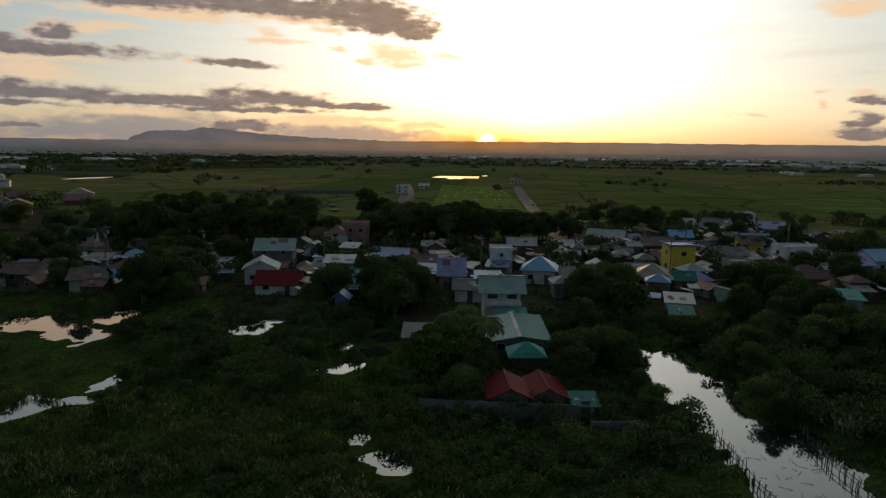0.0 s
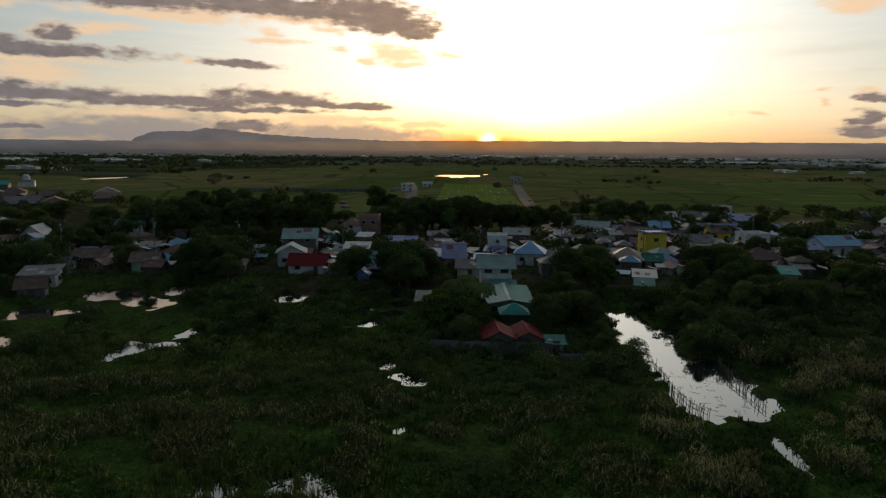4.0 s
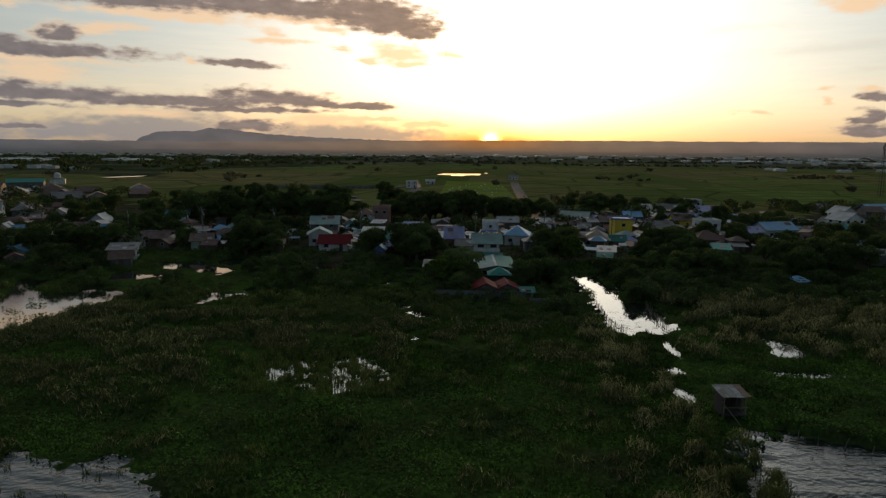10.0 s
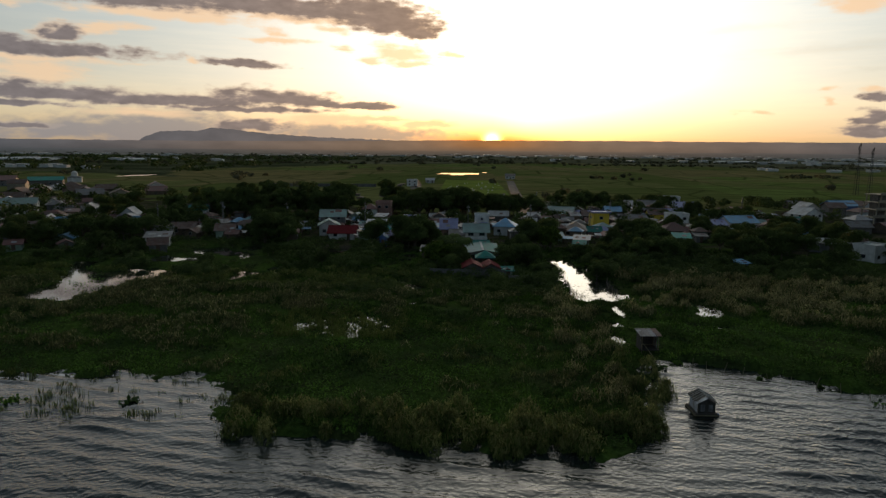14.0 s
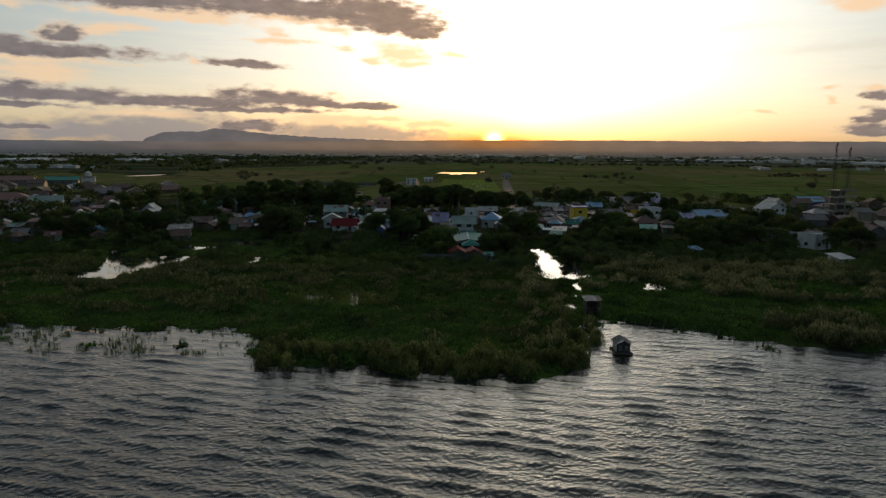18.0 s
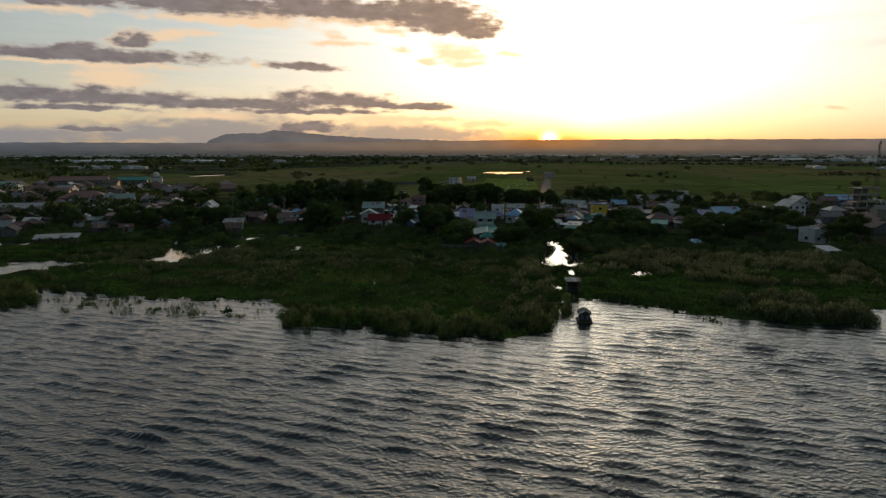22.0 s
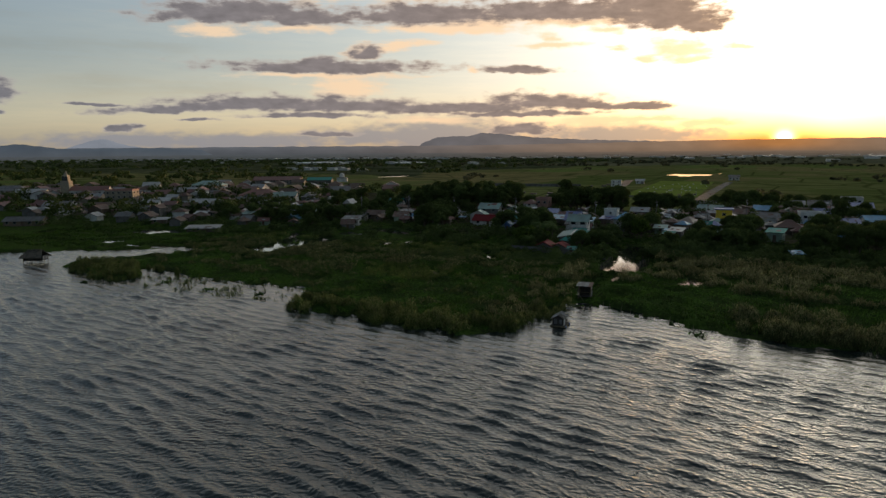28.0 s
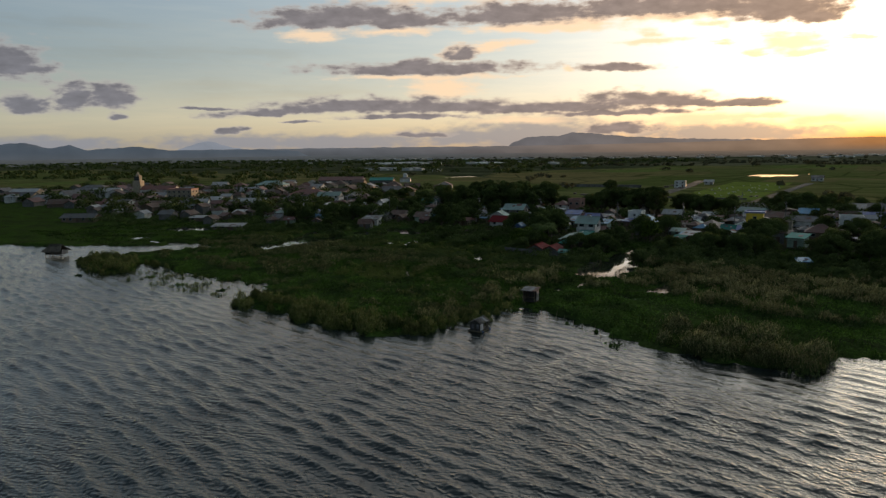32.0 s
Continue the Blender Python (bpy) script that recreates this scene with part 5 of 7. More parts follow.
def two_tone_hall():
    """Broad low hall whose roof is pale on one side and dark teal on the other."""
    root = base("house", -8.5, 90.2, 5, "broad low hall with one pale and one teal roof side", "house", "houses of the town")
    w, d, h, rise = 9.2, 11.0, 2.6, 0.7
    part("wall", Solid().box(-w / 2 + 0.4, w / 2 - 0.4, -d / 2 + 0.4, d / 2 - 0.4, -0.6, h - 0.95), WALL["grey"], root)
    a, b = w / 2, d / 2
    part("roof_side", Solid().slab([(-a, b, h - 0.1), (-a, -b, h - 0.8), (0, -b, h + rise - 0.7), (0, b, h + rise)], 0.1), ROOF["pale"], root, "pale weathered green roof side")
    part("roof_side", Solid().slab([(a, -b, h + rise - 1.35), (a, b, h + rise - 0.35), (0, b, h + rise), (0, -b, h + rise - 0.7)], 0.1), ROOF["teal"], root, "dark teal roof side")
    part("gable_wall", Solid().prism([(-a + 0.4, -b + 0.40, h - 0.95), (a - 0.4, -b + 0.40, h - 0.95), (a - 0.4, -b + 0.40, h + rise - 1.5), (0, -b + 0.40, h + rise - 0.85)], [(-a + 0.4, -b + 0.55, h - 0.95), (a - 0.4, -b + 0.55, h - 0.95), (a - 0.4, -b + 0.55, h + rise - 1.5), (0, -b + 0.55, h + rise - 0.85)]), WALL["grey"], root)
    part("ridge_cap", Solid().slab([(-0.28, -b, h + rise - 0.64), (0.28, -b, h + rise - 0.64), (0.28, b, h + rise + 0.06), (-0.28, b, h + rise + 0.06)], 0.12), WALL["white"], root, "white ridge strip")
    wm, pm = window_meshes(1.3, 1.1)
    for x in (-2.6, 2.6):
        part("pane", pm, None, part("window", wm, None, root, at=(x, -b + 0.397, 0.95)))
    part("door", DOOR_MESH, None, root, at=(0.0, -b + 0.397, 0.02)).scale = (1.0, 1.0, 0.72)


balcony_house()
two_tone_hall()

# smaller houses that fill the town: x from, x to, y from, y to, how many, turn, size
QUARTERS = [(-170, -66, 114, 166, 70, 10, 0.66), (-64, 16, 116, 178, 60, 3, 0.60), (14, 112, 120, 222, 130, 4, 0.64), (-190, -118, 82, 118, 20, 18, 0.7)]
FILL_LABEL = {"rust": "low timber house with a rusty sheet roof", "redbrown": "small house with a faded red roof", "grey": "small house with a grey sheet roof",
              "silver": "small house with a bare zinc roof", "blue": "small house with a light blue roof", "teal": "small house with a teal roof",
              "pale": "small house with a pale green roof", "white": "small house with a whitish roof", "beige": "small house with a beige roof", "lilac": "small house with a lilac-blue roof"}
fill_random = random.Random(21)
taken = [(o.location.x, o.location.y, 6.5 if abs(o.location.x) < 180 else 11) for o in list(scene.collection.objects) if o.parent is None and o.name.startswith("house")]
taken += [(-54, 112.5, 9), (31, 146, 8), (-10, 97, 10), (-20, 124, 7), (-60, 122, 7), (-1, 130, 7)]
for x0, x1, y0, y1, count, turn, size in QUARTERS:
    for _ in range(count):
        for _ in range(30):
            hx, hy = fill_random.uniform(x0, x1), fill_random.uniform(y0, y1)
            if all((hx - a) ** 2 + (hy - b) ** 2 > (0.45 * r + 3.0 * size) ** 2 for a, b, r in taken):
                break
        else:
            continue
        taken.append((hx, hy, 5.5 * size))
        roof = fill_random.choice(["rust", "rust", "rust", "redbrown", "grey", "grey", "silver", "blue", "rust", "redbrown", "grey", "redbrown", "pale", "white", "beige", "rust", "lilac"])
        tall = fill_random.random() < 0.12
        fw = size * fill_random.uniform(4.6, 7.2)
        house(hx, hy, turn + fill_random.gauss(0, 9) + fill_random.choice([0, 0, 90]), fw, fw * fill_random.uniform(0.75, 1.1), (4.6 if tall else 2.35) * (1 + 0.15 * (size - 1)), fill_random.choice(["gable", "gable", "gable_front", "hip", "shed"]),
              0.19 * fw, roof, fill_random.choice(["grey", "grey", "wood", "wood", "grey", "green", "wood", "white", "wood"]), FILL_LABEL[roof])



def lean_tos(areas):
    """Small open sheet roofs on four posts, between the houses."""
    rng = random.Random(57)
    post = Solid().pole((0, 0, -0.5), (0, 0, 1.95), 0.06, 0.05, 6).mesh("post", WALL["wood"])
    names = {"rust": "rusty", "silver": "bare zinc", "white": "whitish", "blue": "light blue", "grey": "grey", "redbrown": "faded red"}
    sheets = {}
    for x0, x1, y0, y1, count in areas:
        for _ in range(count):
            x, y = rng.uniform(x0, x1), rng.uniform(y0, y1)
            if not any(2.2 ** 2 + r * 0 < (x - a) ** 2 + (y - b) ** 2 < 36 for a, b, r in taken) or any((x - a) ** 2 + (y - b) ** 2 < (0.5 * r + 0.9) ** 2 for a, b, r in taken):
                continue
            color, wide = rng.choice(list(names)), rng.choice((1.0, 1.35, 1.7))
            taken.append((x, y, 2.6))
            root = base("lean_to", x, y, rng.gauss(8, 12) + rng.choice((0, 90)), "open lean-to with a " + names[color] + " sheet roof", "lean-to", "lean-tos of the town")
            if (color, wide) not in sheets:
                sheets[color, wide] = Solid().slab([(-wide, -1.1, 1.75), (wide, -1.1, 1.75), (wide, 1.1, 2.25), (-wide, 1.1, 2.25)], 0.06).mesh("roof_sheet", ROOF[color])
            part("roof_sheet", sheets[color, wide], None, root)
            for q in (-1, 1):
                for r in (-0.9, 0.9):
                    part("post", post, None, root, at=(q * (wide - 0.15), r, -0.2 if r < 0 else 0.1))


lean_tos([(-165, -66, 114, 168, 70), (-62, 14, 110, 178, 80), (14, 110, 108, 222, 130)])


def far_houses(areas):
    """Houses of the outer town, too far off to pick apart, as one mesh."""
    rng, whole = random.Random(33), Solid()
    mats = [WALL["grey"], WALL["wood"], WALL["white"], WALL["cream"]] + [ROOF[k] for k in ("rust", "grey", "redbrown", "rust", "rust", "redbrown", "rust", "rust", "silver", "white", "grey")]
    index = []
    for x0, x1, y0, y1, count, turn, size in areas:
        for _ in range(count):
            x, y = rng.uniform(x0, x1), rng.uniform(y0, y1)
            if any((x - a) ** 2 + (y - b) ** 2 < (3.6 * size + 0.5 * r) ** 2 for a, b, r in taken):
                continue
            taken.append((x, y, 5 * size))
            w = size * rng.uniform(5, 8)
            d, h, kind = w * rng.uniform(0.7, 1.0), rng.choice((2.3, 2.7, 2.5, 4.4)), rng.choice(("gable", "gable", "hip", "gable_front"))
            m = pose(x, y, ground_at(x, y), 0, 0, turn + rng.gauss(0, 10) + rng.choice((0, 90)))
            for s, mat in ((wall_solid(kind, w, d, h, 0.22 * w), rng.randrange(4)), (roof_solid(kind, w, d, h, 0.22 * w, 0.6), rng.randrange(4, len(mats)))):
                k = len(whole.v)
                whole.v += [tuple(m @ Vector(p)) for p in s.v]
                whole.f += [tuple(i + k for i in f) for f in s.f]
                index += [mat] * len(s.f)
    me = whole.mesh("outer_town")
    for m in mats:
        me.materials.append(m)
    me.polygons.foreach_set("material_index", index)
    tagged(new("outer_town", me), "crowded low houses of the outer town", "houses", kind="stuff")


far_houses([(112, 250, 120, 260, 60, 12, 1.1), (-290, -172, 68, 200, 130, 28, 0.95), (-500, -300, 80, 230, 120, 32, 1.5), (-420, -200, 190, 340, 50, 28, 1.8)])

# ---------------------------------------------------------------- woods and far plain


def scatter(name, mids, wide, high, leaves_each, leaf, mat, label, category, seed=1):
    """One mesh of many leaf clumps standing on the ground: far woods and thickets."""
    rng = np.random.RandomState(seed)
    mids = np.asarray(mids, float)
    z = ground_height(mids[:, 0], mids[:, 1])
    blobs = []
    for (x, y), g in zip(mids, z):
        w, h = wide * rng.uniform(0.6, 1.4), high * rng.uniform(0.6, 1.3)
        for _ in range(3):
            blobs.append((x + rng.normal(0, w * 0.3), y + rng.normal(0, w * 0.3), g + h * rng.uniform(0.25, 0.65), h * 0.42))
    blobs = np.array(blobs)
    each = leaves_each
    count = each * len(blobs)
    blob = np.repeat(blobs, each, 0)
    way = rng.normal(size=(count, 3))
    way /= np.linalg.norm(way, axis=1)[:, None]
    way[:, 2] = np.where(way[:, 2] < -0.5, -way[:, 2], way[:, 2])
    mid = blob[:, :3] + way * blob[:, 3:] * rng.uniform(0.6, 1.1, (count, 1)) * np.array([wide / high, wide / high, 1.0])
    nrm = way + rng.normal(size=(count, 3)) * 0.6
    side = np.cross(nrm, rng.normal(size=(count, 3)))
    side /= np.linalg.norm(side, axis=1)[:, None]
    up = np.cross(nrm / np.linalg.norm(nrm, axis=1)[:, None], side)
    bulge = np.repeat(0.7 * way + 0.5 * nrm, 4, 0)
    s = leaf * rng.uniform(0.6, 1.4, (count, 1))
    pts = np.stack([mid - side * s * 0.5, mid + up * s * 0.7, mid + side * s * 0.5, mid - up * s * 0.7], 1).reshape(-1, 3)
    return tagged(new(name, fast_mesh(name, pts, np.arange(count * 4).reshape(-1, 4)[:, ::-1], [mat], None, bulge)), label, category, kind="stuff")


wood_random = np.random.RandomState(8)


def spots(*areas):
    out = [np.stack([wood_random.uniform(x0, x1, n), wood_random.uniform(y0, y1, n)], -1) for x0, x1, y0, y1, n in areas]
    return np.concatenate(out)


def by_pools(p, reach, back=0.0):
    """Leaves out spots that stand in a pool or right before one, where the bank is low and trodden."""
    low = np.zeros(len(p), bool)
    for k in np.linspace(-back, reach, 8):
        low |= open_to_lake(p[:, 0], p[:, 1], k) < 0.0
        low |= open_to_lake(p[:, 0], p[:, 1], k, (70, -100)) < 0.0
    return p[~low]


def off_bank(p):
    """Keeps the near bank of the pond free of tall growth."""
    return p[~((p[:, 0] < 28) & (p[:, 0] > 9) & (p[:, 1] < 63))]


def by_gardens(p):
    return p[[not in_garden(x, y) for x, y in p]]


scatter("town_trees", by_gardens(spots((-420, -180, 84, 270, 140), (-560, -420, 90, 240, 60), (130, 360, 70, 270, 80), (-300, -175, 195, 250, 26), (60, 260, 232, 290, 34), (-170, -64, 114, 170, 50), (14, 112, 120, 222, 90), (-60, 12, 118, 176, 45))), 5.2, 4.6, 80, 0.60, LEAF,
        "dark trees between the houses of the town", "trees", 2)
scatter("thicket", off_bank(by_pools(spots((22, 82, 63, 90, 170), (-125, -58, 62, 104, 95), (-58, -26, 66, 104, 70), (-26, 10, 55, 66, 26), (-24, -12, 62, 84, 30), (80, 150, 40, 90, 130), (-260, -120, 46, 112, 260), (6, 12, 60, 76, 16)), 14.0, 11.0)), 3.2, 2.4, 120, 0.23, LEAF,
        "dark green thicket on the wet bank", "thicket", 3)
scatter("bank_bushes", spots((19, 30, 62, 92, 60), (3, 9, 56, 66, 14), (16, 30, 90, 108, 30)), 2.8, 2.4, 120, 0.22, LEAF, "dark bushes hanging over the bank of the pond", "bushes", 6)
scatter("pool_bushes", spots((-78, -68, 55, 63, 14), (-98, -90, 66, 70, 8)), 2.4, 2.3, 120, 0.20, LEAF, "dark rounded bushes beside the pools", "bushes", 14)
scatter("garden_bushes", spots((-170, -62, 108, 172, 260), (-62, 14, 100, 180, 240), (14, 112, 104, 226, 330)), 1.7, 1.4, 16, 0.30, LEAF, "low dark bushes in the yards between the houses", "bushes", 12)
scatter("low_thicket", by_pools(spots((-120, -24, 84, 118, 260), (-60, 14, 62, 100, 170), (-130, -60, 44, 84, 120), (-16, 9, 42, 61, 150), (-40, -16, 40, 62, 90)), 9.0), 2.0, 1.1, 44, 0.18, LEAF, "low rank growth between the pools and the town", "thicket", 13)
far_at = np.concatenate([np.stack([wood_random.uniform(-1.0, 0.8, n) * (d + 200), d * np.exp(wood_random.normal(0, spread, n))], -1)
                         for d, spread, n in ((360, 0.15, 5), (520, 0.25, 7), (820, 0.22, 14), (1220, 0.10, 90), (1500, 0.06, 150), (1850, 0.08, 190), (2250, 0.06, 160))])
scatter("far_woods", far_at, 9.0, 4.6, 11, 2.6, HAZED_LEAF, "scattered far trees and hedges on the plain", "trees", 4)
rows_at = []
for hx, hy, long, turn in ((-250, 560, 30, 0.1), (120, 560, 20, 0.05), (330, 640, 60, 0.1), (250, 1100, 260, 0.0), (-330, 1080, 200, 0.0), (40, 1200, 220, 0.05), (-700, 1000, 300, 0.1), (600, 1050, 420, 0.0), (-120, 1320, 300, 0.0), (420, 1400, 300, 0.0)):
    n = int(long / 7)
    f = np.linspace(-0.5, 0.5, n) * long
    rows_at.append(np.stack([hx + f + wood_random.normal(0, 3, n), hy + f * turn + wood_random.normal(0, 6, n)], -1))
scatter("west_woods", np.concatenate([np.stack([wood_random.uniform(-2600, -330, 900), wood_random.uniform(620, 1700, 900)], -1), np.stack([wood_random.uniform(-1300, -430, 150), wood_random.uniform(280, 520, 150)], -1)]), 12.0, 6.0, 14, 2.6, LEAF,
        "dark woods on the plain beyond the town", "trees", 7)
scatter("west_town_trees", spots((-500, -180, 84, 300, 85), (-330, -185, 70, 120, 16)), 8.5, 7.0, 70, 0.9, LEAF, "dark tall trees between the houses of the outer town", "trees", 9)
scatter("hedgerows", np.concatenate(rows_at), 6.5, 3.8, 12, 1.9, HAZED_LEAF, "dark hedgerows between the rice fields", "hedge", 5)


def far_buildings():
    """Pale sheds and houses of far villages and long greenhouses on the plain."""
    rng = np.random.RandomState(14)
    shapes = {}
    for cx, cy, sx, sy, n, w in ((900, 1500, 300, 90, 42, 16), (1300, 2100, 500, 150, 45, 24), (-900, 1250, 180, 60, 24, 14), (-1500, 2000, 500, 150, 40, 20), (-300, 2300, 500, 200, 26, 18), (300, 2700, 900, 300, 40, 22),
                                 (-95, 300, 30, 10, 9, 2), (-70, 395, 14, 26, 6, 2), (4, 330, 8, 20, 4, 1.2), (-620, 760, 60, 16, 12, 10), (700, 900, 160, 40, 18, 10), (-2300, 1900, 500, 150, 24, 22)):
        for k in range(n):
            key = (w, k % 3)
            if key not in shapes:
                a, b, h = w * rng.uniform(0.4, 1.0), w * rng.uniform(0.3, 0.6), min(w * 0.4, 5) * rng.uniform(0.5, 1.0)
                me = Solid().box(-a, a, -b, b, -0.4, h).prism([(-a - 0.4, -b - 0.4, h), (a + 0.4, -b - 0.4, h), (a + 0.4, b + 0.4, h + 0.2), (-a - 0.4, b + 0.4, h + 0.2)], [(-a - 0.4, -b - 0.4, h + 0.25), (a + 0.4, -b - 0.4, h + 0.25), (a + 0.4, b + 0.4, h + 0.5), (-a - 0.4, b + 0.4, h + 0.5)]).mesh("far_shed", WALL["white"] if w >= 10 else WALL["grey"])
                me.materials.append(SHINY_ROOF if w >= 10 else ROOF["rust"])
                me.polygons.foreach_set("material_index", [0] * 6 + [1] * 6)
                shapes[key] = me
            x, y = float(rng.normal(cx, sx)), float(rng.normal(cy, sy))
            ob = tagged(new("far_shed", shapes[key]), "pale grey shed of a far village on the plain", "shed", "sheds on the plain")
            ob.matrix_world = pose(x, y, max(0.3, ground_at(x, y)), 0, 0, float(rng.normal(0, 12)))
    for x, y, long in ((-930, 1130, 170), (-700, 1180, 60), (850, 1300, 220), (1150, 1650, 300), (560, 1500, 90)):
        ob = tagged(new("far_shed", Solid().prism([(-long / 2, -18, -0.4), (-long / 2, 18, -0.4), (-long / 2, 18, 4), (-long / 2, 0, 6), (-long / 2, -18, 4)], [(long / 2, -18, -0.4), (long / 2, 18, -0.4), (long / 2, 18, 4), (long / 2, 0, 6), (long / 2, -18, 4)]).mesh("long_shed", WALL["white"])),
                    "long low whitish shed across the plain", "shed", "sheds on the plain")
        ob.matrix_world = pose(x, y, 0.4)


far_buildings()


def strip(name, line, wide, mat, label):
    s = Solid()
    for (ax, ay), (bx, by) in zip(line, line[1:]):
        d = Vector((bx - ax, by - ay, 0)).normalized()
        o = Vector((-d.y, d.x, 0)) * wide / 2
        n = max(1, int(math.hypot(bx - ax, by - ay) / 12))
        for i in range(n):
            p, q = Vector((ax, ay, 0)).lerp(Vector((bx, by, 0)), i / n), Vector((ax, ay, 0)).lerp(Vector((bx, by, 0)), (i + 1) / n)
            g, h = ground_at(p.x, p.y) + 0.12, ground_at(q.x, q.y) + 0.12
            s.slab([(p.x + o.x * -1, p.y - o.y, g), (q.x - o.x, q.y - o.y, h), (q.x + o.x, q.y + o.y, h), (p.x + o.x, p.y + o.y, g)], 0.35)
    return tagged(new(name, s.mesh(name, mat)), label, "road", kind="structure")


strip("road_1", [(12.5, 205), (9.5, 240), (10, 420), (11, 515)], 6.5, ROAD, "pale straight road running out into the fields")
strip("road_2", [(-55, 330), (-66, 440), (-80, 535)], 8.0, ROAD, "pale unpaved road beside the fields")

lawn = strip("lawn", [(-17, 300), (-20, 400), (-25, 520)], 46.0, LAWN, "bright mown plot between the two roads")
lawn.location.z = -0.06
strip("path", [(-40, 385), (6, 388)], 1.6, ROAD, "narrow pale path across the mown plot").location.z = 0.01

# ---------------------------------------------------------------- reeds and floating weed


def blades(name, at, high, spread, each, mats, label, category, wide=0.11, plume=0.6, seed=1, head=1.4):
    """Tufts of standing blades, some with a feathery head, as one mesh."""
    rng = np.random.RandomState(seed)
    at = np.asarray(at, float)
    n = len(at) * each
    foot = np.repeat(at, each, 0) + rng.normal(0, spread, (n, 2))
    tall = np.repeat(high * rng.uniform(0.55, 1.2, len(at)), each) * rng.uniform(0.6, 1.1, n)
    g = np.maximum(ground_height(foot[:, 0], foot[:, 1]), -0.35) 
    a = rng.uniform(0, 6.283, n)
    side = np.stack([np.cos(a), np.sin(a), np.zeros(n)], -1)
    lean = rng.normal(0, 0.13, (n, 2)) * tall[:, None]
    low = np.concatenate([foot, g[:, None]], 1)
    top = np.concatenate([foot + lean, (g + tall)[:, None]], 1)
    w = wide * rng.uniform(0.6, 1.5, (n, 1))
    pts = [np.stack([low - side * w, low + side * w, top + side * w * 0.35, top - side * w * 0.35], 1)]
    index = [np.zeros(n)]
    pick = rng.uniform(size=n) < plume
    if pick.any():
        t, s2, wk = top[pick], side[pick], w[pick]
        drop = np.concatenate([rng.normal(0, 0.12, (len(t), 2)), np.full((len(t), 1), 0.05)], 1)
        b = low[pick] * 0.28 + t * 0.72
        pts.append(np.stack([b, b * 0.45 + t * 0.55 + s2 * wk * head, t + drop, b * 0.45 + t * 0.55 - s2 * wk * head], 1))
        index.append(np.ones(len(t)))
    pts = np.concatenate(pts).reshape(-1, 3)
    me = fast_mesh(name, pts, np.arange(len(pts)).reshape(-1, 4), mats, np.concatenate(index))
    return tagged(new(name, me), label, category, kind="stuff")


def tussocks(name, at, high, radius, each, mats, label, tips=0.4, seed=1, long=0.26, wide=0.06):
    """Rounded mounds of overhanging reed blades with paler, feathery tops, as one mesh."""
    rng = np.random.RandomState(seed)
    at = np.asarray(at, float)
    n, m = len(at) * each, len(at)
    size = np.repeat(rng.uniform(0.55, 1.35, m), each)[:, None]
    tall = np.repeat(rng.uniform(0.65, 1.2, m), each)[:, None] * high * size ** 0.5
    d = rng.normal(size=(n, 3))
    d[:, 2] = np.abs(d[:, 2]) + 0.05
    d /= np.linalg.norm(d, axis=1)[:, None]
    # an uneven outline: every mound bulges more to some sides
    phase = np.repeat(rng.uniform(0, 6.283, m), each)
    turn = np.arctan2(d[:, 1], d[:, 0])
    lump = (1 + 0.22 * np.sin(3 * turn + phase) + 0.15 * np.sin(5 * turn + 2.3 * phase))[:, None]
    u = rng.uniform(0.72, 1.12, (n, 1))
    foot = np.repeat(at, each, 0)
    g = np.repeat(np.maximum(ground_height(at[:, 0], at[:, 1]), -0.2), each)[:, None]
    c = np.concatenate([foot + d[:, :2] * radius * size * lump * u, g + d[:, 2:] * tall * u], 1)
    t = np.array([0, 0, 1.0]) * 0.8 + d * 0.35 + rng.normal(0, 0.4, (n, 3))
    t -= d * (t * d).sum(1)[:, None] * 0.6
    t /= np.linalg.norm(t, axis=1)[:, None]
    side = np.cross(t, d)
    side /= np.linalg.norm(side, axis=1)[:, None]
    k = rng.uniform(0.6, 1.4, (n, 1))
    w, h = wide * k, long * rng.uniform(0.6, 1.4, (n, 1))
    pts = np.stack([c - side * w - t * h, c + side * w - t * h, c + side * w * 0.3 + t * h, c - side * w * 0.3 + t * h], 1).reshape(-1, 3)
    bulge = np.repeat(d + rng.normal(0, 0.22, (n, 3)) + np.array([0, 0, 0.35]), 4, 0)
    # pale blades gather on top: feathery heads, and crowns coloured as if lit
    index = (rng.uniform(size=n) < tips * np.clip(d[:, 2] * 2.2 - 0.5, 0, 1)).astype(int)
    return tagged(new(name, fast_mesh(name, pts, np.arange(n * 4).reshape(-1, 4), mats, index, bulge)), label, "reeds", kind="stuff")


def sow(x0, x1, y0, y1, count, patch, cut, wet=(0.03, 9.0), seed=0, reach=4.0):
    """Spots inside a stretch of the plan where a patchy pattern is high enough and the ground is neither too deep nor too dry."""
    rng = np.random.RandomState(seed)
    p = np.stack([rng.uniform(x0, x1, count), rng.uniform(y0, y1, count)], -1)
    high = np.sin(p[:, 0] / patch + 1.7 * np.sin(p[:, 1] / patch * 0.8 + seed)) * np.cos(p[:, 1] / patch * 1.3 + 1.3 * np.sin(p[:, 0] / patch * 0.6 + 2 * seed)) + rng.normal(0, 0.25, count)
    g = ground_height(p[:, 0], p[:, 1])
    p = p[(high > cut) & (g > wet[0]) & (g < wet[1])]
    return by_pools(p, reach) if wet[0] >= 0 and y1 > 0 else p


def off_weed(p):
    """Keeps the open carpet of floating weed behind the east shore free of cane."""
    x, y = p[:, 0], p[:, 1]
    return p[~((x > 14) & (y < np.interp(x, (14, 24, 38, 46, 70, 90), (24, 33, 32, 26, 24, 20))))]


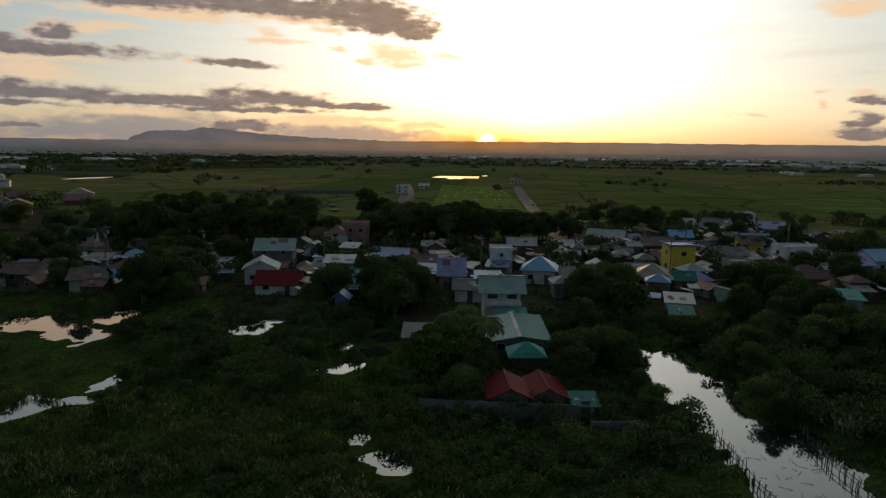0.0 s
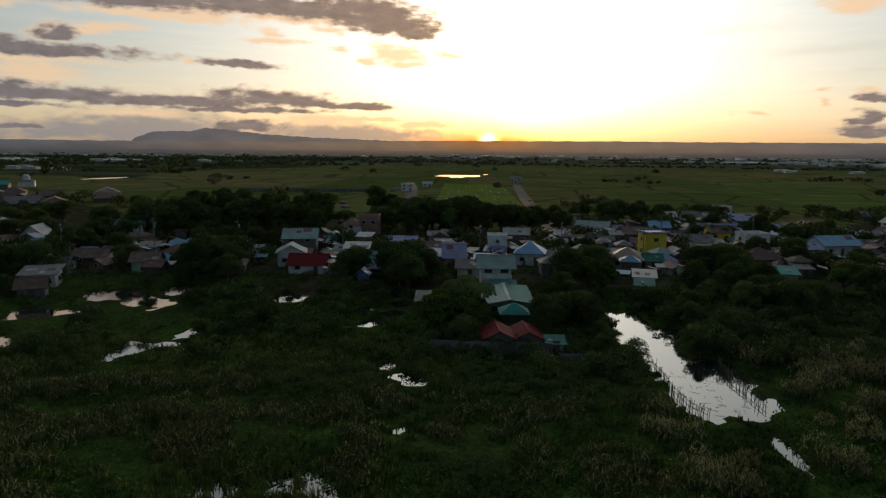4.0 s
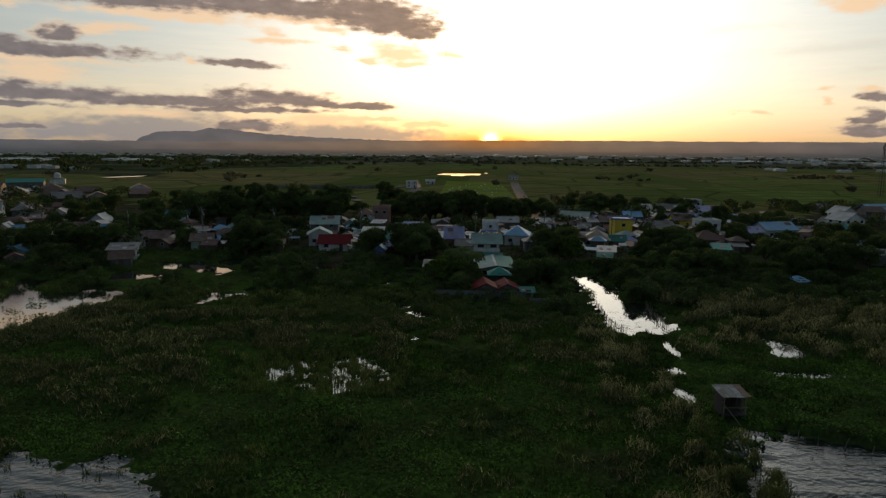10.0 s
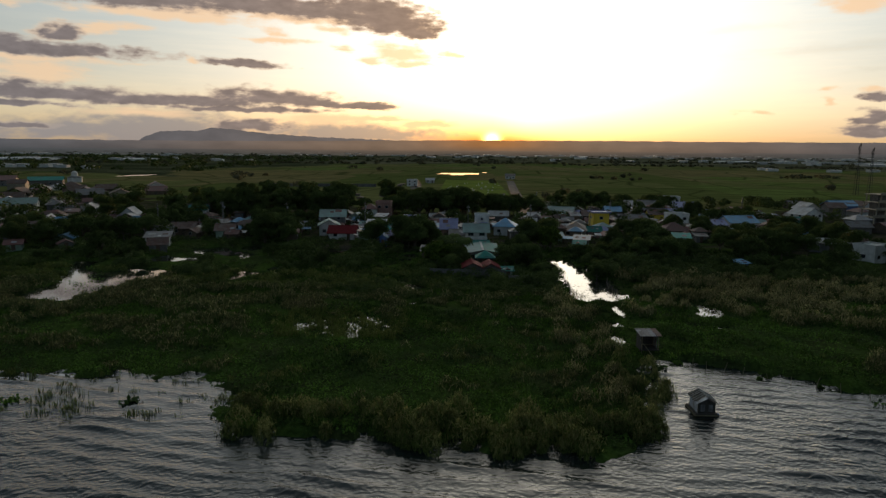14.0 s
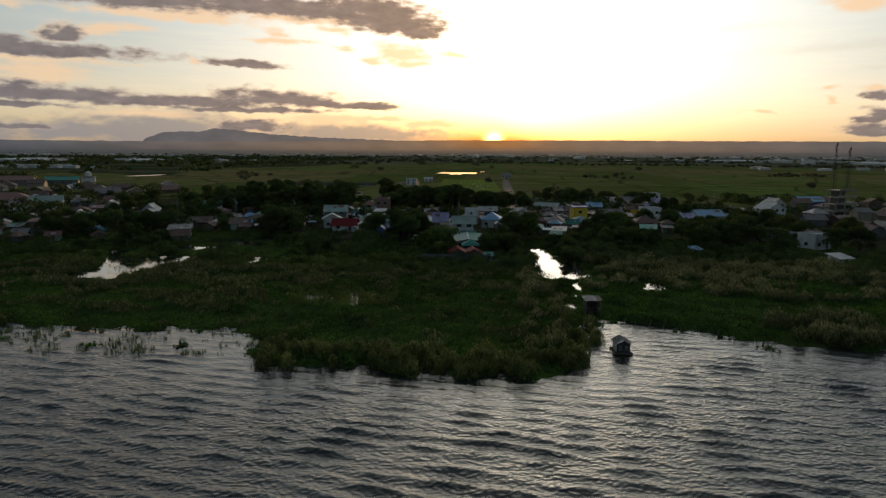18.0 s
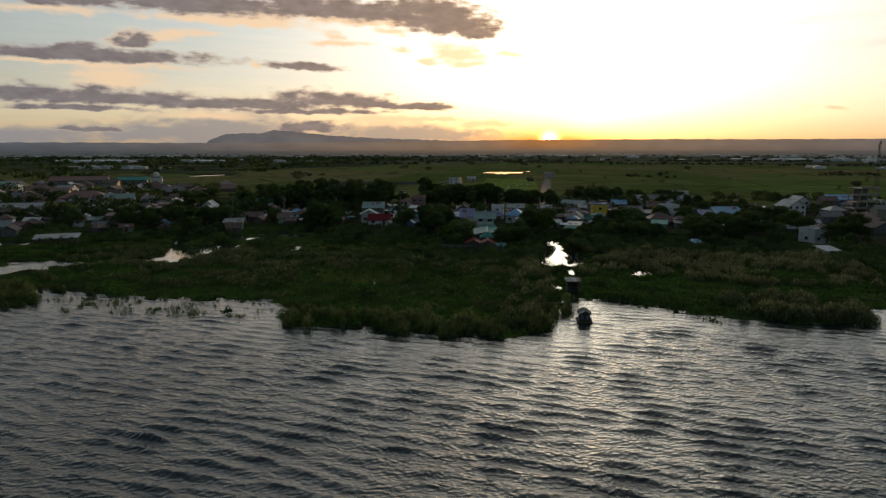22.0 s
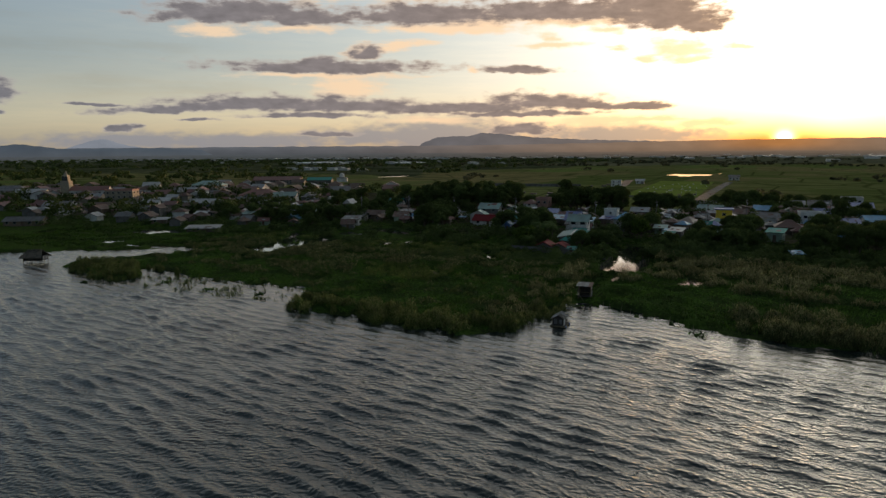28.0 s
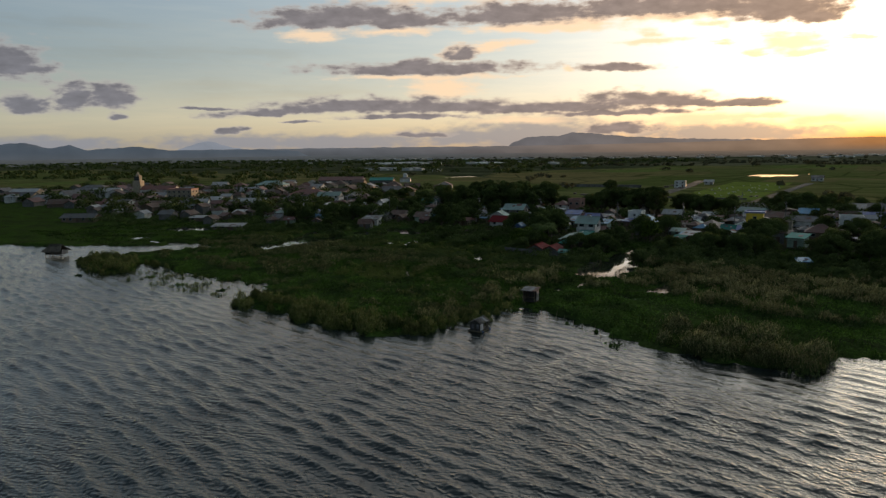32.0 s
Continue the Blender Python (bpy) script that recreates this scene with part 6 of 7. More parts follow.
REEDS, GREENS = [REED, PLUME], [SHORE_REED, SHORE_TIP]
tussocks("shore_reeds", np.concatenate([sow(-37, 13, -26.0, -17, 330, 2.2, 0.0, (-0.5, 9.0), 3), sow(10, 16, -22, 4, 60, 2.0, 0.0, (-0.5, 9.0), 4), sow(-130, -84, -20, -4, 200, 3, 0.0, (-0.5, 9.0), 5)]), 1.9, 1.1, 260, GREENS,
         "tall green reed clumps along the shore", tips=0.6, seed=1)
blades("drowned_reeds", np.concatenate([sow(-92, -36, -21, -8, 360, 3.0, 0.0, (-1.7, 0.3), 6), sow(-41, -20, 11, 28, 820, 1.2, -0.2, (-1, 9), 7), sow(14, 60, -2, 8, 60, 2, 0.3, (-1.7, 0.3), 8)]), 0.9, 0.25, 14, GREENS,
       "sparse reeds standing in shallow water", "reeds", wide=0.05, plume=0.1, seed=2)
tussocks("brown_reed_bed", np.concatenate([sow(-125, -22, 24, 50, 1800, 5.0, -0.1, seed=9), sow(-118, -44, 2, 26, 700, 4.5, 0.15, seed=29), sow(-22, 8, 24, 46, 260, 5.0, 0.1, seed=28), sow(-60, 10, -16, 22, 420, 4.0, 0.5, seed=10)]), 1.0, 1.2, 80, REEDS,
         "dull green reed bed with pale feathery heads", tips=0.3, seed=3)
tussocks("green_reed_bed", np.concatenate([sow(-125, -14, 48, 66, 1100, 4.0, -0.3, seed=32), sow(-60, 8, -14, 22, 260, 4.0, 0.4, seed=33)]), 0.9, 1.3, 80, GREENS, "dark green reed bed on the wet ground", tips=0.12, seed=8)
tussocks("cane_grass", np.concatenate([off_weed(sow(18, 110, 9, 46, 700, 4.0, 0.0, seed=11)), sow(24, 90, 44, 66, 420, 4.0, -0.2, seed=31), off_weed(sow(5, 22, 6, 44, 170, 2.5, 0.1, seed=12, reach=7.0)), sow(2, 13, -14, 10, 30, 2.5, 0.3, seed=26)]), 1.9, 1.6, 240, REEDS,
         "tall cane grass with pale tan plumes", tips=0.8, seed=4)
edge_random = np.random.RandomState(61)
pond_edge = np.concatenate([np.stack([edge_random.uniform(-106, -82, 45), edge_random.uniform(24, 31, 45)], -1), np.stack([edge_random.uniform(-87, -79, 110), edge_random.uniform(31, 60, 110)], -1)])
tussocks("pond_edge_reeds", pond_edge[ground_height(pond_edge[:, 0], pond_edge[:, 1]) > -0.1], 0.9, 1.1, 110, REEDS, "brown reeds round the edge of the pool", tips=0.5, seed=9)
thick_cane = np.concatenate([sow(47, 69, -8, 4, 44, 9.0, -0.9, (-0.5, 9.0), 13), sow(52, 62, 2, 7, 8, 5.0, -0.9, (-0.5, 9.0), 14)])
tussocks("cane_brake", thick_cane, 2.3, 2.0, 760, REEDS, "dense cane brake standing over the water's edge", tips=0.55, seed=5)
blades("marsh_sedge", np.concatenate([sow(-125, 18, 18, 62, 4200, 6.0, -0.3, seed=15, reach=2.0), sow(-60, 16, -22, 22, 2000, 6.0, 0.15, seed=25, reach=2.0), sow(16, 120, -6, 60, 3400, 5.0, -0.2, seed=16, reach=2.0),
                                      sow(-210, -120, 10, 80, 2400, 6.0, -0.6, seed=23, reach=8.0), sow(-60, 10, 60, 100, 1800, 5.0, -0.7, seed=24, reach=2.0), sow(10, 70, 56, 108, 2200, 5.0, -0.7, seed=27, reach=2.0)]), 0.5, 0.5, 12, [SEDGE, REED],
       "low green sedge on the wet ground", "marsh plants", wide=0.11, plume=0.12, seed=6)


def weed_mat(name, at, label, seed):
    """Broad floating leaves, tilted a little each way."""
    rng = np.random.RandomState(seed)
    n = len(at)
    g = np.maximum(ground_height(at[:, 0], at[:, 1]), 0.0) + rng.uniform(0.05, 0.35, n)
    mid = np.concatenate([at, g[:, None]], 1)
    a, s = rng.uniform(0, 6.283, n), rng.uniform(0.08, 0.19, (n, 1))
    u = np.stack([np.cos(a), np.sin(a), rng.normal(0, 0.5, n)], -1)
    v = np.stack([-np.sin(a), np.cos(a), rng.normal(0, 0.5, n)], -1)
    pts = np.stack([mid - u * s, mid - v * s * 0.8, mid + u * s, mid + v * s * 0.8], 1).reshape(-1, 3)
    return tagged(new(name, fast_mesh(name, pts, np.arange(n * 4).reshape(-1, 4), [HERB])), label, "marsh plants", kind="stuff")


weed_mat("floating_weed", np.concatenate([sow(-40, -21, 11, 28, 5000, 0.9, 0.45, (-1, 0.02), 36), sow(-105, -80, 34, 66, 9000, 2.0, 0.7, (-1, 0.02), 37), sow(-110, 16, -24, 30, 100000, 7.0, -0.6, (-0.05, 9), 17), sow(18, 110, -6, 46, 56000, 7.0, -0.6, (-0.05, 9), 18)]), "bright green carpet of floating weed", 7)

# ---------------------------------------------------------------- things on the water


def planks(parent, count, x0, x1, y0, y1, z, thick, material, gap=0.03):
    """A deck of single boards."""
    wide = (x1 - x0) / count
    me = Solid().box(0, wide - gap, y0, y1, -thick, 0).mesh("plank", material)
    for i in range(count):
        part("plank", me, None, parent, at=(x0 + i * wide, 0, z + 0.015 * (i % 3)))


def posts(parent, spots_at, z0, z1, r, material, name="post"):
    me = Solid().pole((0, 0, z0), (0, 0, z1), r, r * 0.85, 7).mesh(name, material, True)
    for x, y in spots_at:
        part(name, me, None, parent, at=(x, y, 0))


def raft_house():
    root = base("raft_house", 18.5, -12.6, 92, "floating raft hut with patched sheet roof on dark water", "raft house", z=0.0)
    me = Solid().pole((0, -2.3, 0.12), (0, 2.3, 0.12), 0.13, 0.13, 7).mesh("float_pole", BAMBOO, True)
    for i in range(13):
        part("float_pole", me, None, root, at=(-1.92 + 0.32 * i, 0, 0))
    deck = part("deck", Solid().box(-2.0, 2.0, -2.1, 2.1, 0.27, 0.34), WALL["dark"], root)
    planks(deck, 10, -2.0, 2.0, -2.1, 2.1, 0.38, 0.03, WALL["dark"])
    posts(root, [(-1.7, -1.6), (1.7, -1.6), (-1.7, 1.6), (1.7, 1.6), (0, -1.6), (0, 1.6)], 0.3, 2.2, 0.06, BAMBOO)
    part("back_wall", Solid().box(-1.7, 1.7, 1.55, 1.62, 0.4, 2.1), PALE_TARP, root, "pale tarpaulin wall")
    for y in (-1.1, 0.35):
        part("wall_patch", Solid().box(-1.80, -1.76, y, y + 0.75, 0.7, 1.75), TARP, root, "pale tarpaulin patch")
    part("gable", Solid().prism([(-1.76, -1.6, 2.05), (-1.76, 1.6, 2.05), (-1.76, 0, 2.7)], [(-1.70, -1.6, 2.05), (-1.70, 1.6, 2.05), (-1.70, 0, 2.7)]), WALL["dark"], root)
    part("side_wall", Solid().box(-1.76, -1.70, -1.6, 1.6, 0.4, 2.05), WALL["dark"], root, "dark plank end wall")
    part("side_wall", Solid().box(1.70, 1.76, -0.2, 1.6, 0.4, 2.05), WALL["dark"], root, "dark plank side wall")
    part("front_wall", Solid().box(-1.7, -0.5, -1.66, -1.60, 0.4, 1.7), PALE_TARP, root, "patched pale front wall")
    part("front_wall", Solid().box(0.7, 1.7, -1.66, -1.60, 0.4, 1.5), WALL["dark"], root)
    part("beam", Solid().pole((-2.0, -1.6, 2.15), (2.0, -1.6, 2.15), 0.06), BAMBOO, root)
    part("beam", Solid().pole((-2.0, 1.6, 2.15), (2.0, 1.6, 2.15), 0.06), BAMBOO, root)
    part("ridge_pole", Solid().pole((-2.1, 0, 2.75), (2.1, 0, 2.75), 0.06), BAMBOO, root)
    mats = [WALL["dark"], PALE_TARP, WALL["dark"], THATCH, WALL["dark"]]
    for i in range(5):
        xa, xb = -2.1 + 0.84 * i, -2.1 + 0.84 * (i + 1) - 0.04
        for q in (-1, 1):
            lo = 1.98 + 0.05 * (i % 2)
            ring = [(xa, q * 2.05, lo), (xb, q * 2.05, lo), (xb, q * 0.02, 2.84), (xa, q * 0.02, 2.84)]
            part("roof_sheet", Solid().slab(ring if q < 0 else ring[::-1], 0.04), mats[(i * 2 + (q > 0)) % 5], root, "patched roof sheet")
    for x in (-1.6, -0.9, -0.3, 0.4, 0.9, 1.5):
        for q in (-1, 1):
            part("roof_pole", Solid().pole((x, q * 2.1, 2.06), (x + 0.25, -0.1 * q, 2.95), 0.05), PALE_POLE, root, "pole weighing down the roof")
    for x in (-1.5, 1.5):
        part("drum", Solid().pole((x, -2.45, 0.05), (x + 0.01, -2.05, 0.05), 0.28, 0.28, 12), WALL["blue"], root, "blue plastic float drum")
    part("mooring_pole", Solid().pole((2.3, 0.5, -1.5), (2.45, 0.5, 2.2), 0.05), BAMBOO, root)
    root.scale = (0.80, 0.60, 0.76)


def stilt_hut(x, y, rz, w, d, floor, eave, flat, label):
    """A hut on poles over the water."""
    root = base("stilt_hut", x, y, rz, label, "stilt hut", z=0.0)
    nx = max(2, int(w / 1.8) + 1)
    grid = [(-w / 2 + 0.15 + (w - 0.3) * i / (nx - 1), yy) for i in range(nx) for yy in (-d / 2 + 0.15, 0, d / 2 - 0.15)]
    posts(root, grid, -1.4, eave, 0.07, BAMBOO, "stilt")
    deck = part("deck", Solid().box(-w / 2, w / 2, -d / 2, d / 2, floor - 0.08, floor), WALL["dark"], root)
    planks(deck, max(6, int(w / 0.4)), -w / 2, w / 2, -d / 2 - 0.2, d / 2, floor + 0.04, 0.035, WALL["dark"])
    part("back_wall", Solid().box(-w / 2 + 0.1, w / 2 - 0.1, d / 2 - 0.12, d / 2 - 0.06, floor + 0.05, eave - 0.05), WALL["dark"], root)
    part("side_wall", Solid().box(-w / 2 + 0.04, -w / 2 + 0.10, -d / 2 + 0.3, d / 2 - 0.12, floor + 0.05, eave - 0.1), WALL["dark"], root)
    part("side_wall", Solid().box(w / 2 - 0.10, w / 2 - 0.04, -d / 2 + 1.0, d / 2 - 0.12, floor + 0.05, eave - 0.1), TARP, root, "pale tarpaulin side wall")
    part("rail", Solid().pole((-w / 2, -d / 2, floor + 0.9), (w / 2, -d / 2, floor + 0.9), 0.05), BAMBOO, root)
    if flat:
        for i in range(4):
            xa = -w / 2 - 0.25 + (w + 0.5) * i / 4
            xb = xa + (w + 0.5) / 4 - 0.03
            part("roof_sheet", Solid().slab([(xa, -d / 2 - 0.35, eave + 0.10 + 0.02 * (i % 2)), (xb, -d / 2 - 0.35, eave + 0.10 + 0.02 * (i % 2)), (xb, d / 2 + 0.3, eave + 0.45), (xa, d / 2 + 0.3, eave + 0.45)], 0.05), (TARP, ROOF["grey"], TARP, ROOF["rust"])[i], root, "weathered roof sheet")
        part("leaning_pole", Solid().pole((-w / 2 - 0.3, -d / 2 - 0.3, eave - 0.4), (0.2, -d / 2 - 1.4, 0.1), 0.05), BAMBOO, root)
    else:
        for q in (-1, 1):
            ring = [(-w / 2 - 0.6, q * (d / 2 + 0.7), eave - 0.35), (w / 2 + 0.6, q * (d / 2 + 0.7), eave - 0.35), (w / 2 - 0.6, 0, eave + 1.5), (-w / 2 + 0.6, 0, eave + 1.5)]
            part("roof_side", Solid().slab(ring if q < 0 else ring[::-1], 0.2), THATCH, root, "shaggy dark thatch")
        rng = random.Random(2)
        for i in range(46):
            q, f = rng.choice((-1, 1)), rng.uniform(0.0, 0.9)
            xx, yy, zz = rng.uniform(-w / 2, w / 2 - 0.6), q * (d / 2 + 0.7) * (1 - f), eave - 0.33 + 1.85 * f
            part("thatch_sheaf", Solid().slab([(xx, yy, zz), (xx + 0.8, yy, zz + 0.05), (xx + 0.7, yy * 0.7, zz + 0.5), (xx + 0.1, yy * 0.7, zz + 0.45)], 0.12), THATCH, root)
        part("ridge", Solid().pole((-w / 2 + 0.5, 0, eave + 1.5), (w / 2 - 0.5, 0, eave + 1.5), 0.18), THATCH, root)


raft_house()
stilt_hut(17.2, 8.8, 6, 2.7, 2.4, 0.9, 3.0, True, "dark plank hut on stilts with a flat sheet roof")
stilt_hut(-137, -10.6, 28, 5.2, 3.8, 0.7, 2.0, False, "dark thatched fishing hut standing on stilts in the lake")

stake_random = random.Random(12)
STAKE = Solid().pole((0, 0, -1.6), (0.05, 0, 1.2), 0.045, 0.035, 5).mesh("stake", BAMBOO)


def stakes(line, count, label):
    for i in range(count):
        f = i / max(1, count - 1) * (len(line) - 1)
        (ax, ay), (bx, by) = line[int(min(f, len(line) - 2))], line[int(min(f, len(line) - 2)) + 1]
        k = f - int(min(f, len(line) - 2))
        ob = tagged(new("bamboo_stake", STAKE), label, "stake", "stakes in the water")
        ob.matrix_world = pose(ax + (bx - ax) * k + stake_random.uniform(-0.3, 0.3), ay + (by - ay) * k + stake_random.uniform(-0.3, 0.3), stake_random.uniform(-0.5, 0.3), stake_random.uniform(-14, 14), stake_random.uniform(-14, 14), 0)


stakes([(10.8, 62), (11.2, 55), (10.9, 46), (13.0, 43.6)], 34, "thin bamboo stake of a fish pen in the pond")
stakes([(20.6, 63), (19.6, 55), (20.4, 47)], 22, "thin bamboo stake on the bank of the pond")
stakes([(22, 3.6), (27, 1.4), (34, -2.5), (40, -7)], 9, "leaning stake in the shallow inlet")
stakes([(-128, -14), (-140, -16), (-128, 2)], 5, "single stake standing in the lake")


def weed_clump(x, y, r, seed):
    rng = np.random.RandomState(seed)
    pts = rng.normal(0, r * 0.45, (70, 2)) + (x, y)
    n = len(pts)
    mid = np.concatenate([pts, rng.uniform(0.02, 0.22, (n, 1))], 1)
    a, s = rng.uniform(0, 6.283, n), rng.uniform(0.1, 0.25, (n, 1))
    u, v = np.stack([np.cos(a), np.sin(a), rng.normal(0, 0.6, n)], -1), np.stack([-np.sin(a), np.cos(a), rng.normal(0, 0.6, n)], -1)
    quads = np.stack([mid - u * s, mid - v * s, mid + u * s, mid + v * s], 1).reshape(-1, 3)
    tagged(new("weed_clump", fast_mesh("weed_clump", quads, np.arange(n * 4).reshape(-1, 4), [HERB])), "loose clump of floating weed on the lake", "water weed", kind="stuff")


for k, (x, y, r) in enumerate([(29.5, -1.0, 0.3), (36, -3.5, 0.3), (41.5, -9.0, 1.6), (20.5, 4.6, 0.8), (17.2, 2.5, 1.2), (-96, -24, 0.8), (-62, -17, 1.4), (-48, -16, 1.2), (-78, -15, 1.6)]):
    weed_clump(x, y, r, k)

# ---------------------------------------------------------------- landmarks


def church():
    root = base("church", -357, 161, 33, "cream church with a bell tower and a red nave roof", "church")
    part("nave_wall", wall_solid("gable", 24, 10, 6.0, 2.4), WALL["white"], root)
    part("nave_roof", roof_solid("gable", 24, 10, 6.0, 2.4, 0.5), ROOF["redbrown"], root)
    arch = Solid()
    n = 8
    ring = [(-0.9, 0.0)] + [(0.9, 0.0)] + [(0.9 * math.cos(math.pi * i / n), 2.2 + 0.9 * math.sin(math.pi * i / n)) for i in range(n + 1)]
    arch.prism([(x, 0.0, z) for x, z in ring], [(x, -0.06, z) for x, z in ring])
    me = arch.mesh("arch_window", PANE)
    for i in range(8):
        part("arch_window", me, None, root, at=(-10.2 + 2.9 * i, -5.0, 1.4))
    tower = part("tower", Solid().box(-17.5, -12.2, -4.0, 2.0, -0.6, 12.0), WALL["cream"], root)
    part("belfry", Solid().box(-16.6, -13.1, -3.1, 1.1, 12.0, 15.6), WALL["cream"], tower)
    for q in (-1, 1):
        part("belfry_opening", me, None, tower, at=(-14.85 + q * 0.9, -3.1, 12.2))
    part("cap", Solid().pole((-14.85, -1.0, 15.6), (-14.85, -1.0, 18.4), 1.7, 0.2, 8), WALL["cream"], tower)
    part("facade", Solid().box(-19.5, -17.5, -5.5, 4.5, -0.6, 6.5), WALL["cream"], root)


def dome_house():
    root = base("domed_house", -337, 416, 30, "white domed house at the edge of the fields", "house")
    part("wall", Solid().box(-5, 5, -4, 4, -0.5, 4.0), WALL["white"], root)
    part("roof", roof_solid("hip", 10, 8, 4.0, 1.2, 0.5), ROOF["grey"], root)
    part("drum", Solid().pole((0, 0, 4.5), (0, 0, 6.4), 2.4, 2.4, 12), WALL["white"], root)
    s = Solid()
    for i in range(5):
        a, b = math.pi / 2 * i / 5, math.pi / 2 * (i + 1) / 5
        s.pole((0, 0, 6.4 + 2.4 * math.sin(a)), (0, 0, 6.4 + 2.4 * math.sin(b)), 2.4 * math.cos(a), max(0.02, 2.4 * math.cos(b)), 14)
    part("dome", s, WALL["white"], root)


def frame_tower():
    """The unfinished white building with open floors."""
    root = base("frame_building", 150, 190, 14, "pale open-framed concrete building of several floors", "building")
    for k in range(4):
        part("floor_slab", Solid().box(-6 + 0.8 * k, 6 - 0.4 * k, -4, 4, 3.0 * k + 2.8, 3.0 * k + 3.05), WALL["cream"], root)
        for x in (-5.2 + 0.8 * k, 0, 5.2 - 0.4 * k):
            for y in (-3.6, 3.6):
                part("column", Solid().box(x - 0.2, x + 0.2, y - 0.2, y + 0.2, 3.0 * k + (0.05 if k else -0.5), 3.0 * k + 2.8), WALL["cream"], root)
        part("parapet", Solid().box(-6 + 0.8 * k, 6 - 0.4 * k, -4.1, -4.0, 3.0 * k + 3.0, 3.0 * k + 3.9), WALL["cream"], root)
    part("core", Solid().box(-1.5, 2.5, -0.5, 3.4, -0.4, 12.0), WALL["grey"], root)


def mast(x, y, high, label):
    root = base("lattice_mast", x, y, 10, label, "mast", "radio masts")
    for q, r in ((-1, -1), (1, -1), (1, 1), (-1, 1)):
        part("leg", Solid().pole((q * 1.1, r * 1.1, -0.3), (q * 0.35, r * 0.35, high), 0.12, 0.08, 5), WALL["dark"], root)
    for i in range(int(high / 2.2)):
        z = 2.2 * i
        w0, w1 = 1.1 - 0.75 * z / high, 1.1 - 0.75 * min(1, (z + 2.2) / high)
        for q in (-1, 1):
            part("brace", Solid().pole((-w0, q * w0, z), (w1, q * w1, z + 2.2), 0.05, 0.05, 4), WALL["dark"], root)
    for z, a in ((high - 1.5, 0.3), (high - 4, 2.2), (high - 6, 4.0)):
        part("antenna", Solid().box(math.cos(a) * 0.7 - 0.25, math.cos(a) * 0.7 + 0.25, math.sin(a) * 0.7 - 0.15, math.sin(a) * 0.7 + 0.15, z, z + 2.2), WALL["dark"], root)


def utility_pole(x, y, rz, high=9.5):
    root = base("utility_pole", x, y, rz, "grey concrete utility pole with a crossarm", "utility pole", "utility poles")
    part("shaft", Solid().pole((0, 0, -0.5), (0, 0, high), 0.16, 0.10, 8), WALL["grey"], root)
    part("crossarm", Solid().box(-0.9, 0.9, -0.06, 0.06, high - 0.9, high - 0.78), WALL["wood"], root)
    for q in (-0.8, -0.3, 0.3, 0.8):
        part("insulator", Solid().pole((q, 0, high - 0.78), (q, 0, high - 0.6), 0.05, 0.035, 6), WALL["white"], root)
    part("transformer", Solid().pole((0.32, 0, high - 2.4), (0.32, 0, high - 1.5), 0.24, 0.24, 10), STEEL, root)


church()
dome_house()
frame_tower()
mast(240, 378, 34, "tall dark lattice radio mast behind the houses")
mast(258, 395, 31, "second dark lattice radio mast")
POLES = [(-101, 140), (-79, 143), (-104, 146), (-149, 132), (-52, 150), (-14, 140), (8, 150), (40, 172), (70, 180), (100, 200), (-200, 140), (-260, 150), (15, 222), (-120, 130), (28, 142)]
for k, (x, y) in enumerate(POLES):
    utility_pole(x, y, 20 + 7 * k)


def wall_run(x0, y0, x1, y1, high, count, label):
    """A wall of concrete panels between posts."""
    long = math.hypot(x1 - x0, y1 - y0)
    root = base("garden_wall", x0, y0, math.degrees(math.atan2(y1 - y0, x1 - x0)), label, "wall")
    step = long / count
    panel = Solid().box(0.12, step - 0.02, -0.06, 0.06, -0.4, high).mesh("panel", WALL["grey"])
    post = Solid().box(-0.08, 0.10, -0.1, 0.1, -0.4, high + 0.12).mesh("post", WALL["grey"])
    for i in range(count):
        part("panel", panel, None, root, at=(i * step, 0, 0))
        part("post", post, None, root, at=(i * step, 0, 0))


wall_run(-20, 63.4, -2.5, 63.2, 1.5, 8, "low grey block wall before the red-roofed house")
wall_run(-1.8, 60.6, 8, 61.6, 1.2, 5, "low grey wall running to the pond")
wall_run(-172, 392, -92, 402, 2.2, 18, "long low grey wall along the edge of the fields")
wall_run(-42, 300, 2, 304, 1.0, 10, "low boundary wall of the mown plot")


def slabs(count):
    """Small white slabs and boxes that stand in rows on the mown plot."""
    rng = random.Random(71)
    low = Solid().prism([(-1.0, -0.5, -0.2), (1.0, -0.5, -0.2), (1.0, 0.5, -0.2), (-1.0, 0.5, -0.2)], [(-0.9, -0.42, 0.5), (0.9, -0.42, 0.5), (0.9, 0.42, 0.5), (-0.9, 0.42, 0.5)]).mesh("slab", WALL["white"])
    head = Solid().prism([(-0.4, 0.3, 0.5), (0.4, 0.3, 0.5), (0.4, 0.42, 0.5), (-0.4, 0.42, 0.5)], [(-0.3, 0.3, 1.3), (0.3, 0.3, 1.3), (0.3, 0.42, 1.3), (-0.3, 0.42, 1.3)]).mesh("headstone", WALL["white"])
    for i in range(count):
        x, y = rng.uniform(-38, 2), 312 + 20 * (i % 9) + rng.uniform(-3, 3)
        root = base("white_tomb", x, y, rng.gauss(0, 5), "small white tomb on the mown plot", "tomb", "tombs on the mown plot")
        part("slab", low, None, root)
        part("headstone", head, None, root)
        k = rng.uniform(0.5, 1.0)
        root.scale = (k, k, 0.7 * k)


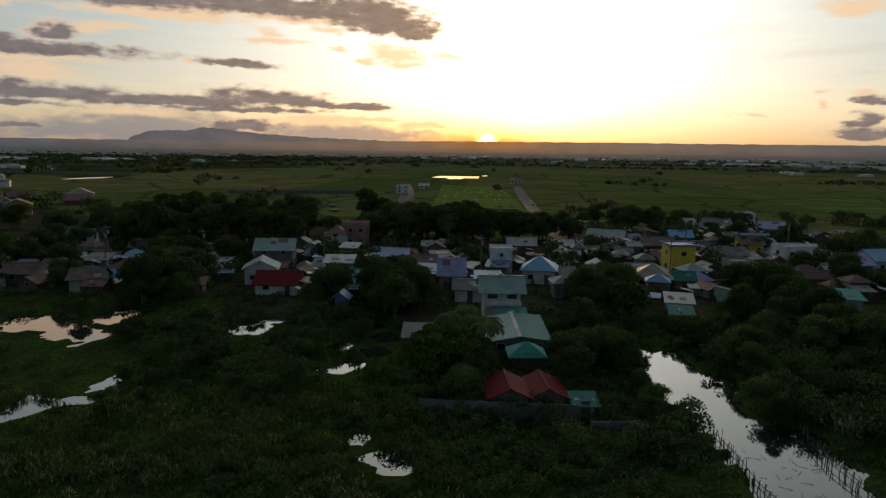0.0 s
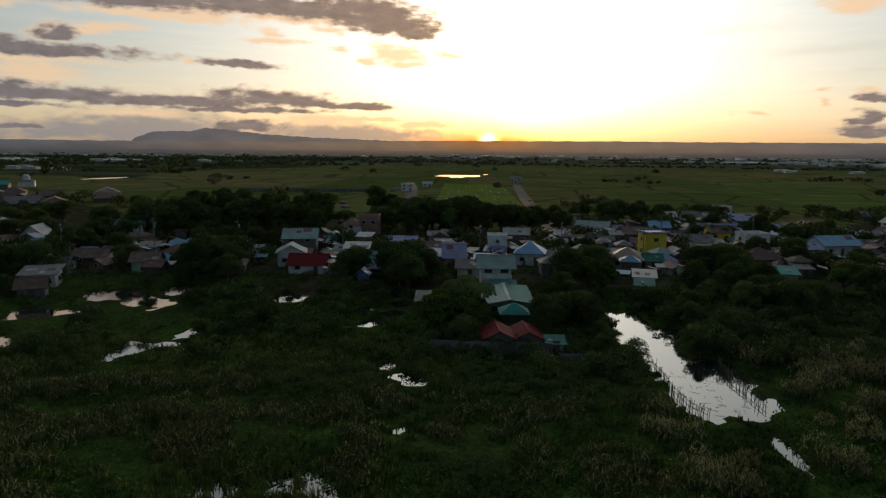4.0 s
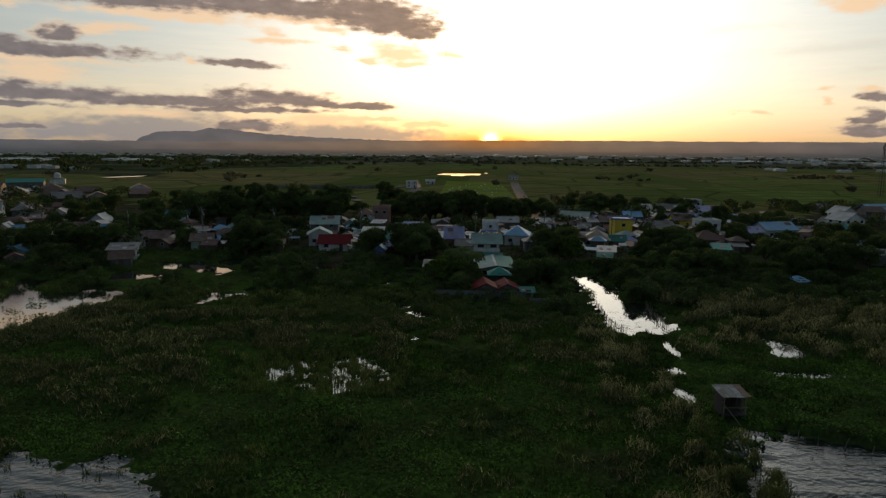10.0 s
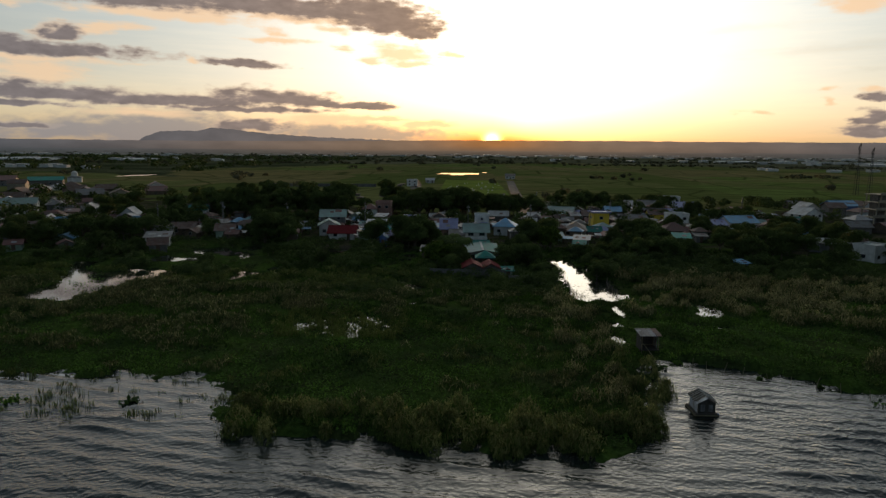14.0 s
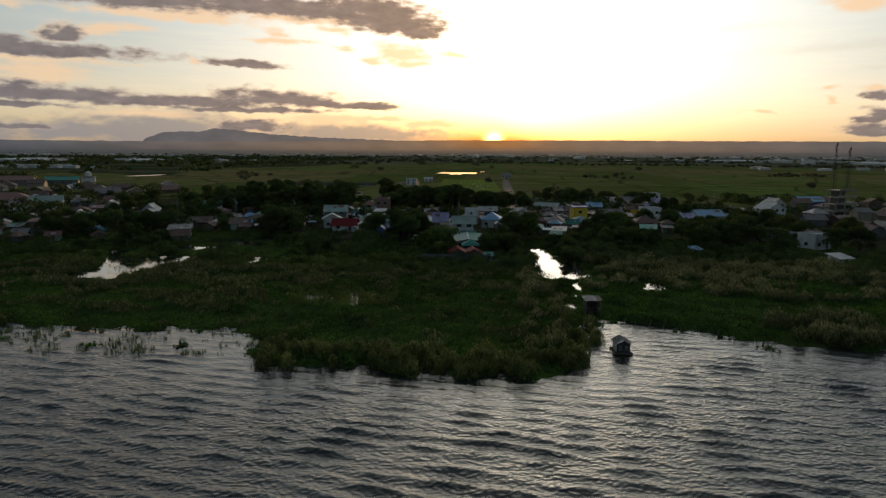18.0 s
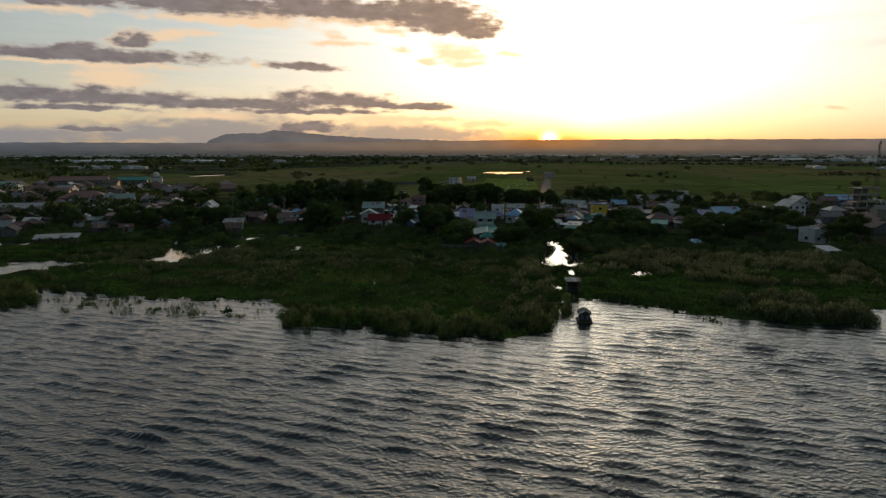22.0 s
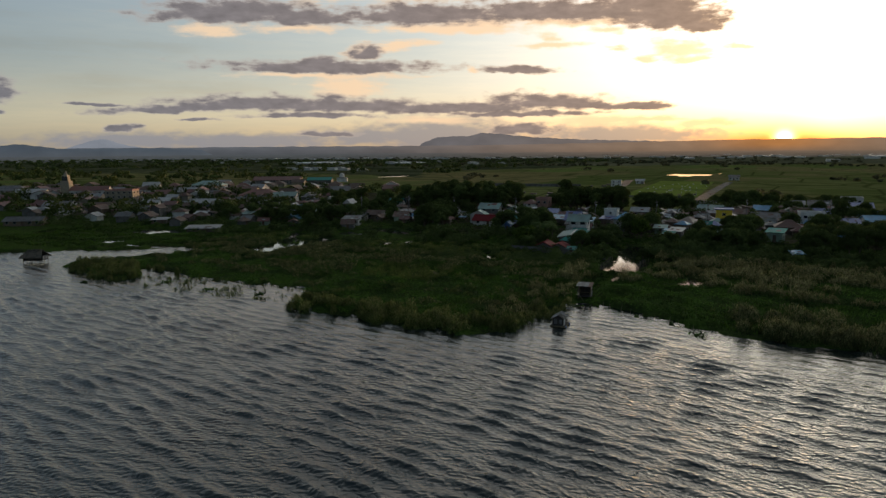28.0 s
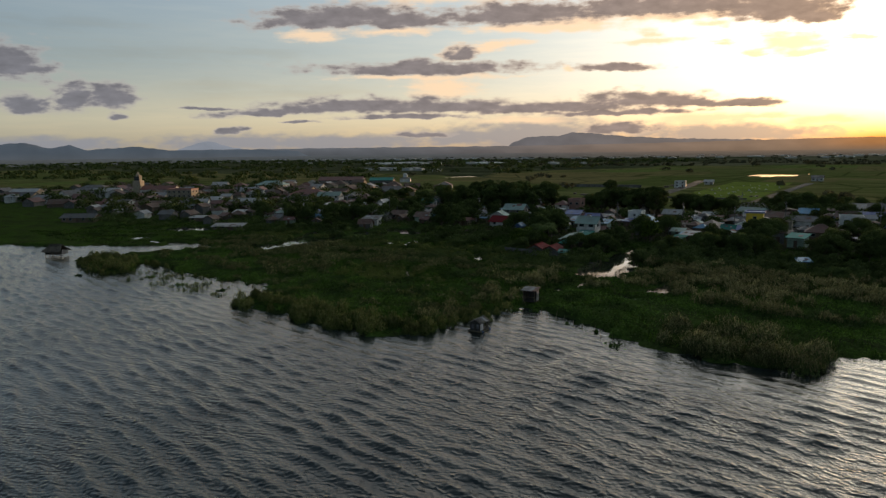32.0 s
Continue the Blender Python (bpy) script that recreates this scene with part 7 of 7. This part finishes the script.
slabs(34)
house(-67, 418, 8, 8, 7, 4.4, "flat", 0.6, "white", "white", "white flat-roofed building at the end of the road")
house(-58, 470, 8, 7, 6, 3.2, "gable", 1.2, "white", "white", "low white house beside the unpaved road")
house(12, 560, 0, 9, 7, 4.2, "gable", 1.4, "grey", "white", "pale house at the far end of the road")


def pen_fence(line, label):
    """A fence of thin posts with two rails along the edge of the pond."""
    (ax, ay), (bx, by) = line[0], line[-1]
    root = base("pen_fence", ax, ay, 0, label, "fence", "fences of the fish pens", z=0.0)
    rng = random.Random(int(ax * 10))
    post = Solid().pole((0, 0, -0.8), (0.03, 0, 1.1), 0.05, 0.04, 5).mesh("post", WALL["dark"])
    for (x0, y0), (x1, y1) in zip(line, line[1:]):
        n = max(2, int(math.hypot(x1 - x0, y1 - y0) / 0.9))
        for i in range(n):
            f = i / n
            part("post", post, None, root, at=(x0 - ax + (x1 - x0) * f + rng.uniform(-0.08, 0.08), y0 - ay + (y1 - y0) * f, rng.uniform(-0.15, 0.15), rng.uniform(-7, 7), rng.uniform(-7, 7), 0))
        for z in (0.35, 0.85):
            part("rail", Solid().pole((x0 - ax, y0 - ay, z), (x1 - ax, y1 - ay, z + rng.uniform(-0.1, 0.1)), 0.035, 0.03, 5), WALL["dark"], root)


pen_fence([(10.6, 60), (11.0, 55), (10.9, 50), (11.4, 45.5), (12.6, 43)], "dark pole fence of a fish pen at the pond edge")
pen_fence([(19.9, 60), (19.6, 55), (20.0, 50), (20.3, 46)], "dark pole fence on the bushy bank of the pond")


def litter():
    """Sticks and weed stems that drift on the pond, and rubble on its bank."""
    rng, s, r = random.Random(91), Solid(), Solid()
    for _ in range(46):
        x, y, a, long = rng.uniform(11.5, 19.5), rng.uniform(43.5, 58), rng.uniform(0, 3.14), rng.uniform(0.3, 1.3)
        s.pole((x, y, 0.0), (x + long * math.cos(a), y + long * math.sin(a), rng.uniform(0.0, 0.1)), 0.018, 0.010, 5)
    tagged(new("drift_sticks", s.mesh("drift_sticks", WALL["dark"])), "dark sticks and stems drifting on the pond", "debris", kind="stuff")
    for _ in range(80):
        x, y, k = rng.uniform(1, 9), rng.uniform(57.2, 60.2), rng.uniform(0.1, 0.32)
        g = ground_at(x, y)
        r.prism([(x - k, y - k * 0.7, g - 0.1), (x + k * 0.8, y - k, g - 0.1), (x + k, y + k * 0.8, g - 0.1), (x - k * 0.8, y + k, g - 0.1)], [(x - k * 0.6, y - k * 0.5, g + k * 1.2), (x + k * 0.5, y - k * 0.6, g + k), (x + k * 0.6, y + k * 0.5, g + k * 1.3), (x - k * 0.5, y + k * 0.6, g + k)])
    tagged(new("rubble", r.mesh("rubble", WALL["grey"])), "pale rubble dumped before the garden wall", "rubble", kind="stuff")


litter()
